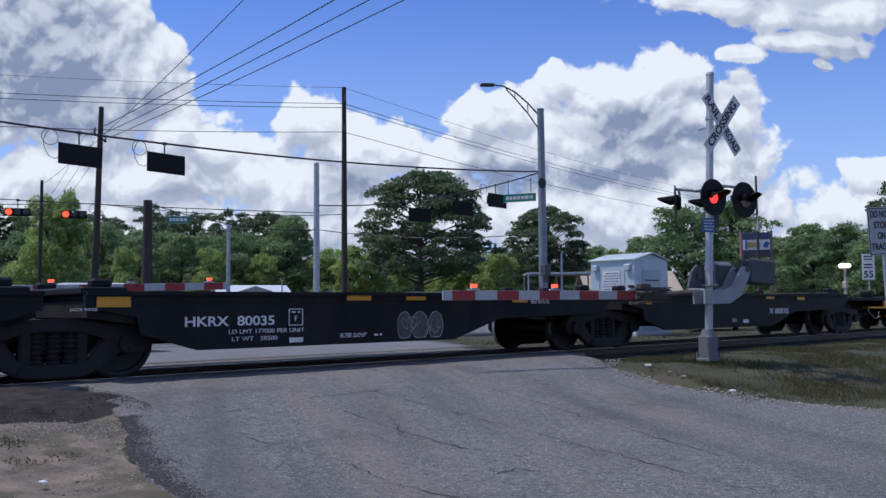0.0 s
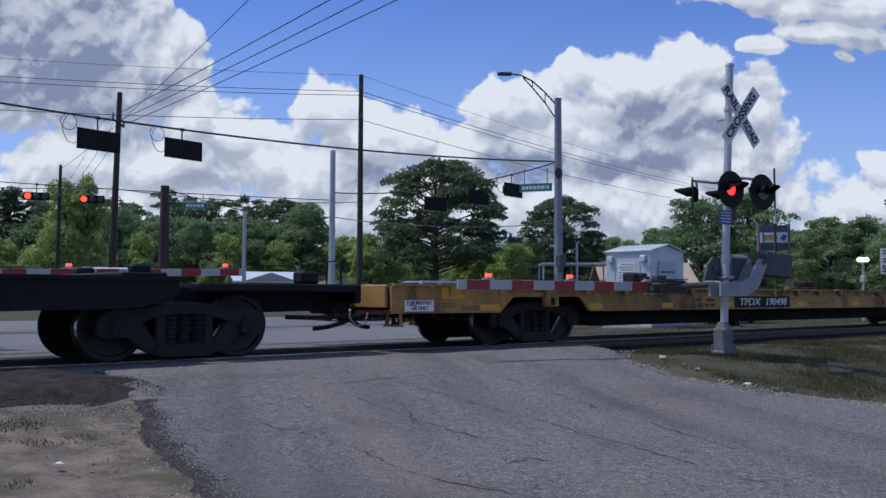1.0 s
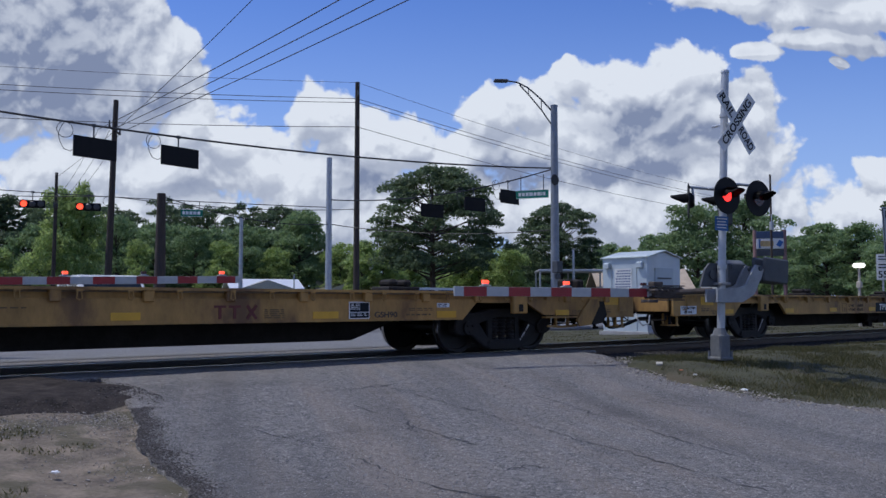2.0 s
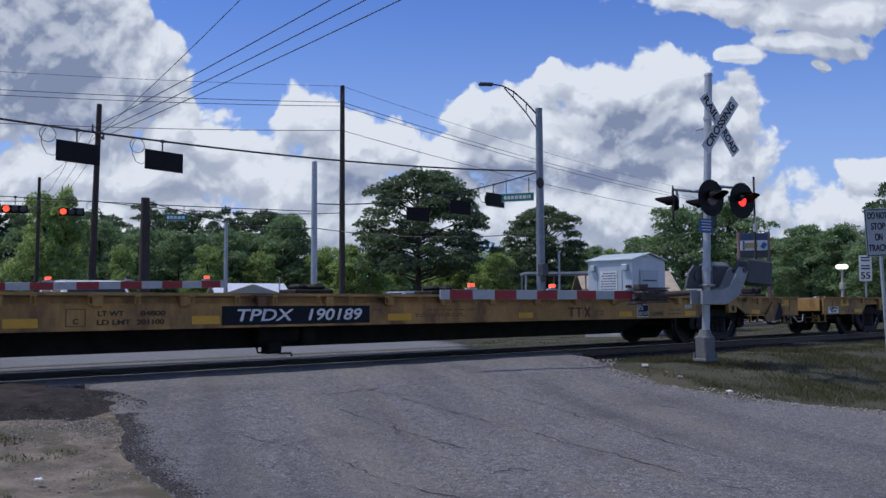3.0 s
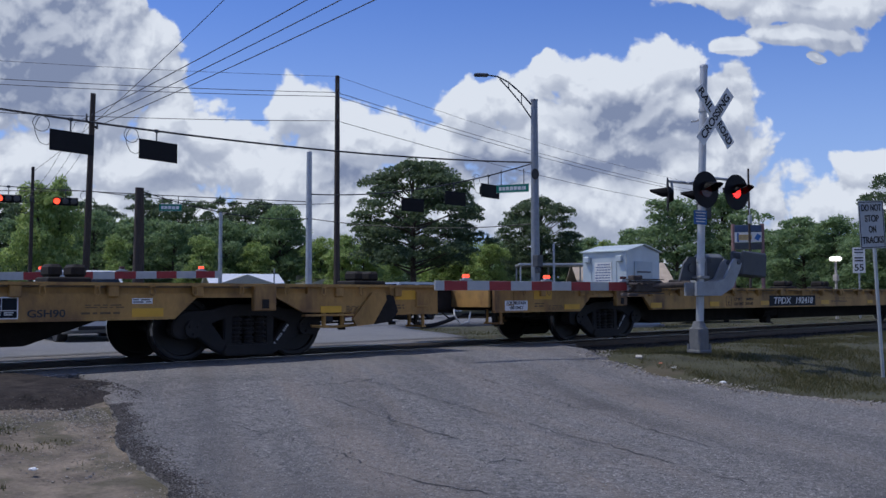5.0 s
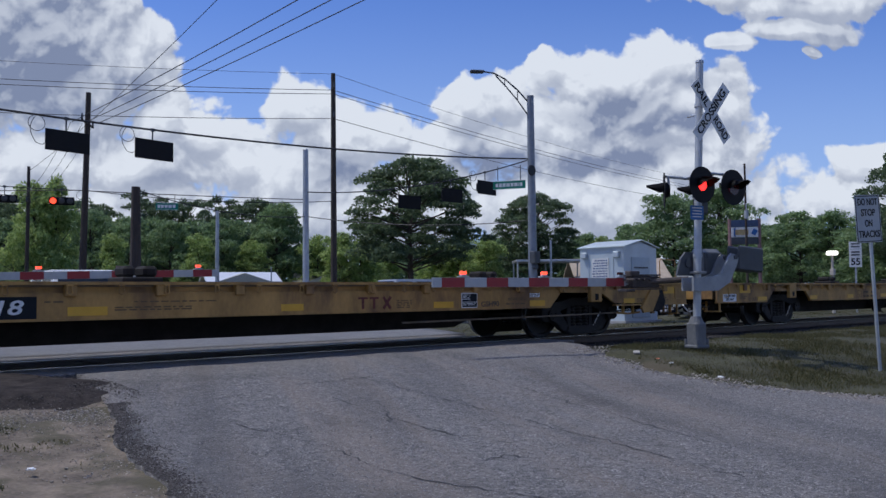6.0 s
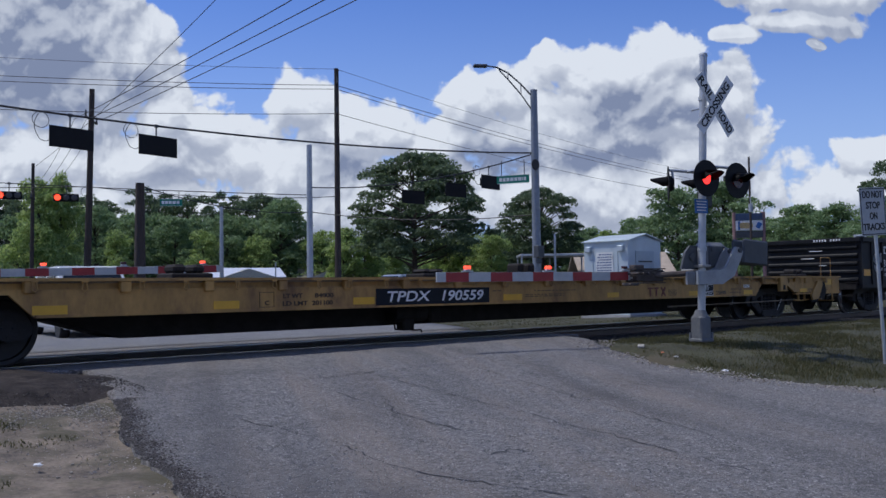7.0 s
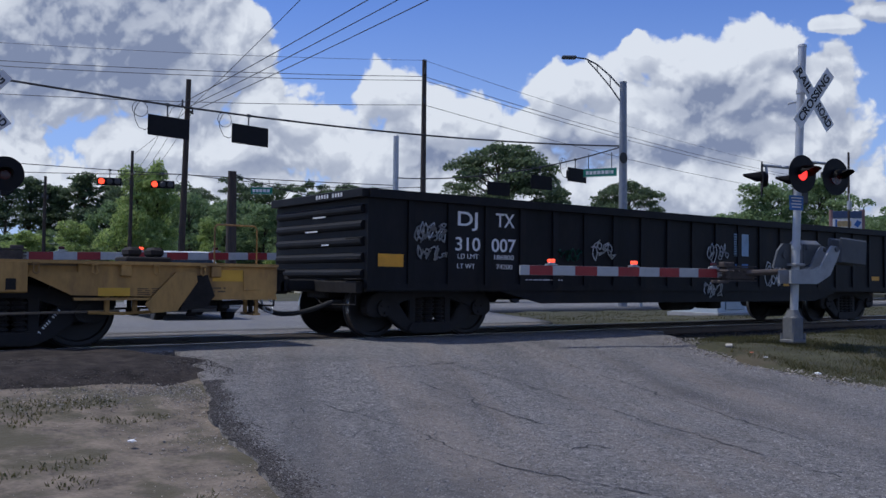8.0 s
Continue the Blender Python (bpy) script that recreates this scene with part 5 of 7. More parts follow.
# ------------------------------------------------------------------ beyond the track
def bungalow():
    s = thing("signal_bungalow", "pale blue-grey metal signal bungalow beside the track", "equipment hut", pose(23.9, 4.9, -0.15))
    w, d, h = 1.86, 1.82, 2.52
    bm = bmesh.new()
    box(bm, (w / 2, d / 2, h / 2 + 0.08), (w, d, h - 0.02), bevel=0.015)
    prism(bm, [(0, h), (w, h), (w / 2, h + 0.2)], 0.01, d - 0.01)
    part("body", bm, BUNGALOW, s)
    bm = bmesh.new()
    for sg in (-1, 1):
        prism(bm, [(w / 2, h + 0.24), (w / 2 + sg * (w / 2 + 0.07), h + 0.0), (w / 2 + sg * (w / 2 + 0.07), h + 0.03), (w / 2, h + 0.27)], -0.08, d + 0.06)
    part("roof", bm, mat("pale_roof_metal", (0.55, 0.60, 0.58), 0.45, 0.3, var=0.1, bump=0.05), s)
    bm = bmesh.new()
    box(bm, (w * 0.48, -0.02, 1.2), (1.0, 0.04, 2.0), bevel=0.01)
    door = part("door", bm, mat("bungalow_door", (0.38, 0.44, 0.48), 0.5, 0.25, var=0.12, scale=2, bump=0.05), s)
    bm = bmesh.new()
    box(bm, (w * 0.48, -0.05, 1.85), (0.75, 0.02, 0.05))
    box(bm, (0.12, -0.03, 1.5), (0.05, 0.05, 0.16))
    part("door_handle", bm, DARKGREY, door)
    bm = bmesh.new()
    box(bm, (-0.01, 0.95, 1.78), (0.012, 0.70, 0.80))
    sign = part("notice_sign", bm, RETRO_WHITE, s, "white notice sign with blue writing")
    bm = bmesh.new()
    rng = random.Random(3)
    for k in range(8):
        y = 0.66
        while y < 1.2:
            q = rng.uniform(0.04, 0.12)
            box(bm, (-0.019, y + q / 2, 2.10 - 0.088 * k), (0.004, q, 0.036))
            y += q + 0.03
    part("notice_text", bm, mat("blue_ink", (0.08, 0.12, 0.25), 0.6, bump=0.0), sign)
    bm = bmesh.new()
    for y in (0.25, 1.58):
        box(bm, (-0.06, y, 2.28), (0.12, 0.22, 0.2), bevel=0.02)
    part("vent", bm, BUNGALOW, s)
    bm = bmesh.new()
    for y in (0.42, 1.45):
        box(bm, (-0.008, y, 1.25), (0.02, 0.03, 2.2))
    part("seam", bm, BUNGALOW, s)
    bm = bmesh.new()
    box(bm, (w / 2, d / 2, 0.03), (w + 0.2, d + 0.2, 0.14), bevel=0.01)
    part("base", bm, CONCRETE, s)


bungalow()


def wood_pole(x, y, h, r=0.15, lean=(0, 0), arms=(), label="dark creosoted wooden utility pole"):
    s = thing("utility_pole", label, "utility pole", pose(x, y, -0.2), group="utility poles")
    bm = bmesh.new()
    rod(bm, (0, 0, 0), (lean[0], lean[1], h), r, r * 0.66, 12)
    part("pole", bm, POLEWOOD, s)
    for z, w, ang in arms:
        bm = bmesh.new()
        k = z / h
        m = Matrix.Translation((lean[0] * k, lean[1] * k, z)) @ pose(0, 0, 0, 0, 0, ang)
        box(bm, (0, 0, 0), (w, 0.09, 0.07), bevel=0.005)
        bmesh.ops.transform(bm, matrix=m, verts=bm.verts[:])
        arm = part("crossarm", bm, POLEWOOD, s)
        for q in (-w / 2 + 0.05, w / 2 - 0.05):
            bm = bmesh.new()
            rod(bm, m @ Vector((q, 0, 0.03)), m @ Vector((q, 0, 0.30)), 0.05, 0.035, 8)
            part("insulator", bm, DARKGREY, arm)
    return s


def steel_pole(x, y, h, r, label):
    s = thing("steel_pole", label, "pole", pose(x, y, -0.2))
    bm = bmesh.new()
    rod(bm, (0, 0, 0), (0, 0, h), r, r * 0.8, 14)
    rod(bm, (0, 0, 0), (0, 0, 0.12), r * 1.8, seg=12)
    part("pole", bm, GALV, s)
    bm = bmesh.new()
    rod(bm, (0, 0, h), (0, 0, h + 0.05), r * 0.85, r * 0.5, 12)
    part("cap", bm, GALV, s)
    return s


def cable(a, b, sag, r=0.012, n=16, label="thin black overhead cable"):
    a, b = Vector(a), Vector(b)
    bm = bmesh.new()
    pts = [a.lerp(b, i / n) - Vector((0, 0, sag * 4 * (i / n) * (1 - i / n))) for i in range(n + 1)]
    tube(bm, pts, r, 5)
    return tagged(part("overhead_cable", bm, CABLE), label, "cable", group="overhead cables"), pts


def traffic_signal(p, yaw, hang, back=True, lit=False, scale=1.0, group="traffic signals"):
    lab = "black horizontal traffic signal hung on a span wire, seen from behind" if back else "black horizontal traffic signal with a red light, on a span wire"
    s = thing("traffic_signal", lab, "traffic light", pose(*p, 0, 0, yaw), group=group)
    s.scale = (scale,) * 3
    bm = bmesh.new()
    if back:
        box(bm, (0, 0.10, 0), (1.34, 0.012, 0.60), bevel=0.004)
        part("backplate", bm, SIGNALBLACK, s)
    bm = bmesh.new()
    box(bm, (0, 0, 0), (1.07, 0.18, 0.36), bevel=0.03)
    for k in range(3):
        box(bm, (-0.355 + 0.355 * k, -0.095, 0), (0.31, 0.02, 0.31), bevel=0.01)
    part("housing", bm, SIGNALBLACK, s)
    for k in range(3):
        bm = bmesh.new()
        x = -0.355 + 0.355 * k
        if not back:
            lathe(bm, [(0.145, -0.10), (0.12, -0.125), (0.02, -0.14)], 18)
            bmesh.ops.translate(bm, vec=(x, 0, 0), verts=bm.verts[:])
            part("lens", bm, LAMP_RED if lit and k == 0 else LENS_OFF, s)
            if lit and k == 0:
                # added flap stands in for the red light going out
                bm = bmesh.new()
                lathe(bm, [(0.150, -0.004), (0.145, 0.004)], 18, pose(0, 0, -0.150))
                flap = part("shutter", bm, LENS_OFF, s, "added dark flap that blinks the lamp")
                BLINKERS.append((flap, x))
                bm = bmesh.new()
                for i in range(9):
                    a = radians(10 + 20 * i)
                    box(bm, (x + 0.158 * math.cos(a), -0.21, 0.158 * math.sin(a)), (0.06, 0.26, 0.008), pose(0, 0, 0, 0, 90 - math.degrees(a), 0))
                part("visor", bm, SIGNALBLACK, s)
        else:
            box(bm, (x, -0.11, 0.0), (0.03, 0.02, 0.3))
            part("hinge", bm, GREYPAINT, s)
    bm = bmesh.new()
    rod(bm, (0, 0, 0.18), (0, 0, 0.18 + hang), 0.022, seg=6)
    box(bm, (0, 0, 0.18 + hang), (0.12, 0.06, 0.1), bevel=0.01)
    part("hanger", bm, DARKGREY, s)
    bm = bmesh.new()
    top = 0.16 + hang
    pts = [(0.86 - 0.24 * math.sin(i * math.pi / 8), 0, top - 0.22 + 0.22 * math.cos(i * math.pi / 8)) for i in range(17)]
    pts += [(0.88 + 0.16 * math.sin(i * math.pi / 8), 0, top - i * (top + 0.12) / 8) for i in range(1, 9)] + [(0.70, 0, -0.16), (0.52, 0, -0.05)]
    tube(bm, pts, 0.010, 5)
    part("drip_loop", bm, CABLE, s)
    return s


def street_name_sign(p, yaw, w, h, hang):
    s = thing("street_name_sign", "green street name sign with white border hung overhead", "street sign", pose(*p, 0, 0, yaw), group="street name signs")
    bm = bmesh.new()
    box(bm, (0, 0, 0), (w, 0.02, h), bevel=0.004)
    panel = part("panel", bm, SIGNGREEN, s)
    bm = bmesh.new()
    for c, sz in (((0, -0.012, h / 2 - 0.012), (w - 0.02, 0.004, 0.012)), ((0, -0.012, -h / 2 + 0.012), (w - 0.02, 0.004, 0.012))):
        box(bm, c, sz)
    bars(bm, -w * 0.42, 0, w * 0.84, h * 0.42, 1, -0.012, random.Random(5))
    part("sign_text", bm, LETTER, panel)
    bm = bmesh.new()
    for x in (-w * 0.35, w * 0.35):
        rod(bm, (x, 0, h / 2), (x, 0, h / 2 + hang), 0.018, seg=6)
    part("hanger", bm, DARKGREY, s)


def street_mast():
    """Tall steel span-wire pole with a street light arm."""
    s = thing("street_lamp", "tall grey steel pole with a curved street light arm", "street light", pose(28.3, 12.8, -0.2))
    bm = bmesh.new()
    rod(bm, (0, 0, 0), (0, 0, 9.5), 0.20, 0.145, 18)
    rod(bm, (0, 0, 9.5), (0, 0, 9.56), 0.155, seg=18)
    part("pole", bm, mat("dull_steel", (0.24, 0.26, 0.29), 0.5, 0.4, var=0.18, scale=4, bump=0.05), s)
    d = Vector((-1.79, 1.30, 0)) / 1.0
    bm = bmesh.new()
    up = [Vector((0, 0, 9.2)), d * 0.25 + Vector((0, 0, 9.8)), d * 0.5 + Vector((0, 0, 10.28)), d * 0.72 + Vector((0, 0, 10.52)), d * 0.95 + Vector((0, 0, 10.58))]
    lo = [Vector((0, 0, 8.55)), d * 0.25 + Vector((0, 0, 9.35)), d * 0.5 + Vector((0, 0, 10.0)), d * 0.68 + Vector((0, 0, 10.42))]
    tube(bm, up, 0.035, 7)
    tube(bm, lo, 0.03, 7)
    rod(bm, up[1], lo[1], 0.02), rod(bm, up[2], lo[2], 0.02)
    part("arm", bm, DARKGREY, s)
    bm = bmesh.new()
    box(bm, d * 1.04 + Vector((0, 0, 10.57)), (0.62, 0.26, 0.13), pose(0, 0, 0, 0, 0, 144), bevel=0.04)
    part("lamp_head", bm, DARKGREY, s)
    bm = bmesh.new()
    box(bm, (-0.1, -0.22, 2.6), (0.36, 0.3, 0.5), bevel=0.02)
    box(bm, (-0.1, -0.22, 2.2), (0.2, 0.2, 0.2), bevel=0.02)
    part("control_box", bm, DARKGREY, s)
    bm = bmesh.new()
    lathe(bm, [(0.22, -0.03), (0.24, 0), (0.22, 0.03)], 14, pose(-0.2, -0.2, 6.3))
    part("wire_coil", bm, CABLE, s)


street_mast()
steel_pole(28.9, 12.3, 3.3, 0.055, "slim grey steel post beside the street light")
wood_pole(25.95, 24.0, 12.3, 0.17, (0, 0), ((11.5, 0.9, 60), (10.0, 0.6, 60)), "tall dark wooden utility pole with side brackets")
steel_pole(23.35, 22.6, 7.95, 0.16, "grey round steel span pole")
wood_pole(14.9, 27.9, 10.3, 0.17, (0.05, -0.5), ((8.9, 1.9, 55),), "tall dark wooden utility pole with a crossarm")
wood_pole(13.3, 18.4, 5.05, 0.23, (0, 0), (), "thick short dark wooden pole")
wood_pole(17.9, 45.1, 9.2, 0.14, (0, -0.2), ((7.0, 1.0, 60),))
wood_pole(14.3, 52.0, 7.9, 0.14, (0, 0), ((6.4, 1.2, 60),))
steel_pole(29.1, 41.9, 6.85, 0.15, "distant grey steel pole")
steel_pole(35.5, 45.5, 3.2, 0.06, "small white pipe post")

SPAN_NEAR = ((-6.0, 13.2, 6.8), (28.2, 12.9, 6.64), 0.788)
SPAN_CROSS = ((28.25, 12.9, 6.6), (23.4, 22.5, 5.75), 0.45)
SPAN_FAR = ((23.3, 22.65, 5.4), (0.4, 38.2, 6.9), 0.2)
wood_pole(-6.0, 13.2, 7.3, 0.16, (0, 0), ())
wood_pole(0.4, 38.2, 7.6, 0.15, (0, 0), ())
for span, r in ((SPAN_NEAR, 0.032), (SPAN_CROSS, 0.028), (SPAN_FAR, 0.02)):
    cable(*span, r, 28, "thick black span wire carrying signals")


def on_span(span, k, drop):
    """A place under a span wire, and the length of the hanger to it."""
    a, b, sag = Vector(span[0]), Vector(span[1]), span[2]
    p = a.lerp(b, k)
    z = p.z - sag * 4 * k * (1 - k)
    return (p.x, p.y, z - drop), drop


for span, k, drop, yaw, back in ((SPAN_NEAR, 0.4374, 0.665, 190, True), (SPAN_NEAR, 0.5117, 0.62, 190, True), (SPAN_FAR, 0.393, 0.53, -22, False), (SPAN_FAR, 0.4816, 0.55, -22, False),
                                 (SPAN_CROSS, 0.184, 0.69, 188, True), (SPAN_CROSS, 0.333, 0.69, 184, True), (SPAN_CROSS, 0.523, 0.68, 180, True)):
    p, d = on_span(span, k, drop)
    traffic_signal(p, yaw, d - 0.18, back, not back)
p, d = on_span(SPAN_CROSS, 0.082, 0.83)
street_name_sign(p, -63, 1.45, 0.36, d - 0.18)
p, d = on_span(SPAN_FAR, 0.226, 0.55)
street_name_sign(p, -34, 1.0, 0.34, d - 0.17)
cable((0.4, 38.2, 6.2), (14.9, 27.6, 5.7), 0.2, 0.018)
cable((14.9, 27.6, 5.7), (25.9, 24.0, 5.6), 0.25, 0.018)
cable((13.3, 18.4, 4.75), (23.4, 22.6, 4.6), 0.35, 0.02)
cable((23.4, 22.6, 4.6), (28.3, 12.9, 4.0), 0.3, 0.02)
for z, sag in ((11.25, 0.5), (11.05, 0.55), (9.8, 0.6)):
    cable((-9.8, 40.7, z + 0.2), (25.93, 24.0, z), sag, 0.016)
    cable((25.93, 24.0, z), (83, 35.6, z), sag, 0.016)
cable((-9.8, 40.7, 12.3), (25.95, 24, 12.08), 0.5, 0.010)
cable((25.95, 24, 12.08), (83, 35.6, 12.0), 0.6, 0.010)
wood_pole(-9.8, 40.7, 12.5, 0.17, (0, 0), ((11.4, 0.9, 60),))
wood_pole(83, 35.6, 12.3, 0.17, (0, 0), ((11.2, 0.9, 60),))
for k, (x, y) in enumerate(((13.06, 7.44), (13.74, 6.82), (14.42, 6.21))):
    far = Vector((14.35 + 0.5 * k, 27.75 - 0.35 * k, 8.75))
    near = Vector((x, y, 9.11))
    cable(far, far + (near - far) * 2.1, 0.25, 0.016)
cable((17.9, 45, 8.7), (11.3, 4.2, 9.9), 0.4, 0.012)
for k in range(3):
    cable((14.3 + 0.5 * k, 27.7, 8.75), (17.4 + 0.4 * k, 45.1, 7.0), 0.6, 0.010)


def plank_house(name, label, x, y, w, d, h, roof_h, yaw, wall, roof):
    s = thing(name, label, "building", pose(x, y, -0.2, 0, 0, yaw))
    bm = bmesh.new()
    box(bm, (0, 0, h / 2), (w, d, h))
    if roof_h > 0.3:
        prism(bm, [(-d / 2, h), (d / 2, h), (0, h + roof_h)], -w / 2, w / 2)
    body = part("wall", bm, wall, s)
    bm = bmesh.new()
    for sg in (-1, 1):
        a, b = Vector((0, 0, h + roof_h)), Vector((0, sg * (d / 2 + 0.4), h - 0.1))
        v = [(-w / 2 - 0.3, a.y, a.z), (w / 2 + 0.3, a.y, a.z), (w / 2 + 0.3, b.y, b.z), (-w / 2 - 0.3, b.y, b.z)]
        q = [bm.verts.new(p) for p in v] + [bm.verts.new((p[0], p[1], p[2] + 0.12)) for p in v]
        for f in ((0, 1, 2, 3), (4, 7, 6, 5), (0, 4, 5, 1), (1, 5, 6, 2), (2, 6, 7, 3), (3, 7, 4, 0)):
            bm.faces.new([q[i] for i in f])
    bmesh.ops.recalc_face_normals(bm, faces=bm.faces[:])
    part("roof", bm, roof, s)
    for sx in (-0.28, 0.22):
        bm = bmesh.new()
        box(bm, (w * sx, -d / 2 - 0.02, h * 0.55), (1.1, 0.06, 0.9))
        win = part("window", bm, WHITE, s)
        bm = bmesh.new()
        box(bm, (w * sx, -d / 2 - 0.055, h * 0.55), (0.95, 0.02, 0.76))
        part("pane", bm, GLASS, win)
    return s


ROOF_TAN = mat("tan_shingles", (0.42, 0.34, 0.26), 0.9, var=0.2, scale=2, bump=0.3)
ROOF_WHITE = mat("white_metal_roof", (0.75, 0.76, 0.78), 0.4, 0.2, var=0.08, bump=0.05)
ROOF_OLIVE = mat("olive_shingles", (0.20, 0.19, 0.13), 0.9, var=0.2, scale=2, bump=0.3)
WALL_BLUE = mat("dark_blue_wall", (0.07, 0.10, 0.16), 0.8, var=0.15, bump=0.1)
WALL_CREAM = mat("cream_wall", (0.45, 0.43, 0.36), 0.8, var=0.15, bump=0.1)
plank_house("house", "small house with a bright white metal roof", 34.5, 48.5, 5.0, 4.0, 2.15, 0.65, -20, WALL_CREAM, ROOF_WHITE)
plank_house("house", "low cream house with an olive shingle roof", 46.0, 53.0, 5.6, 5.0, 2.0, 0.95, -35, WALL_CREAM, ROOF_OLIVE)
plank_house("house", "dark blue house with a tan shingle roof", 54.5, 28.0, 6.4, 6.0, 1.9, 1.6, -42, WALL_BLUE, ROOF_TAN)


def carport(x, y, yaw):
    s = thing("carport", "flat grey metal carport on thin posts", "carport", pose(x, y, -0.2, 0, 0, yaw))
    bm = bmesh.new()
    box(bm, (0, 0, 3.3), (4.8, 3.4, 0.16), bevel=0.02)
    part("roof", bm, GALV, s)
    for px in (-2.3, 0, 2.3):
        for py in (-1.6, 1.6):
            bm = bmesh.new()
            rod(bm, (px, py, 0), (px, py, 3.25), 0.06, seg=8)
            part("post", bm, GALV, s)


carport(47.5, 28.5, -42)


def fence(x0, y0, x1, y1, h):
    s = thing("fence", "low white slatted yard fence", "fence", group="yard fences")
    a, b = Vector((x0, y0, -0.2)), Vector((x1, y1, -0.2))
    n = int((b - a).length / 0.32)
    ang = math.degrees(math.atan2((b - a).y, (b - a).x))
    bm = bmesh.new()
    box(bm, (0, 0, h / 2), (0.26, 0.03, h), bevel=0.008)
    me = mesh_of("slat", bm, WHITE)
    for i in range(n):
        part_mesh("slat", me, WHITE, s, Matrix.Translation(a.lerp(b, (i + 0.5) / n)) @ pose(0, 0, 0, 0, 0, ang))


fence(35.5, 44.0, 46.5, 36.5, 1.85)


def gas_sign():
    s = thing("pylon_sign", "tall roadside pylon sign with blue and white panels", "sign", pose(55.6, 18.0, -0.2, 0, 0, -52))
    for x in (-0.95, 0.95):
        bm = bmesh.new()
        rod(bm, (x, 0, 0), (x, 0, 5.98), 0.13, seg=10)
        part("post", bm, mat("rust_red_post", (0.26, 0.15, 0.14), 0.7, var=0.2, bump=0.05), s)
    for z, h, m_, nm in ((5.66, 0.46, mat("navy_panel", (0.05, 0.08, 0.15), 0.5, bump=0.0), "header"), (5.06, 0.68, RETRO_WHITE, "panel"), (4.46, 0.44, DARKGREY, "panel")):
        bm = bmesh.new()
        box(bm, (0, 0, z), (1.75, 0.3, h), bevel=0.02)
        p = part(nm, bm, m_, s)
        if m_ is RETRO_WHITE:
            bm = bmesh.new()
            box(bm, (-0.2, -0.16, z), (0.85, 0.02, 0.36), bevel=0.05)
            part("emblem", bm, mat("tan_emblem", (0.5, 0.36, 0.16), 0.6, bump=0.0), p)
            bm = bmesh.new()
            box(bm, (0.62, -0.16, z), (0.3, 0.02, 0.4), pose(0, 0, 0, 0, 30, 0), bevel=0.02)
            box(bm, (-0.66, -0.16, z), (0.12, 0.02, 0.6))
            part("emblem", bm, SIGNBLUE, p)


gas_sign()


def transformer_pole():
    s = thing("utility_pole", "thin dark wooden utility pole with a small transformer", "utility pole", pose(50.9, 15.3, -0.2))
    bm = bmesh.new()
    rod(bm, (0, 0, 0), (0, 0, 9.0), 0.085, 0.06, 10)
    part("pole", bm, POLEWOOD, s)
    bm = bmesh.new()
    rod(bm, (-0.30, -0.2, 5.55), (-0.30, -0.2, 6.05), 0.13, 0.13, 12)
    rod(bm, (-0.30, -0.2, 6.05), (-0.30, -0.2, 6.5), 0.035, 0.03, 8)
    rod(bm, (-0.30, -0.2, 5.85), (0, 0, 5.85), 0.03, seg=6)
    part("transformer", bm, GALV, s, "small grey transformer can")


transformer_pole()


def speed_sign():
    s = thing("speed_limit_sign", "white speed limit sign on a steel post", "road sign", pose(40.8, 4.5, -0.3, 0, 0, -60))
    bm = bmesh.new()
    box(bm, (0, 0.03, 1.6), (0.07, 0.05, 3.2))
    part("post", bm, GALV, s)
    for z, h in ((2.62, 0.80), (3.2, 0.34)):
        bm = bmesh.new()
        box(bm, (0, 0, z), (0.52, 0.02, h), bevel=0.004)
        p = part("panel", bm, RETRO_WHITE, s)
        if h > 0.5:
            text_part("lettering", "55", 0.42, SIGNBLACK, p, pose(0, -0.014, z - 0.17, 90), width=0.38, bold=0.008)
        bm = bmesh.new()
        for k in range(2):
            box(bm, (0, -0.014, z + (0.28 - 0.13 * k if h > 0.5 else 0.07 - 0.13 * k)), (0.36, 0.005, 0.06))
        part("sign_text", bm, SIGNBLACK if h > 0.5 else DARKGREY, p)


speed_sign()


def yard_light():
    s = thing("area_light", "white lamp head on a slim post, glowing for a sun glint", "light", pose(40.0, 5.2, -0.3))
    bm = bmesh.new()
    rod(bm, (0, 0, 0), (0, 0, 2.75), 0.075, 0.05, 10)
    box(bm, (0, 0, 2.0), (0.2, 0.2, 0.3), bevel=0.02)
    part("post", bm, mat("pale_post", (0.45, 0.40, 0.34), 0.7, var=0.2, bump=0.05), s)
    bm = bmesh.new()
    box(bm, (0, 0, 2.86), (0.5, 0.3, 0.2), pose(0, 0, 0, 0, 0, -60), bevel=0.06)
    # the glow paints sunlight glinting off the head
    part("lamp_head", bm, mat("sun_glint_white", (1.0, 0.93, 0.82), 0.3, glow=1.6, bump=0.0), s)


yard_light()


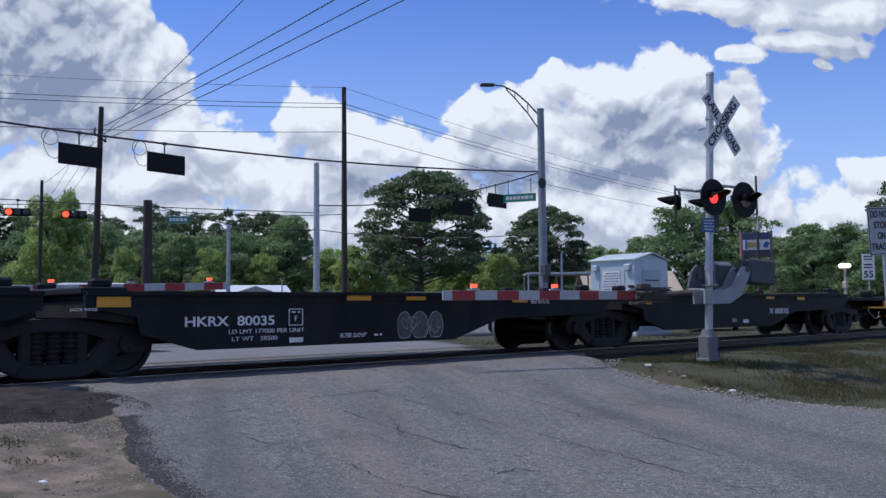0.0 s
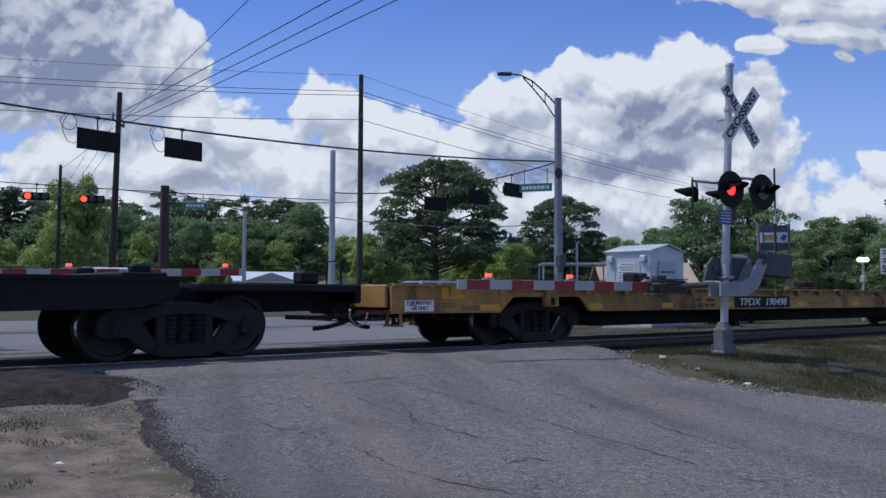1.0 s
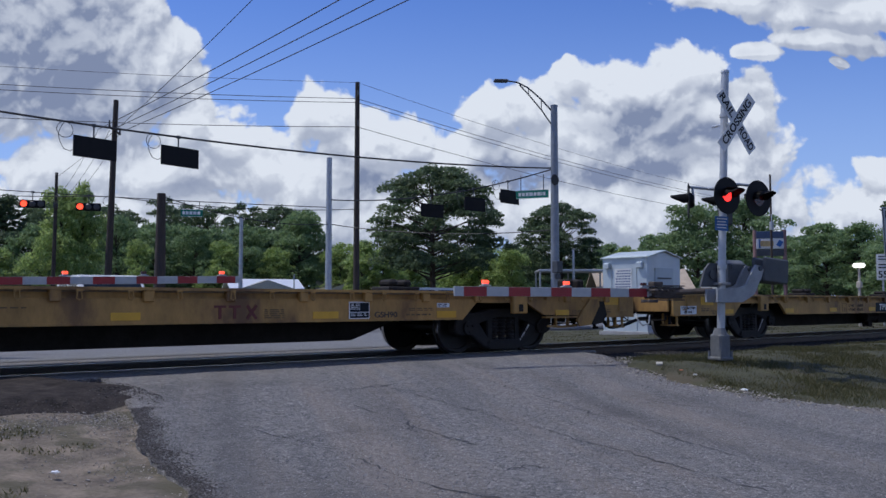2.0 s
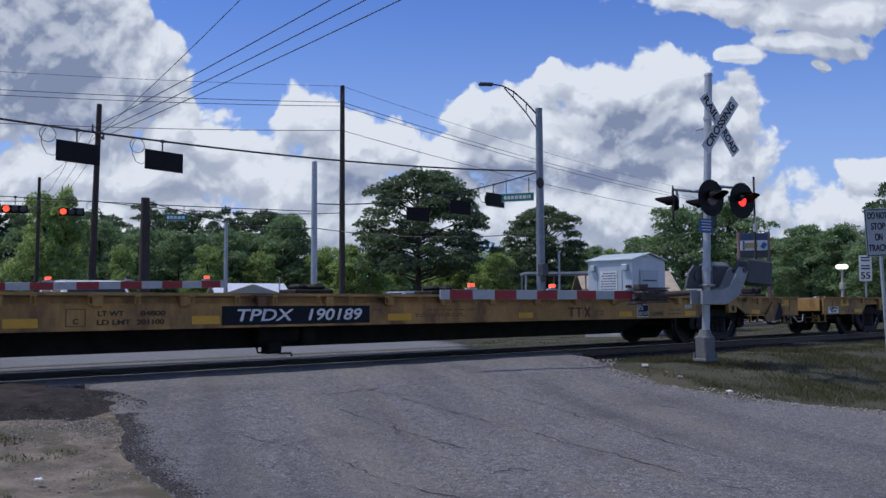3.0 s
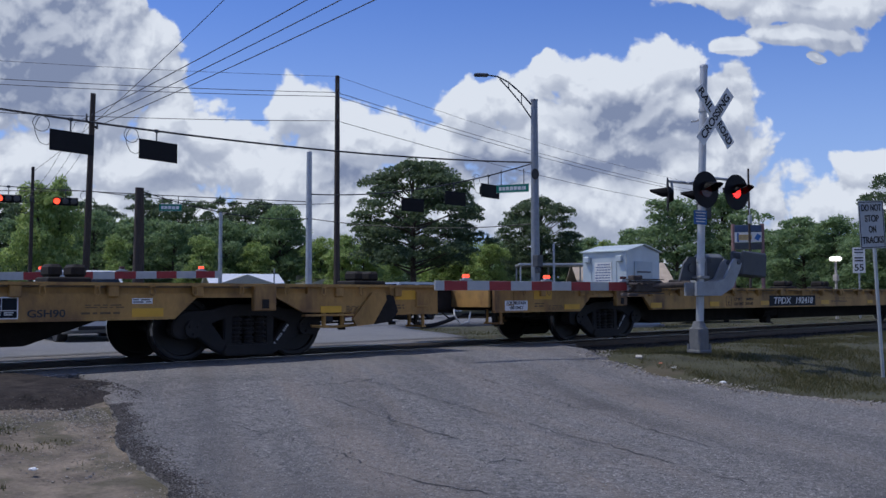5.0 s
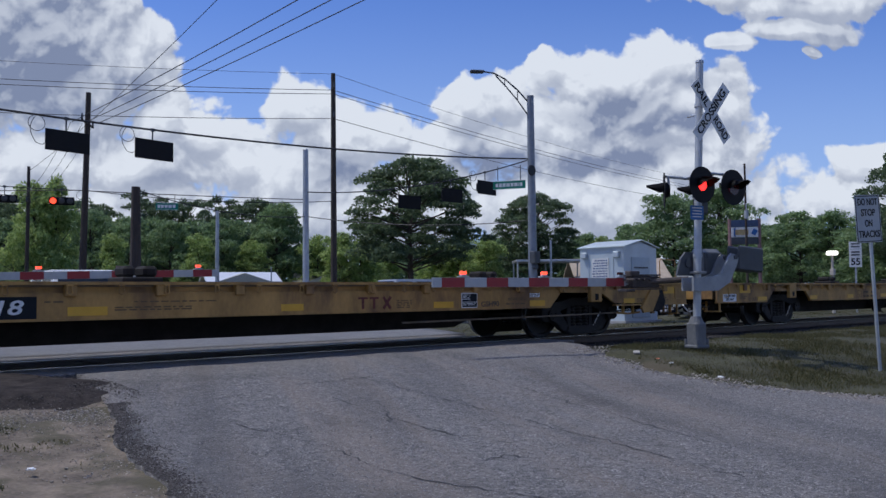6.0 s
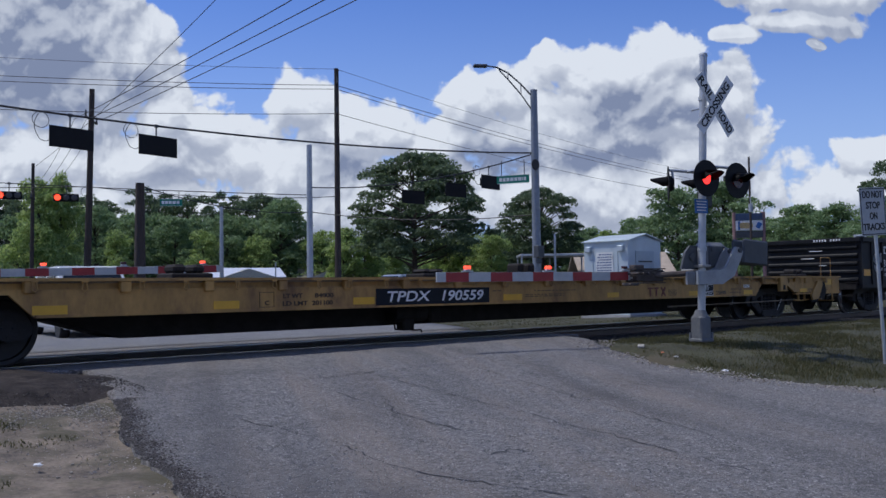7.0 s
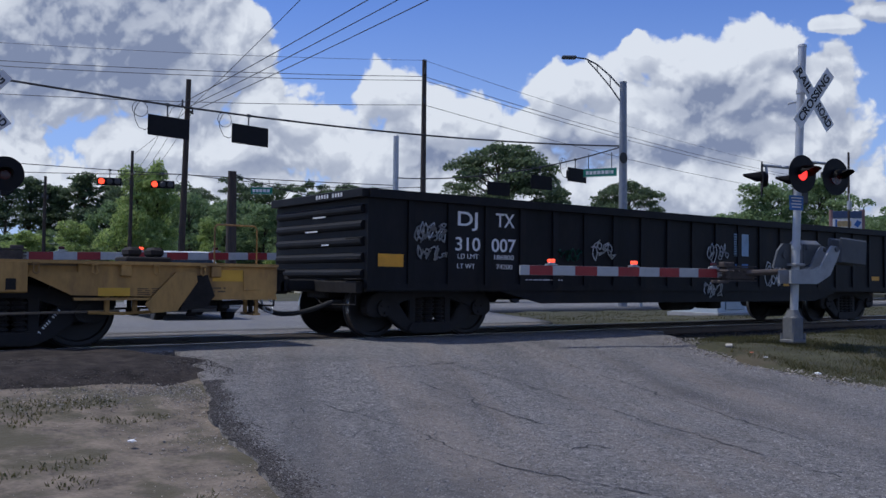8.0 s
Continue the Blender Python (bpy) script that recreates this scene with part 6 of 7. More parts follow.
# ------------------------------------------------------------------ vehicles
def vehicle(name, label, x, y, yaw, paint, size=(4.7, 1.85, 1.62), wagon=True):
    """Road vehicle; its nose points to local +x."""
    L, W, H = size
    s = thing(name, label, "car", pose(x, y, -0.14, 0, 0, yaw), group="waiting vehicles")
    bm = bmesh.new()
    wl, sh = 0.30, 0.92
    prism(bm, [(-L / 2, 0.42), (-L / 2 + 0.05, 0.28), (-L * 0.40, 0.22), (L * 0.42, 0.22), (L / 2 - 0.03, 0.32), (L / 2, 0.55), (L / 2 - 0.06, 0.78), (L / 2 - 0.35, 0.92),
               (L * 0.20, 1.0), (-L / 2 + 0.1, 1.0), (-L / 2 + 0.02, 0.85)], -W / 2, W / 2)
    bmesh.ops.bevel(bm, geom=bm.edges[:], offset=0.05, segments=2, affect="EDGES")
    body = part("body", bm, paint, s)
    bm = bmesh.new()
    back = -L / 2 + (0.12 if wagon else 0.7)
    prism(bm, [(back, 0.98), (back + (0.12 if wagon else 0.5), H - 0.02), (back + 0.5, H), (L * 0.02, H), (L * 0.08, H - 0.04), (L * 0.24, 0.98)], -W / 2 + 0.1, W / 2 - 0.1)
    for v in bm.verts:
        if v.co.z > 1.2:
            v.co.y *= 0.86
    bmesh.ops.bevel(bm, geom=bm.edges[:], offset=0.03, segments=2, affect="EDGES")
    cabin = part("cabin", bm, paint, s)
    # glass laid just proud of the cabin
    bm = bmesh.new()
    for sg in (-1, 1):
        for x0, x1 in ((back + 0.4, -L * 0.16), (-L * 0.13, L * 0.08)):
            q = [bm.verts.new(p) for p in ((x0, sg * (W / 2 - 0.088), 1.05), (x1, sg * (W / 2 - 0.088), 1.05), (x1 - 0.05, sg * (W / 2 - 0.19), H - 0.12), (x0 + 0.05, sg * (W / 2 - 0.19), H - 0.12))]
            bm.faces.new(q)
    bmesh.ops.solidify(bm, geom=bm.faces[:], thickness=0.01)
    part("side_window", bm, GLASS, cabin)
    bm = bmesh.new()
    q = [bm.verts.new(p) for p in ((L * 0.245, -W / 2 + 0.2, 1.02), (L * 0.245, W / 2 - 0.2, 1.02), (L * 0.10, W / 2 - 0.30, H - 0.09), (L * 0.10, -W / 2 + 0.30, H - 0.09))]
    bm.faces.new(q)
    bmesh.ops.solidify(bm, geom=bm.faces[:], thickness=0.012)
    part("windshield", bm, GLASS, cabin)
    for wx in (-L * 0.30, L * 0.31):
        for sg in (-1, 1):
            bm = bmesh.new()
            lathe(bm, [(0.20, -0.10), (0.31, -0.11), (0.335, -0.07), (0.335, 0.07), (0.31, 0.11), (0.20, 0.10)], 22)
            w = part("wheel", bm, RUBBER, s)
            w.matrix_basis = pose(wx, sg * (W / 2 - 0.10), 0.335)
            bm = bmesh.new()
            lathe(bm, [(0.05, -0.10), (0.20, -0.085), (0.205, 0.085), (0.05, 0.10)], 16)
            part("rim", bm, GALV, w)
    for sg in (-1, 1):
        bm = bmesh.new()
        box(bm, (L / 2 - 0.12, sg * (W / 2 - 0.28), 0.74), (0.22, 0.40, 0.14), bevel=0.03)
        part("headlight", bm, mat("headlight_glass", (0.7, 0.72, 0.75), 0.15, var=0.05, bump=0.0), body)
        bm = bmesh.new()
        box(bm, (L * 0.19, sg * (W / 2 + 0.08), 1.06), (0.12, 0.2, 0.14), bevel=0.03)
        part("wing_mirror", bm, paint, body)
    bm = bmesh.new()
    box(bm, (L / 2 - 0.02, 0, 0.58), (0.06, 0.95, 0.16), bevel=0.02)
    box(bm, (L / 2 - 0.04, 0, 0.36), (0.06, 1.3, 0.10), bevel=0.02)
    part("grille", bm, RUBBER, body)
    return s


CAR_WHITE = mat("white_car_paint", (0.62, 0.63, 0.64), 0.25, var=0.05, bump=0.0, coat=0.6)
CAR_SILVER = mat("silver_car_paint", (0.36, 0.38, 0.40), 0.3, 0.5, var=0.05, bump=0.0, coat=0.5)
CAR_BLUE = mat("navy_car_paint", (0.03, 0.045, 0.12), 0.25, var=0.05, bump=0.0, coat=0.6)
CAR_RED = mat("maroon_car_paint", (0.12, 0.02, 0.02), 0.25, var=0.05, bump=0.0, coat=0.6)
vehicle("sport_utility_vehicle", "white sport utility vehicle waiting at the gate", 8.25, 9.9, -97, CAR_WHITE, (4.7, 1.9, 1.72))
vehicle("sport_utility_vehicle", "silver sport utility vehicle on the highway", 26.7, 20.2, 180, CAR_SILVER, (4.6, 1.85, 1.75))
vehicle("sedan_car", "maroon sedan on the highway", 21.6, 17.3, 180, CAR_RED, (4.6, 1.8, 1.5), False)
vehicle("sedan_car", "navy sedan queued behind the white vehicle", 11.6, 17.5, -120, CAR_BLUE, (4.7, 1.8, 1.5), False)
vehicle("delivery_van", "cream box-shaped van parked beyond the hut", 33.4, 7.9, 30, mat("cream_car_paint", (0.62, 0.60, 0.50), 0.3, var=0.05, bump=0.0, coat=0.5), (5.6, 2.0, 2.15))


# ------------------------------------------------------------------ trees
def leaf_cloud(rng, lobes, count, size, flat):
    """Many small leaf faces gathered on the skins of lobes (centre, radii)."""
    c = np.array([l[0] for l in lobes])
    r = np.array([l[1] for l in lobes])
    w = (r ** 2).sum(1)
    pick = rng.choice(len(lobes), count, p=w / w.sum())
    d = rng.normal(size=(count, 3))
    d /= np.linalg.norm(d, axis=1)[:, None]
    d[:, 2] = np.where(d[:, 2] < -0.35, -d[:, 2] * 0.4, d[:, 2])
    rad = rng.uniform(0.45, 1.15, count) ** 0.6
    p = c[pick] + d * r[pick] * rad[:, None]
    n = rng.normal(size=(count, 3)) + d * 0.8 + np.array([0, 0, flat])
    n /= np.linalg.norm(n, axis=1)[:, None]
    a = np.cross(n, rng.normal(size=(count, 3)))
    a /= np.linalg.norm(a, axis=1)[:, None] + 1e-9
    b = np.cross(n, a)
    s = (size * rng.uniform(0.5, 1.4, count))[:, None]
    quad = np.stack([p - a * s, p - b * s * 0.55, p + a * s, p + b * s * 0.55], 1)
    me = bpy.data.meshes.new("crown")
    me.from_pydata(quad.reshape(-1, 3).tolist(), [], [(4 * i, 4 * i + 1, 4 * i + 2, 4 * i + 3) for i in range(count)])
    return me


def tree(name, label, seed, h, w, kind, leaf, count, size):
    """A trunk with limbs; each limb ends in a spray of small leafy clumps."""
    rng = np.random.default_rng(seed)
    s = thing(name, label, "tree", pose(0, 0, -400), group="trees")
    lobes = []
    bm = bmesh.new()
    th = h * {"pine": 0.5, "dome": 0.42, "slim": 0.6, "oak": 0.36, "bush": 0.3}[kind]
    lean = Vector((rng.normal() * 0.2, rng.normal() * 0.2, 0))
    rod(bm, (0, 0, 0), (lean.x, lean.y, th), 0.022 * h, 0.014 * h, 10)
    rod(bm, (lean.x, lean.y, th), (lean.x * 1.5, lean.y * 1.5, h * 0.9), 0.014 * h, 0.004 * h, 8)
    nl, sub = {"pine": (30, 3), "dome": (64, 4), "slim": (22, 2), "oak": (34, 5), "bush": (24, 5)}[kind]
    for i in range(nl):
        k = (i + 0.5) / nl
        a = i * 2.4 + rng.normal() * 0.4
        if kind == "pine":                       # open crown, flat plates of needles
            z = h * (0.34 + 0.60 * k)
            reach = w / 2 * math.sqrt(max(0.05, 1 - ((k - 0.45) / 0.66) ** 2)) * rng.uniform(0.25, 0.95)
            rr = np.array([0.13 * w, 0.13 * w, 0.05 * h]) * rng.uniform(0.6, 1.3)
        elif kind == "dome":                     # wide dense dome
            z = h * (0.30 + 0.64 * k)
            reach = w / 2 * math.sqrt(max(0.03, 1 - ((k - 0.22) / 0.80) ** 2)) * rng.uniform(0.35, 1.0) ** 0.6 * 0.88
            rr = np.array([0.115 * w, 0.115 * w, 0.055 * h]) * rng.uniform(0.7, 1.25)
        elif kind == "slim":
            z = h * (0.52 + 0.45 * k)
            reach = w / 2 * (1.0 - 0.65 * k) * rng.uniform(0.2, 0.9)
            rr = np.array([0.17 * w, 0.17 * w, 0.045 * h]) * rng.uniform(0.7, 1.3)
        elif kind == "oak":
            z = h * (0.22 + 0.70 * k)
            reach = w / 2 * math.sin(math.pi * min(1, 0.28 + 0.66 * k)) * rng.uniform(0.3, 0.92)
            rr = np.array([0.15 * w, 0.15 * w, 0.085 * h]) * rng.uniform(0.6, 1.25)
        else:
            z = h * (0.10 + 0.80 * k)
            reach = w / 2 * (1.05 - 0.8 * k) * rng.uniform(0.3, 0.85)
            rr = np.array([0.15 * w, 0.15 * w, 0.10 * h]) * rng.uniform(0.6, 1.3)
        c = np.array([lean.x + reach * math.cos(a), lean.y + reach * math.sin(a), z])
        lobes.append((c, rr))
        for _ in range(sub):
            d = rng.normal(size=3)
            d /= np.linalg.norm(d)
            d[2] = abs(d[2]) * 0.9 - 0.15
            lobes.append((c + d * rr * 1.05, rr * rng.uniform(0.28, 0.55)))
        z0 = min(z - 0.06 * h, h * 0.85) * 0.9
        rod(bm, (lean.x * z0 / th, lean.y * z0 / th, max(th * 0.55, z0)), c, 0.006 * h, 0.002 * h, 6)
    lobes.append((np.array([lean.x, lean.y, h * 0.95]), np.array([0.09 * w, 0.09 * w, 0.05 * h])))
    part("trunk", bm, BARK, s)
    part_mesh("crown", leaf_cloud(rng, lobes, count, size, 0.4), leaf, s)
    return s


DOME = tree("pine_tree", "broad dense dark green pine with domed crown", 17, 12.0, 10.5, "dome", LEAF_PINE, 36000, 0.125)
PINE = [tree("pine_tree", "tall dark green pine with open spreading crown", 11 + i, 12.0, 10.5, "pine", LEAF_PINE, 15000, 0.14) for i in range(2)]
SLIM = tree("pine_tree", "tall slim pine with bare lower trunk", 15, 14.0, 5.0, "slim", LEAF_PINE, 6000, 0.16)
OAK = [tree("broadleaf_tree", "dense green broadleaf tree in full leaf", 21 + i, 10.0, 8.5, "oak", LEAF_OAK, 17000, 0.135) for i in range(3)]
FRESH = [tree("broadleaf_tree", "light green leafy tree in sunlight", 31 + i, 8.0, 6.5, "bush", LEAF_LIGHT, 14000, 0.115) for i in range(2)]
BACK = [tree("broadleaf_tree", "green broadleaf tree in the wood behind", 51 + i, 10.0, 8.5, "oak", LEAF_OAK if i else LEAF_PINE, 7500, 0.20) for i in range(3)]


def plant(source, x, y, h, w, base_h, base_w, turn):
    t = copy_thing(source, pose(x, y, -0.25, 0, 0, turn))
    t.scale = (w / base_w, w / base_w, h / base_h)


def spot(bearing, dist):
    """A place by its compass bearing and distance from the verge where the viewer stands."""
    a = radians(bearing)
    return dist * math.sin(a), -12.49 + dist * math.cos(a)


def woods():
    rng = random.Random(77)
    turn = lambda: rng.uniform(0, 360)
    # single trees: bearing, distance, height, width
    plant(DOME, *spot(40.35, 66), 11.6, 10.8, 12.0, 10.5, 40)
    plant(DOME, *spot(48.6, 78), 10.0, 8.2, 12.0, 10.5, 200)
    plant(DOME, *spot(30.6, 92), 11.2, 7.6, 12.0, 10.5, 90)
    plant(DOME, *spot(71.0, 56), 10.2, 7.6, 12.0, 10.5, 300)
    for b, d, h, w, k in ((74.5, 60, 8.5, 9, 1), (23.6, 98, 12.4, 8.5, 1), (20.6, 98, 11.4, 8, 0), (26.0, 98, 11.6, 6.5, 0), (28.2, 94, 11.6, 6.5, 1), (17.2, 94, 11.0, 8, 1)):
        plant(PINE[k], *spot(b, d), h, w, 12.0, 10.5, turn())
    for b, d, h, w, k in ((31.8, 82, 9.6, 8.5, 1), (57.0, 78, 9.6, 8.5, 2), (60.2, 80, 10.0, 8.5, 0), (54.6, 92, 8.0, 7, 1), (20.8, 78, 8.4, 6, 2), (25.2, 78, 7.6, 6, 0), (28.4, 80, 8.0, 6, 2), (64.4, 70, 6.9, 7, 1), (66.4, 68, 6.7, 6, 0),
                          (68.4, 66, 6.6, 7, 2), (62.5, 74, 6.4, 6, 2), (70.9, 62, 6.0, 8, 1), (46.0, 96, 7.2, 8, 1), (51.6, 96, 7.4, 7, 0), (23.0, 80, 7.4, 6, 1)):
        plant(OAK[k], *spot(b, d), h, w, 10.0, 8.5, turn())
    for b, d, h, w, k in ((17.6, 66, 9.2, 5.6, 0), (18.9, 68, 9.8, 4.6, 1), (34.4, 80, 6.6, 6, 0), (35.9, 76, 6.6, 5.5, 1), (37.2, 78, 6.2, 5, 0), (43.6, 74, 6.2, 6, 1), (45.2, 72, 5.8, 5, 0), (42.2, 76, 5.6, 6, 0),
                          (52.6, 86, 6.6, 5, 1), (38.6, 82, 5.6, 6, 1), (14.0, 88, 6.4, 6, 0), (11.4, 94, 5.6, 7, 1), (27.0, 76, 6.4, 4.5, 0), (30.2, 78, 6.0, 5, 1), (22.0, 74, 6.2, 4, 0)):
        plant(FRESH[k], *spot(b, d), h, w, 8.0, 6.5, turn())
    # the wall of trees behind
    for i in range(24):
        b = 2 + i * 1.3 + rng.uniform(-0.4, 0.4)
        d = rng.uniform(98, 114) if b < 16 else rng.uniform(86, 100)
        plant(BACK[i % 3], *spot(b, d), rng.uniform(5.5, 7.5) if b < 16 else rng.uniform(6.8, 9.0), rng.uniform(5.5, 8), 10.0, 8.5, turn())
    for i in range(30):
        b = 31 + i * 1.65 + rng.uniform(-0.5, 0.5)
        plant(BACK[i % 3], *spot(b, rng.uniform(98, 118)), rng.uniform(5.6, 7.8), rng.uniform(7, 10), 10.0, 8.5, turn())
    for b in (5.2, 7.1, 8.0, 9.6, 10.4, 11.6, 12.6, 13.3, 14.8, 16.0):
        plant(SLIM, *spot(b, rng.uniform(108, 122)), rng.uniform(10.5, 14.0), rng.uniform(4.0, 6.0), 14.0, 5.0, turn())


woods()
for source in [DOME, SLIM] + PINE + OAK + FRESH + BACK:
    for o in (source, *source.children_recursive):
        bpy.data.objects.remove(o)


def shutter_motion():
    # flaps swing over glowing lenses in place of switching the light
    for flap, lit_first in SHUTTERS:
        rows, lit = [(0.0, pose(0, -0.022, 0.122, -85 if lit_first else 0))], lit_first
        for t in FLASH:
            rows.append((t, pose(0, -0.022, 0.122, -85 if lit else 0)))
            lit = not lit
            rows.append((t + 0.034, pose(0, -0.022, 0.122, -85 if lit else 0)))
        rows.append((8.0, rows[-1][1]))
        walk(flap, rows)
    on_at = [(0.57 + 1.005 * k, 1.10 + 1.005 * k) for k in range(-1, 8)]
    for flap, x in BLINKERS:
        shut, wide = pose(x, -0.145, 0.148), pose(x, -0.145, 0.148, -85)
        rows = [(0.0, wide)]
        for a, b in on_at:
            for t, m in ((a, shut), (a + 0.034, wide), (b, wide), (b + 0.034, shut)):
                if 0.02 < t < 7.95:
                    rows.append((t, m))
        rows.append((8.0, rows[-1][1]))
        walk(flap, rows)


# ------------------------------------------------------------------ verges
def scatter_quads(name, pts, size, material, label, category, seed):
    """Upright blades at the points (x, y, z, height)."""
    rng = np.random.default_rng(seed)
    pts = np.array(pts)
    n = len(pts)
    a = rng.uniform(0, 2 * np.pi, n)
    w = size * rng.uniform(0.6, 1.4, n)
    dx, dy = np.cos(a) * w, np.sin(a) * w
    lx, ly = rng.normal(size=n) * pts[:, 3] * 0.45, rng.normal(size=n) * pts[:, 3] * 0.45
    v = np.empty((n, 3, 3))
    v[:, 0] = pts[:, :3] + np.stack([-dx, -dy, np.zeros(n)], 1)
    v[:, 1] = pts[:, :3] + np.stack([dx, dy, np.zeros(n)], 1)
    v[:, 2] = pts[:, :3] + np.stack([lx, ly, pts[:, 3]], 1)
    me = bpy.data.meshes.new(name)
    me.from_pydata(v.reshape(-1, 3).tolist(), [], [(3 * i, 3 * i + 1, 3 * i + 2) for i in range(n)])
    me.materials.append(material)
    return tagged(new(name, me), label, category, kind="stuff")


def verge_grass():
    rng = random.Random(5)
    pts = []
    while len(pts) < 120000:
        x, y = rng.uniform(10.9, 27), -2.75 - 6.5 * rng.random() ** 1.1
        if x < near_right(y) + 0.15 + 0.25 * rng.random():
            continue
        d = noise.noise(Vector((x * 0.9, y * 0.9, 3))) + 0.5 * noise.noise(Vector((x * 3, y * 3, 6)))
        if d + rng.uniform(-0.7, 1.1) < 0.0:
            continue
        pts.append((x, y, ground_z(x, y) - 0.05, rng.uniform(0.03, 0.085) * (1.0 + 0.4 * d)))
    scatter_quads("grass", pts, 0.006, BLADE, "short green and straw-coloured verge grass", "grass", 1)
    pts = []
    while len(pts) < 30000:
        x, y = rng.uniform(13.4, 48), rng.uniform(2.9, 11.6)
        if x < 13.6 + 0.62 * max(0, y - 1.0):
            continue
        pts.append((x, y, ground_z(x, y) - 0.05, rng.uniform(0.02, 0.07)))
    scatter_quads("grass", pts, 0.010, BLADE, "dry grass strip beyond the track", "grass", 2)
    pts = []
    while len(pts) < 9000:
        x, y = rng.uniform(-4, 3.0), rng.uniform(-9, -4.3)
        if x > near_left(y) - 0.35 or noise.noise(Vector((x * 0.8, y * 0.8, 33))) + 0.4 * noise.noise(Vector((x * 3, y * 3, 36))) < 0.08:
            continue
        pts.append((x, y, dirt_z(x, y), rng.uniform(0.012, 0.04)))
    scatter_quads("grass", pts, 0.006, BLADE, "thin trampled grass on dirt", "grass", 3)


def stones(name, pts, material, label, seed):
    """Angular stones at (x, y, z, size), each a knocked-about block."""
    rng = np.random.default_rng(seed)
    cube = np.array([(-1, -1, -1), (1, -1, -1), (1, 1, -1), (-1, 1, -1), (-1, -1, 1), (1, -1, 1), (1, 1, 1), (-1, 1, 1)], float) * 0.5
    faces = np.array([(0, 3, 2, 1), (4, 5, 6, 7), (0, 1, 5, 4), (1, 2, 6, 5), (2, 3, 7, 6), (3, 0, 4, 7)])
    pts = np.array(pts)
    n = len(pts)
    v = cube[None] * rng.uniform(0.45, 1.0, (n, 8, 1)) * rng.uniform(0.6, 1.2, (n, 1, 3))
    q = rng.normal(size=(n, 3, 3))
    q, _ = np.linalg.qr(q)
    v = np.einsum("nij,nkj->nki", q, v) * pts[:, None, 3:4] * np.array([1, 1, 0.6]) + pts[:, None, :3]
    f = (faces[None] + 8 * np.arange(n)[:, None, None]).reshape(-1, 4)
    me = bpy.data.meshes.new(name)
    me.from_pydata(v.reshape(-1, 3).tolist(), [], f.tolist())
    me.materials.append(material)
    return tagged(new(name, me), label, "gravel", kind="stuff")


def island_mat(name, dark, light):
    mt = bpy.data.materials.new(name)
    mt.use_nodes = True
    nt = mt.node_tree
    geo = nt.nodes.new("ShaderNodeNewGeometry")
    mx = nt.nodes.new("ShaderNodeMix")
    mx.data_type = "RGBA"
    nt.links.new(geo.outputs["Random Per Island"], mx.inputs[0])
    mx.inputs[6].default_value, mx.inputs[7].default_value = (*dark, 1), (*light, 1)
    nt.links.new(mx.outputs[2], nt.nodes["Principled BSDF"].inputs["Base Color"])
    nt.nodes["Principled BSDF"].inputs["Roughness"].default_value = 0.9
    return mt


def gravel():
    rng = random.Random(9)
    grey = island_mat("gravel_stone", (0.06, 0.06, 0.065), (0.27, 0.27, 0.285))
    tan = island_mat("tan_pebbles", (0.15, 0.13, 0.11), (0.42, 0.38, 0.33))
    pts = []
    for i in range(3800):                      # railway stone spilled at the corner
        x, y = 1.25 - abs(rng.gauss(0, 1.5)), rng.gauss(-4.05, 0.24)
        pts.append((x, y, dirt_z(x, y) + 0.008, rng.uniform(0.012, 0.04)))
    stones("gravel", pts, grey, "blue-grey crushed stone spilled on the dirt", 4)
    pts = []
    for i in range(2200):                      # crumbled asphalt along the road edge
        y = rng.uniform(-10, -3.7)
        x = near_left(y) - abs(rng.gauss(0, 0.4)) + 0.05
        pts.append((x, y, dirt_z(x, y) + 0.004, rng.uniform(0.004, 0.015) * (1.8 if rng.random() < 0.06 else 1)))
    for i in range(1600):
        x, y = rng.uniform(-3, 2.8), rng.uniform(-9, -4)
        if x < near_left(y):
            pts.append((x, y, dirt_z(x, y) + 0.003, rng.uniform(0.004, 0.013)))
    for i in range(1500):
        x, y = 3.3 - abs(rng.gauss(0, 0.9)), rng.gauss(-4.25, 0.25)
        pts.append((x, y, dirt_z(x, y) + 0.006, rng.uniform(0.006, 0.02)))
    stones("gravel", pts, tan, "crumbled pebbles along the broken road edge", 5)
    pts = []
    for i in range(1700):
        y = rng.uniform(-10, -2.9)
        x = near_right(y) + rng.gauss(0.05, 0.24)
        pts.append((x, y, min(road_z(x, y), ground_z(x, y)) + 0.012 if x > near_right(y) else road_z(x, y) + 0.006, rng.uniform(0.008, 0.04)))
    stones("gravel", pts, tan, "pale pebbles between road and grass", 6)
    pts = []
    for i in range(9000):
        x = rng.choice((rng.uniform(13.3, 30), rng.uniform(-5, 2.4)))
        y = rng.uniform(-2.75, -0.9)
        pts.append((x, y, -0.17 - 0.1 * max(0, -y - 1.75) + 0.01, rng.uniform(0.03, 0.07)))
    stones("gravel", pts, island_mat("ballast_stone", (0.012, 0.011, 0.011), (0.065, 0.058, 0.053)), "dark crushed ballast stone beside the rail", 7)
    pts = []
    for i in range(5000):
        x, y = rng.uniform(13.3, 40), rng.uniform(1.6, 3.4)
        pts.append((x, y, -0.16 - 0.05 * max(0, y - 1.75), rng.uniform(0.03, 0.08)))
    stones("gravel", pts, tan, "pale ballast stone on the far shoulder", 8)


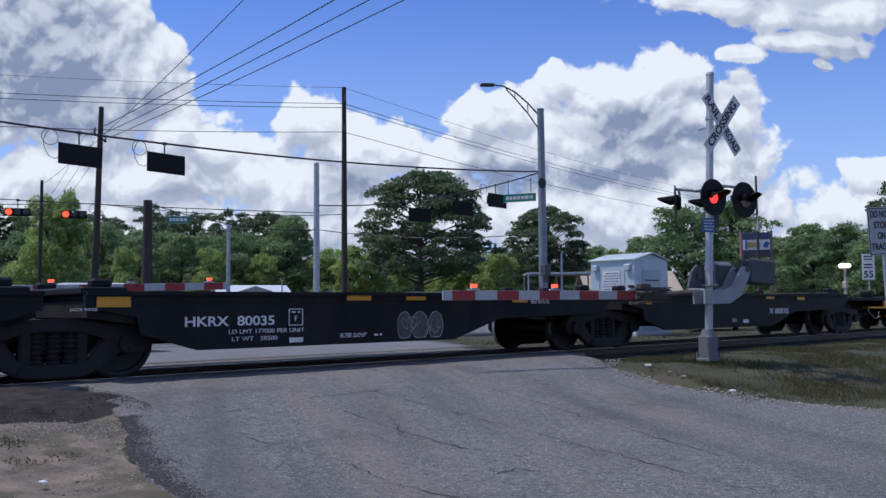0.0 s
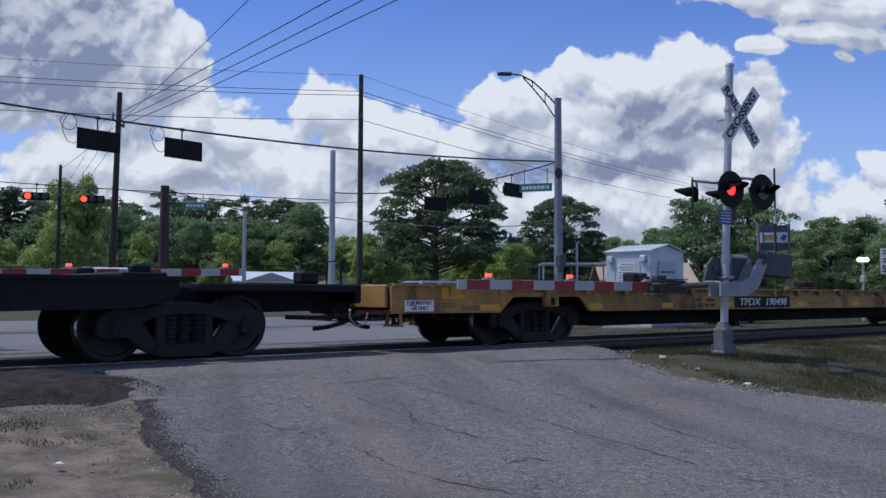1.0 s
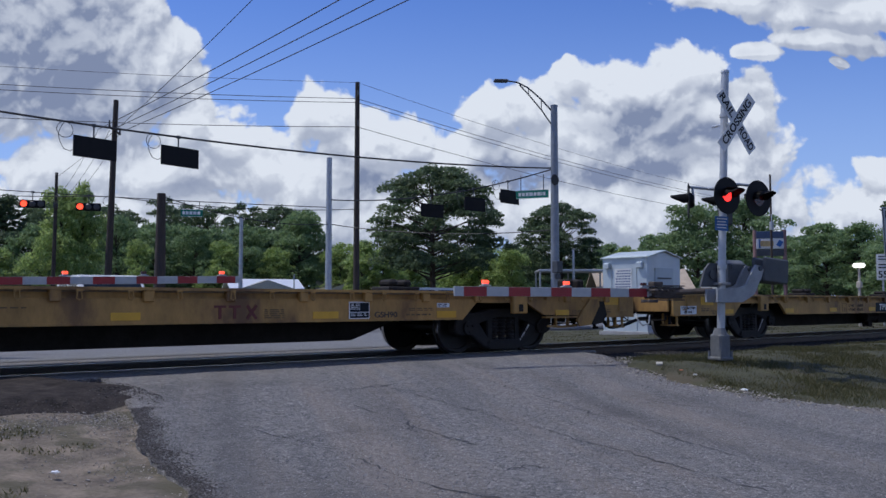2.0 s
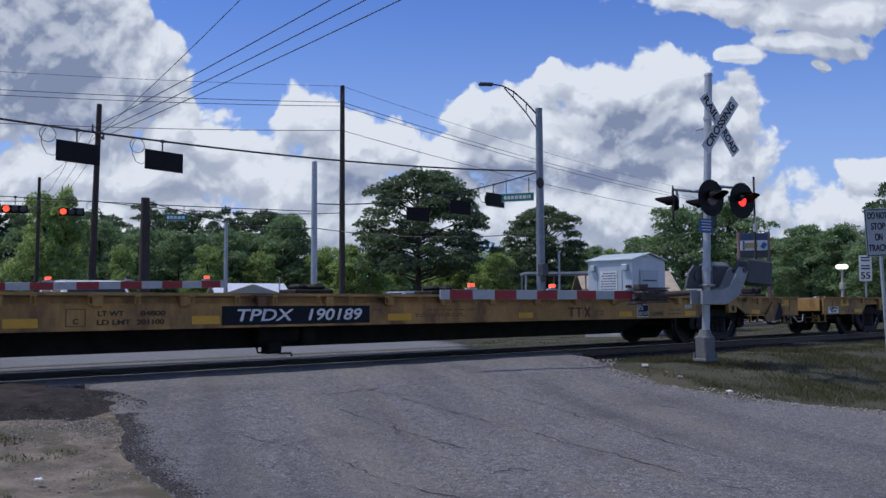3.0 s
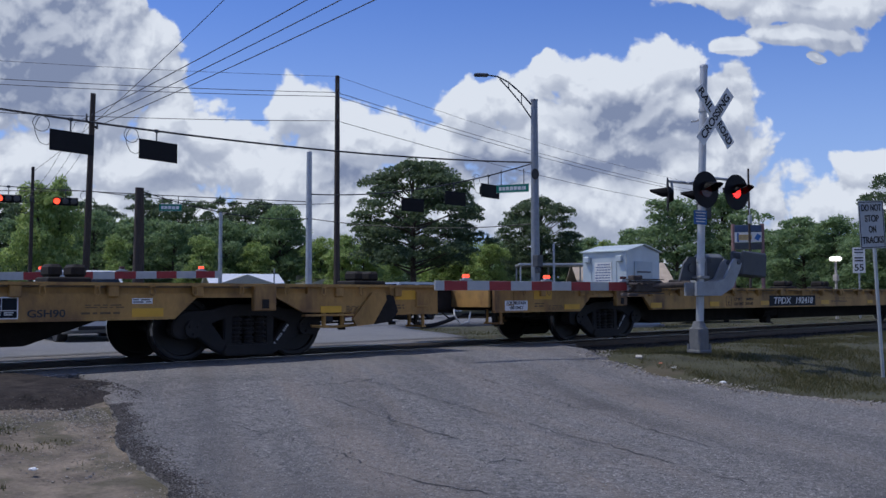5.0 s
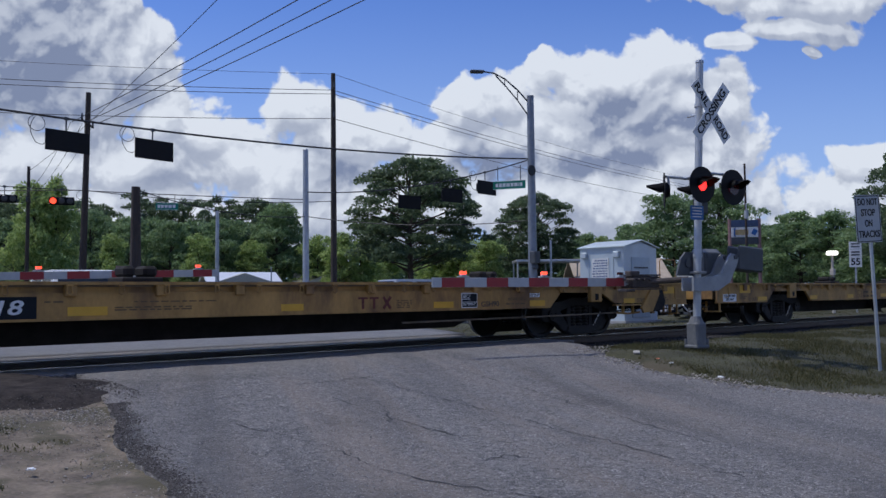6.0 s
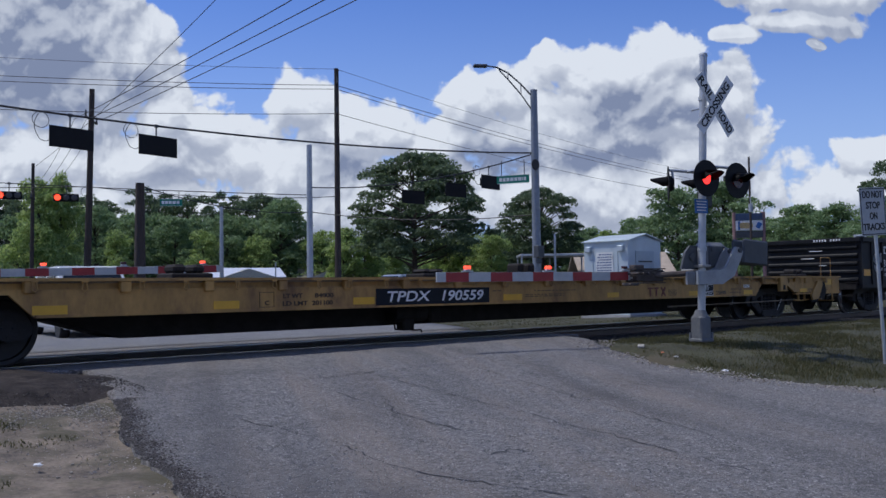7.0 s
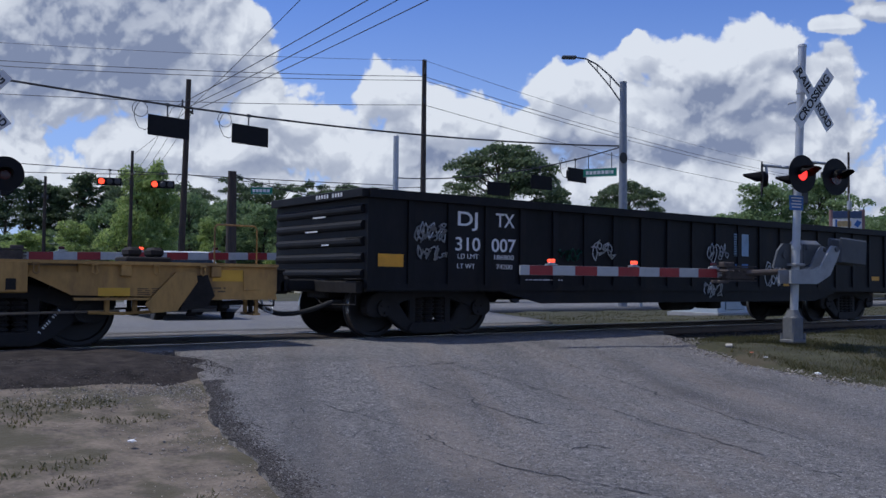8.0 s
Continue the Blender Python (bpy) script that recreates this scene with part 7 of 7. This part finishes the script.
def asphalt_mound():
    """Tarry patch heaped beside the crossing."""
    bm = bmesh.new()
    nx, ny = 90, 34
    grid = []
    for j in range(ny + 1):
        row = []
        for i in range(nx + 1):
            x, y = -6 + 10.3 * i / nx, -4.0 + 2.5 * j / ny
            end = 3.75 + 0.45 * (1 - abs(y + 2.9)) + 0.25 * noise.noise(Vector((0, y * 2.4, 2)))
            ex = smooth(end, end - 0.8, x)
            ey = smooth(-4.0 + 0.22 * noise.noise(Vector((x * 1.7, 0, 4))), -3.35, y) * smooth(-1.50, -1.62, y)
            lump = 0.03 * noise.noise(Vector((x * 1.6, y * 2, 7))) + 0.012 * noise.noise(Vector((x * 7, y * 7, 3)))
            row.append(bm.verts.new((x, y, road_z(x, y) - 0.05 + (0.115 + lump) * ex * ey)))
        grid.append(row)
    for a, b in zip(grid, grid[1:]):
        for i in range(nx):
            bm.faces.new((a[i], a[i + 1], b[i + 1], b[i])).smooth = True
    tagged(part("asphalt_patch", bm, PATCH), "dark crumbling asphalt patch heaped beside the rail", "asphalt patch", kind="structure")


def dark_crumbs():
    """Tarry crumbs thinning out from the broken road edge, and over the heaped patch."""
    rng = random.Random(41)
    pts = []
    for i in range(15000):
        y = -4.0 - 6.0 * rng.random() ** 1.3
        x = near_left(y) + abs(rng.gauss(0, 0.11 + 0.09 * noise.noise(Vector((3, y * 1.3, 2)))))
        jit = 0.012 * (noise.noise(Vector((x * 1.3, y * 1.3, 5))) + 0.5 * noise.noise(Vector((x * 4, y * 4, 9))))
        pts.append((x, y, road_z(x, y) + jit + 0.001, rng.uniform(0.004, 0.015)))
    for i in range(5000):
        x, y = 3.9 - abs(rng.gauss(0, 2.6)), rng.gauss(-3.15, 0.42)
        if -4.0 < y < -1.7:
            pts.append((x, y, road_z(x, y) + 0.055 * smooth(-4.0, -3.35, y) * smooth(4.1, 3.3, x), rng.uniform(0.004, 0.018)))
    stones("asphalt_crumbs", pts, island_mat("tarry_crumbs", (0.022, 0.019, 0.018), (0.12, 0.105, 0.095)), "dark tarry crumbs of broken asphalt", 19)


def cracks():
    """Open cracks and tar seams in the near road."""
    rng = random.Random(12)
    road = bpy.data.objects["road_near"]
    tar = mat("tar_seam", (0.028, 0.027, 0.028), 0.8, var=0.4, scale=20, bump=0.2)
    lines = [[(6.58, -3.7), (6.6, -4.91), (6.68, -6.29), (6.28, -7.81), (5.88, -9.26)], [(5.6, -4.6), (5.5, -5.6), (5.5, -6.3), (5.6, -7.3)], [(5.9, -5.0), (5.35, -5.9), (5.55, -6.6)],
             [(4.4, -4.2), (5.5, -3.9), (7.2, -3.75), (8.8, -3.85)], [(4.05, -5.2), (4.3, -6.4), (4.1, -7.6), (4.4, -9.0)], [(8.2, -3.9), (8.0, -5.2), (7.7, -6.6), (6.9, -8.4)],
             [(9.4, -3.6), (9.9, -4.1), (10.2, -4.0)], [(8.8, -5.6), (9.3, -6.0), (9.5, -6.7)], [(4.9, -7.6), (5.2, -7.5), (5.3, -7.9)], [(10.4, -2.6), (10.9, -2.45), (11.4, -2.5)]]
    for ln in lines:
        pts = []
        for (ax, ay), (bx, by) in zip(ln, ln[1:]):
            n = max(2, int(math.hypot(bx - ax, by - ay) / 0.08))
            for i in range(n):
                k = i / n
                pts.append((ax + (bx - ax) * k + rng.gauss(0, 0.018), ay + (by - ay) * k + rng.gauss(0, 0.018)))
        bm = bmesh.new()
        prev = None
        for i, (x, y) in enumerate(pts):
            j = min(i + 1, len(pts) - 1)
            d = Vector((pts[j][0] - pts[i - 1][0] if i else pts[1][0] - x, pts[j][1] - pts[i - 1][1] if i else pts[1][1] - y, 0)).normalized()
            s = Vector((-d.y, d.x, 0)) * max(0.002, rng.gauss(0.007, 0.004)) * (0.4 if noise.noise(Vector((x * 2, y * 2, 50))) < -0.1 else 1.0)
            jit = 0.012 * (noise.noise(Vector((x * 1.3, y * 1.3, 5))) + 0.5 * noise.noise(Vector((x * 4, y * 4, 9))))
            z = road_z(x, y) + jit + 0.004
            now = (bm.verts.new((x + s.x, y + s.y, z)), bm.verts.new((x - s.x, y - s.y, z)))
            if prev:
                bm.faces.new((prev[0], prev[1], now[1], now[0]))
            prev = now
        bmesh.ops.recalc_face_normals(bm, faces=bm.faces[:])
        part("crack", bm, tar, road)


def litter():
    rng = random.Random(2)
    bm = bmesh.new()
    box(bm, (0, 0, 0.02), (0.42, 0.10, 0.03), bevel=0.006)
    plank = part("plank", bm, mat("bleached_wood", (0.42, 0.39, 0.34), 0.9, var=0.3, scale=6, bump=0.4))
    plank.matrix_basis = pose(11.75, -4.15, -0.08, 0, 0, 35)
    tagged(plank, "short bleached wooden plank lying on grass", "plank")
    for x, y, sz, col in ((11.35, -5.05, 0.09, (0.7, 0.7, 0.68)), (11.45, -4.75, 0.07, (0.6, 0.2, 0.1)), (11.25, -5.9, 0.13, (0.75, 0.75, 0.74)), (2.1, -5.9, 0.08, (0.8, 0.8, 0.8)), (2.0, -7.1, 0.10, (0.72, 0.72, 0.7))):
        bm = bmesh.new()
        v = bmesh.ops.create_icosphere(bm, subdivisions=2, radius=sz * 0.5)["verts"]
        for q in v:
            q.co *= 0.7 + 0.5 * noise.noise(q.co * 40)
            q.co.z *= 0.35
        it = part("litter_scrap", bm, mat("paper_%d" % int(col[1] * 100), col, 0.8, var=0.15, scale=20, bump=0.1))
        z = ground_z(x, y) + 0.0
        it.matrix_basis = pose(x, y, z, 0, 0, rng.uniform(0, 180))
        tagged(it, "crumpled scrap of litter on the verge", "litter", group="litter scraps")


def road_grit():
    """Loose chips lying on the near road."""
    rng = np.random.default_rng(17)
    n = 42000
    y = -3.2 - 7.3 * rng.random(n) ** 0.8
    x = 2.6 + 9.4 * rng.random(n)
    pts = []
    for a, b, sz in zip(x.tolist(), y.tolist(), rng.uniform(0.004, 0.013, n).tolist()):
        if near_left(b) + 0.05 < a < near_right(b) - 0.05:
            jit = 0.012 * (noise.noise(Vector((a * 1.3, b * 1.3, 5))) + 0.5 * noise.noise(Vector((a * 4, b * 4, 9))))
            pts.append((a, b, road_z(a, b) + jit + 0.002, sz))
    stones("road_grit", pts, island_mat("grit_chips", (0.11, 0.11, 0.11), (0.36, 0.35, 0.34)), "fine loose chips scattered on the asphalt", 18)


road_grit()
asphalt_mound()
dark_crumbs()
cracks()
litter()
gravel()
verge_grass()


def motions():
    shutter_motion()
    for car, x in MOVERS:
        walk(car, [(k * 0.5, pose(x - gone(k * 0.5), 0, 0)) for k in range(17)])
    turns = [k / 30 for k in range(241)]
    for w, dx in SPINNERS:
        walk(w, [(t, pose(dx, 0, WHEEL_R, 0, -math.degrees(gone(t) / WHEEL_R), 0)) for t in turns])


motions()
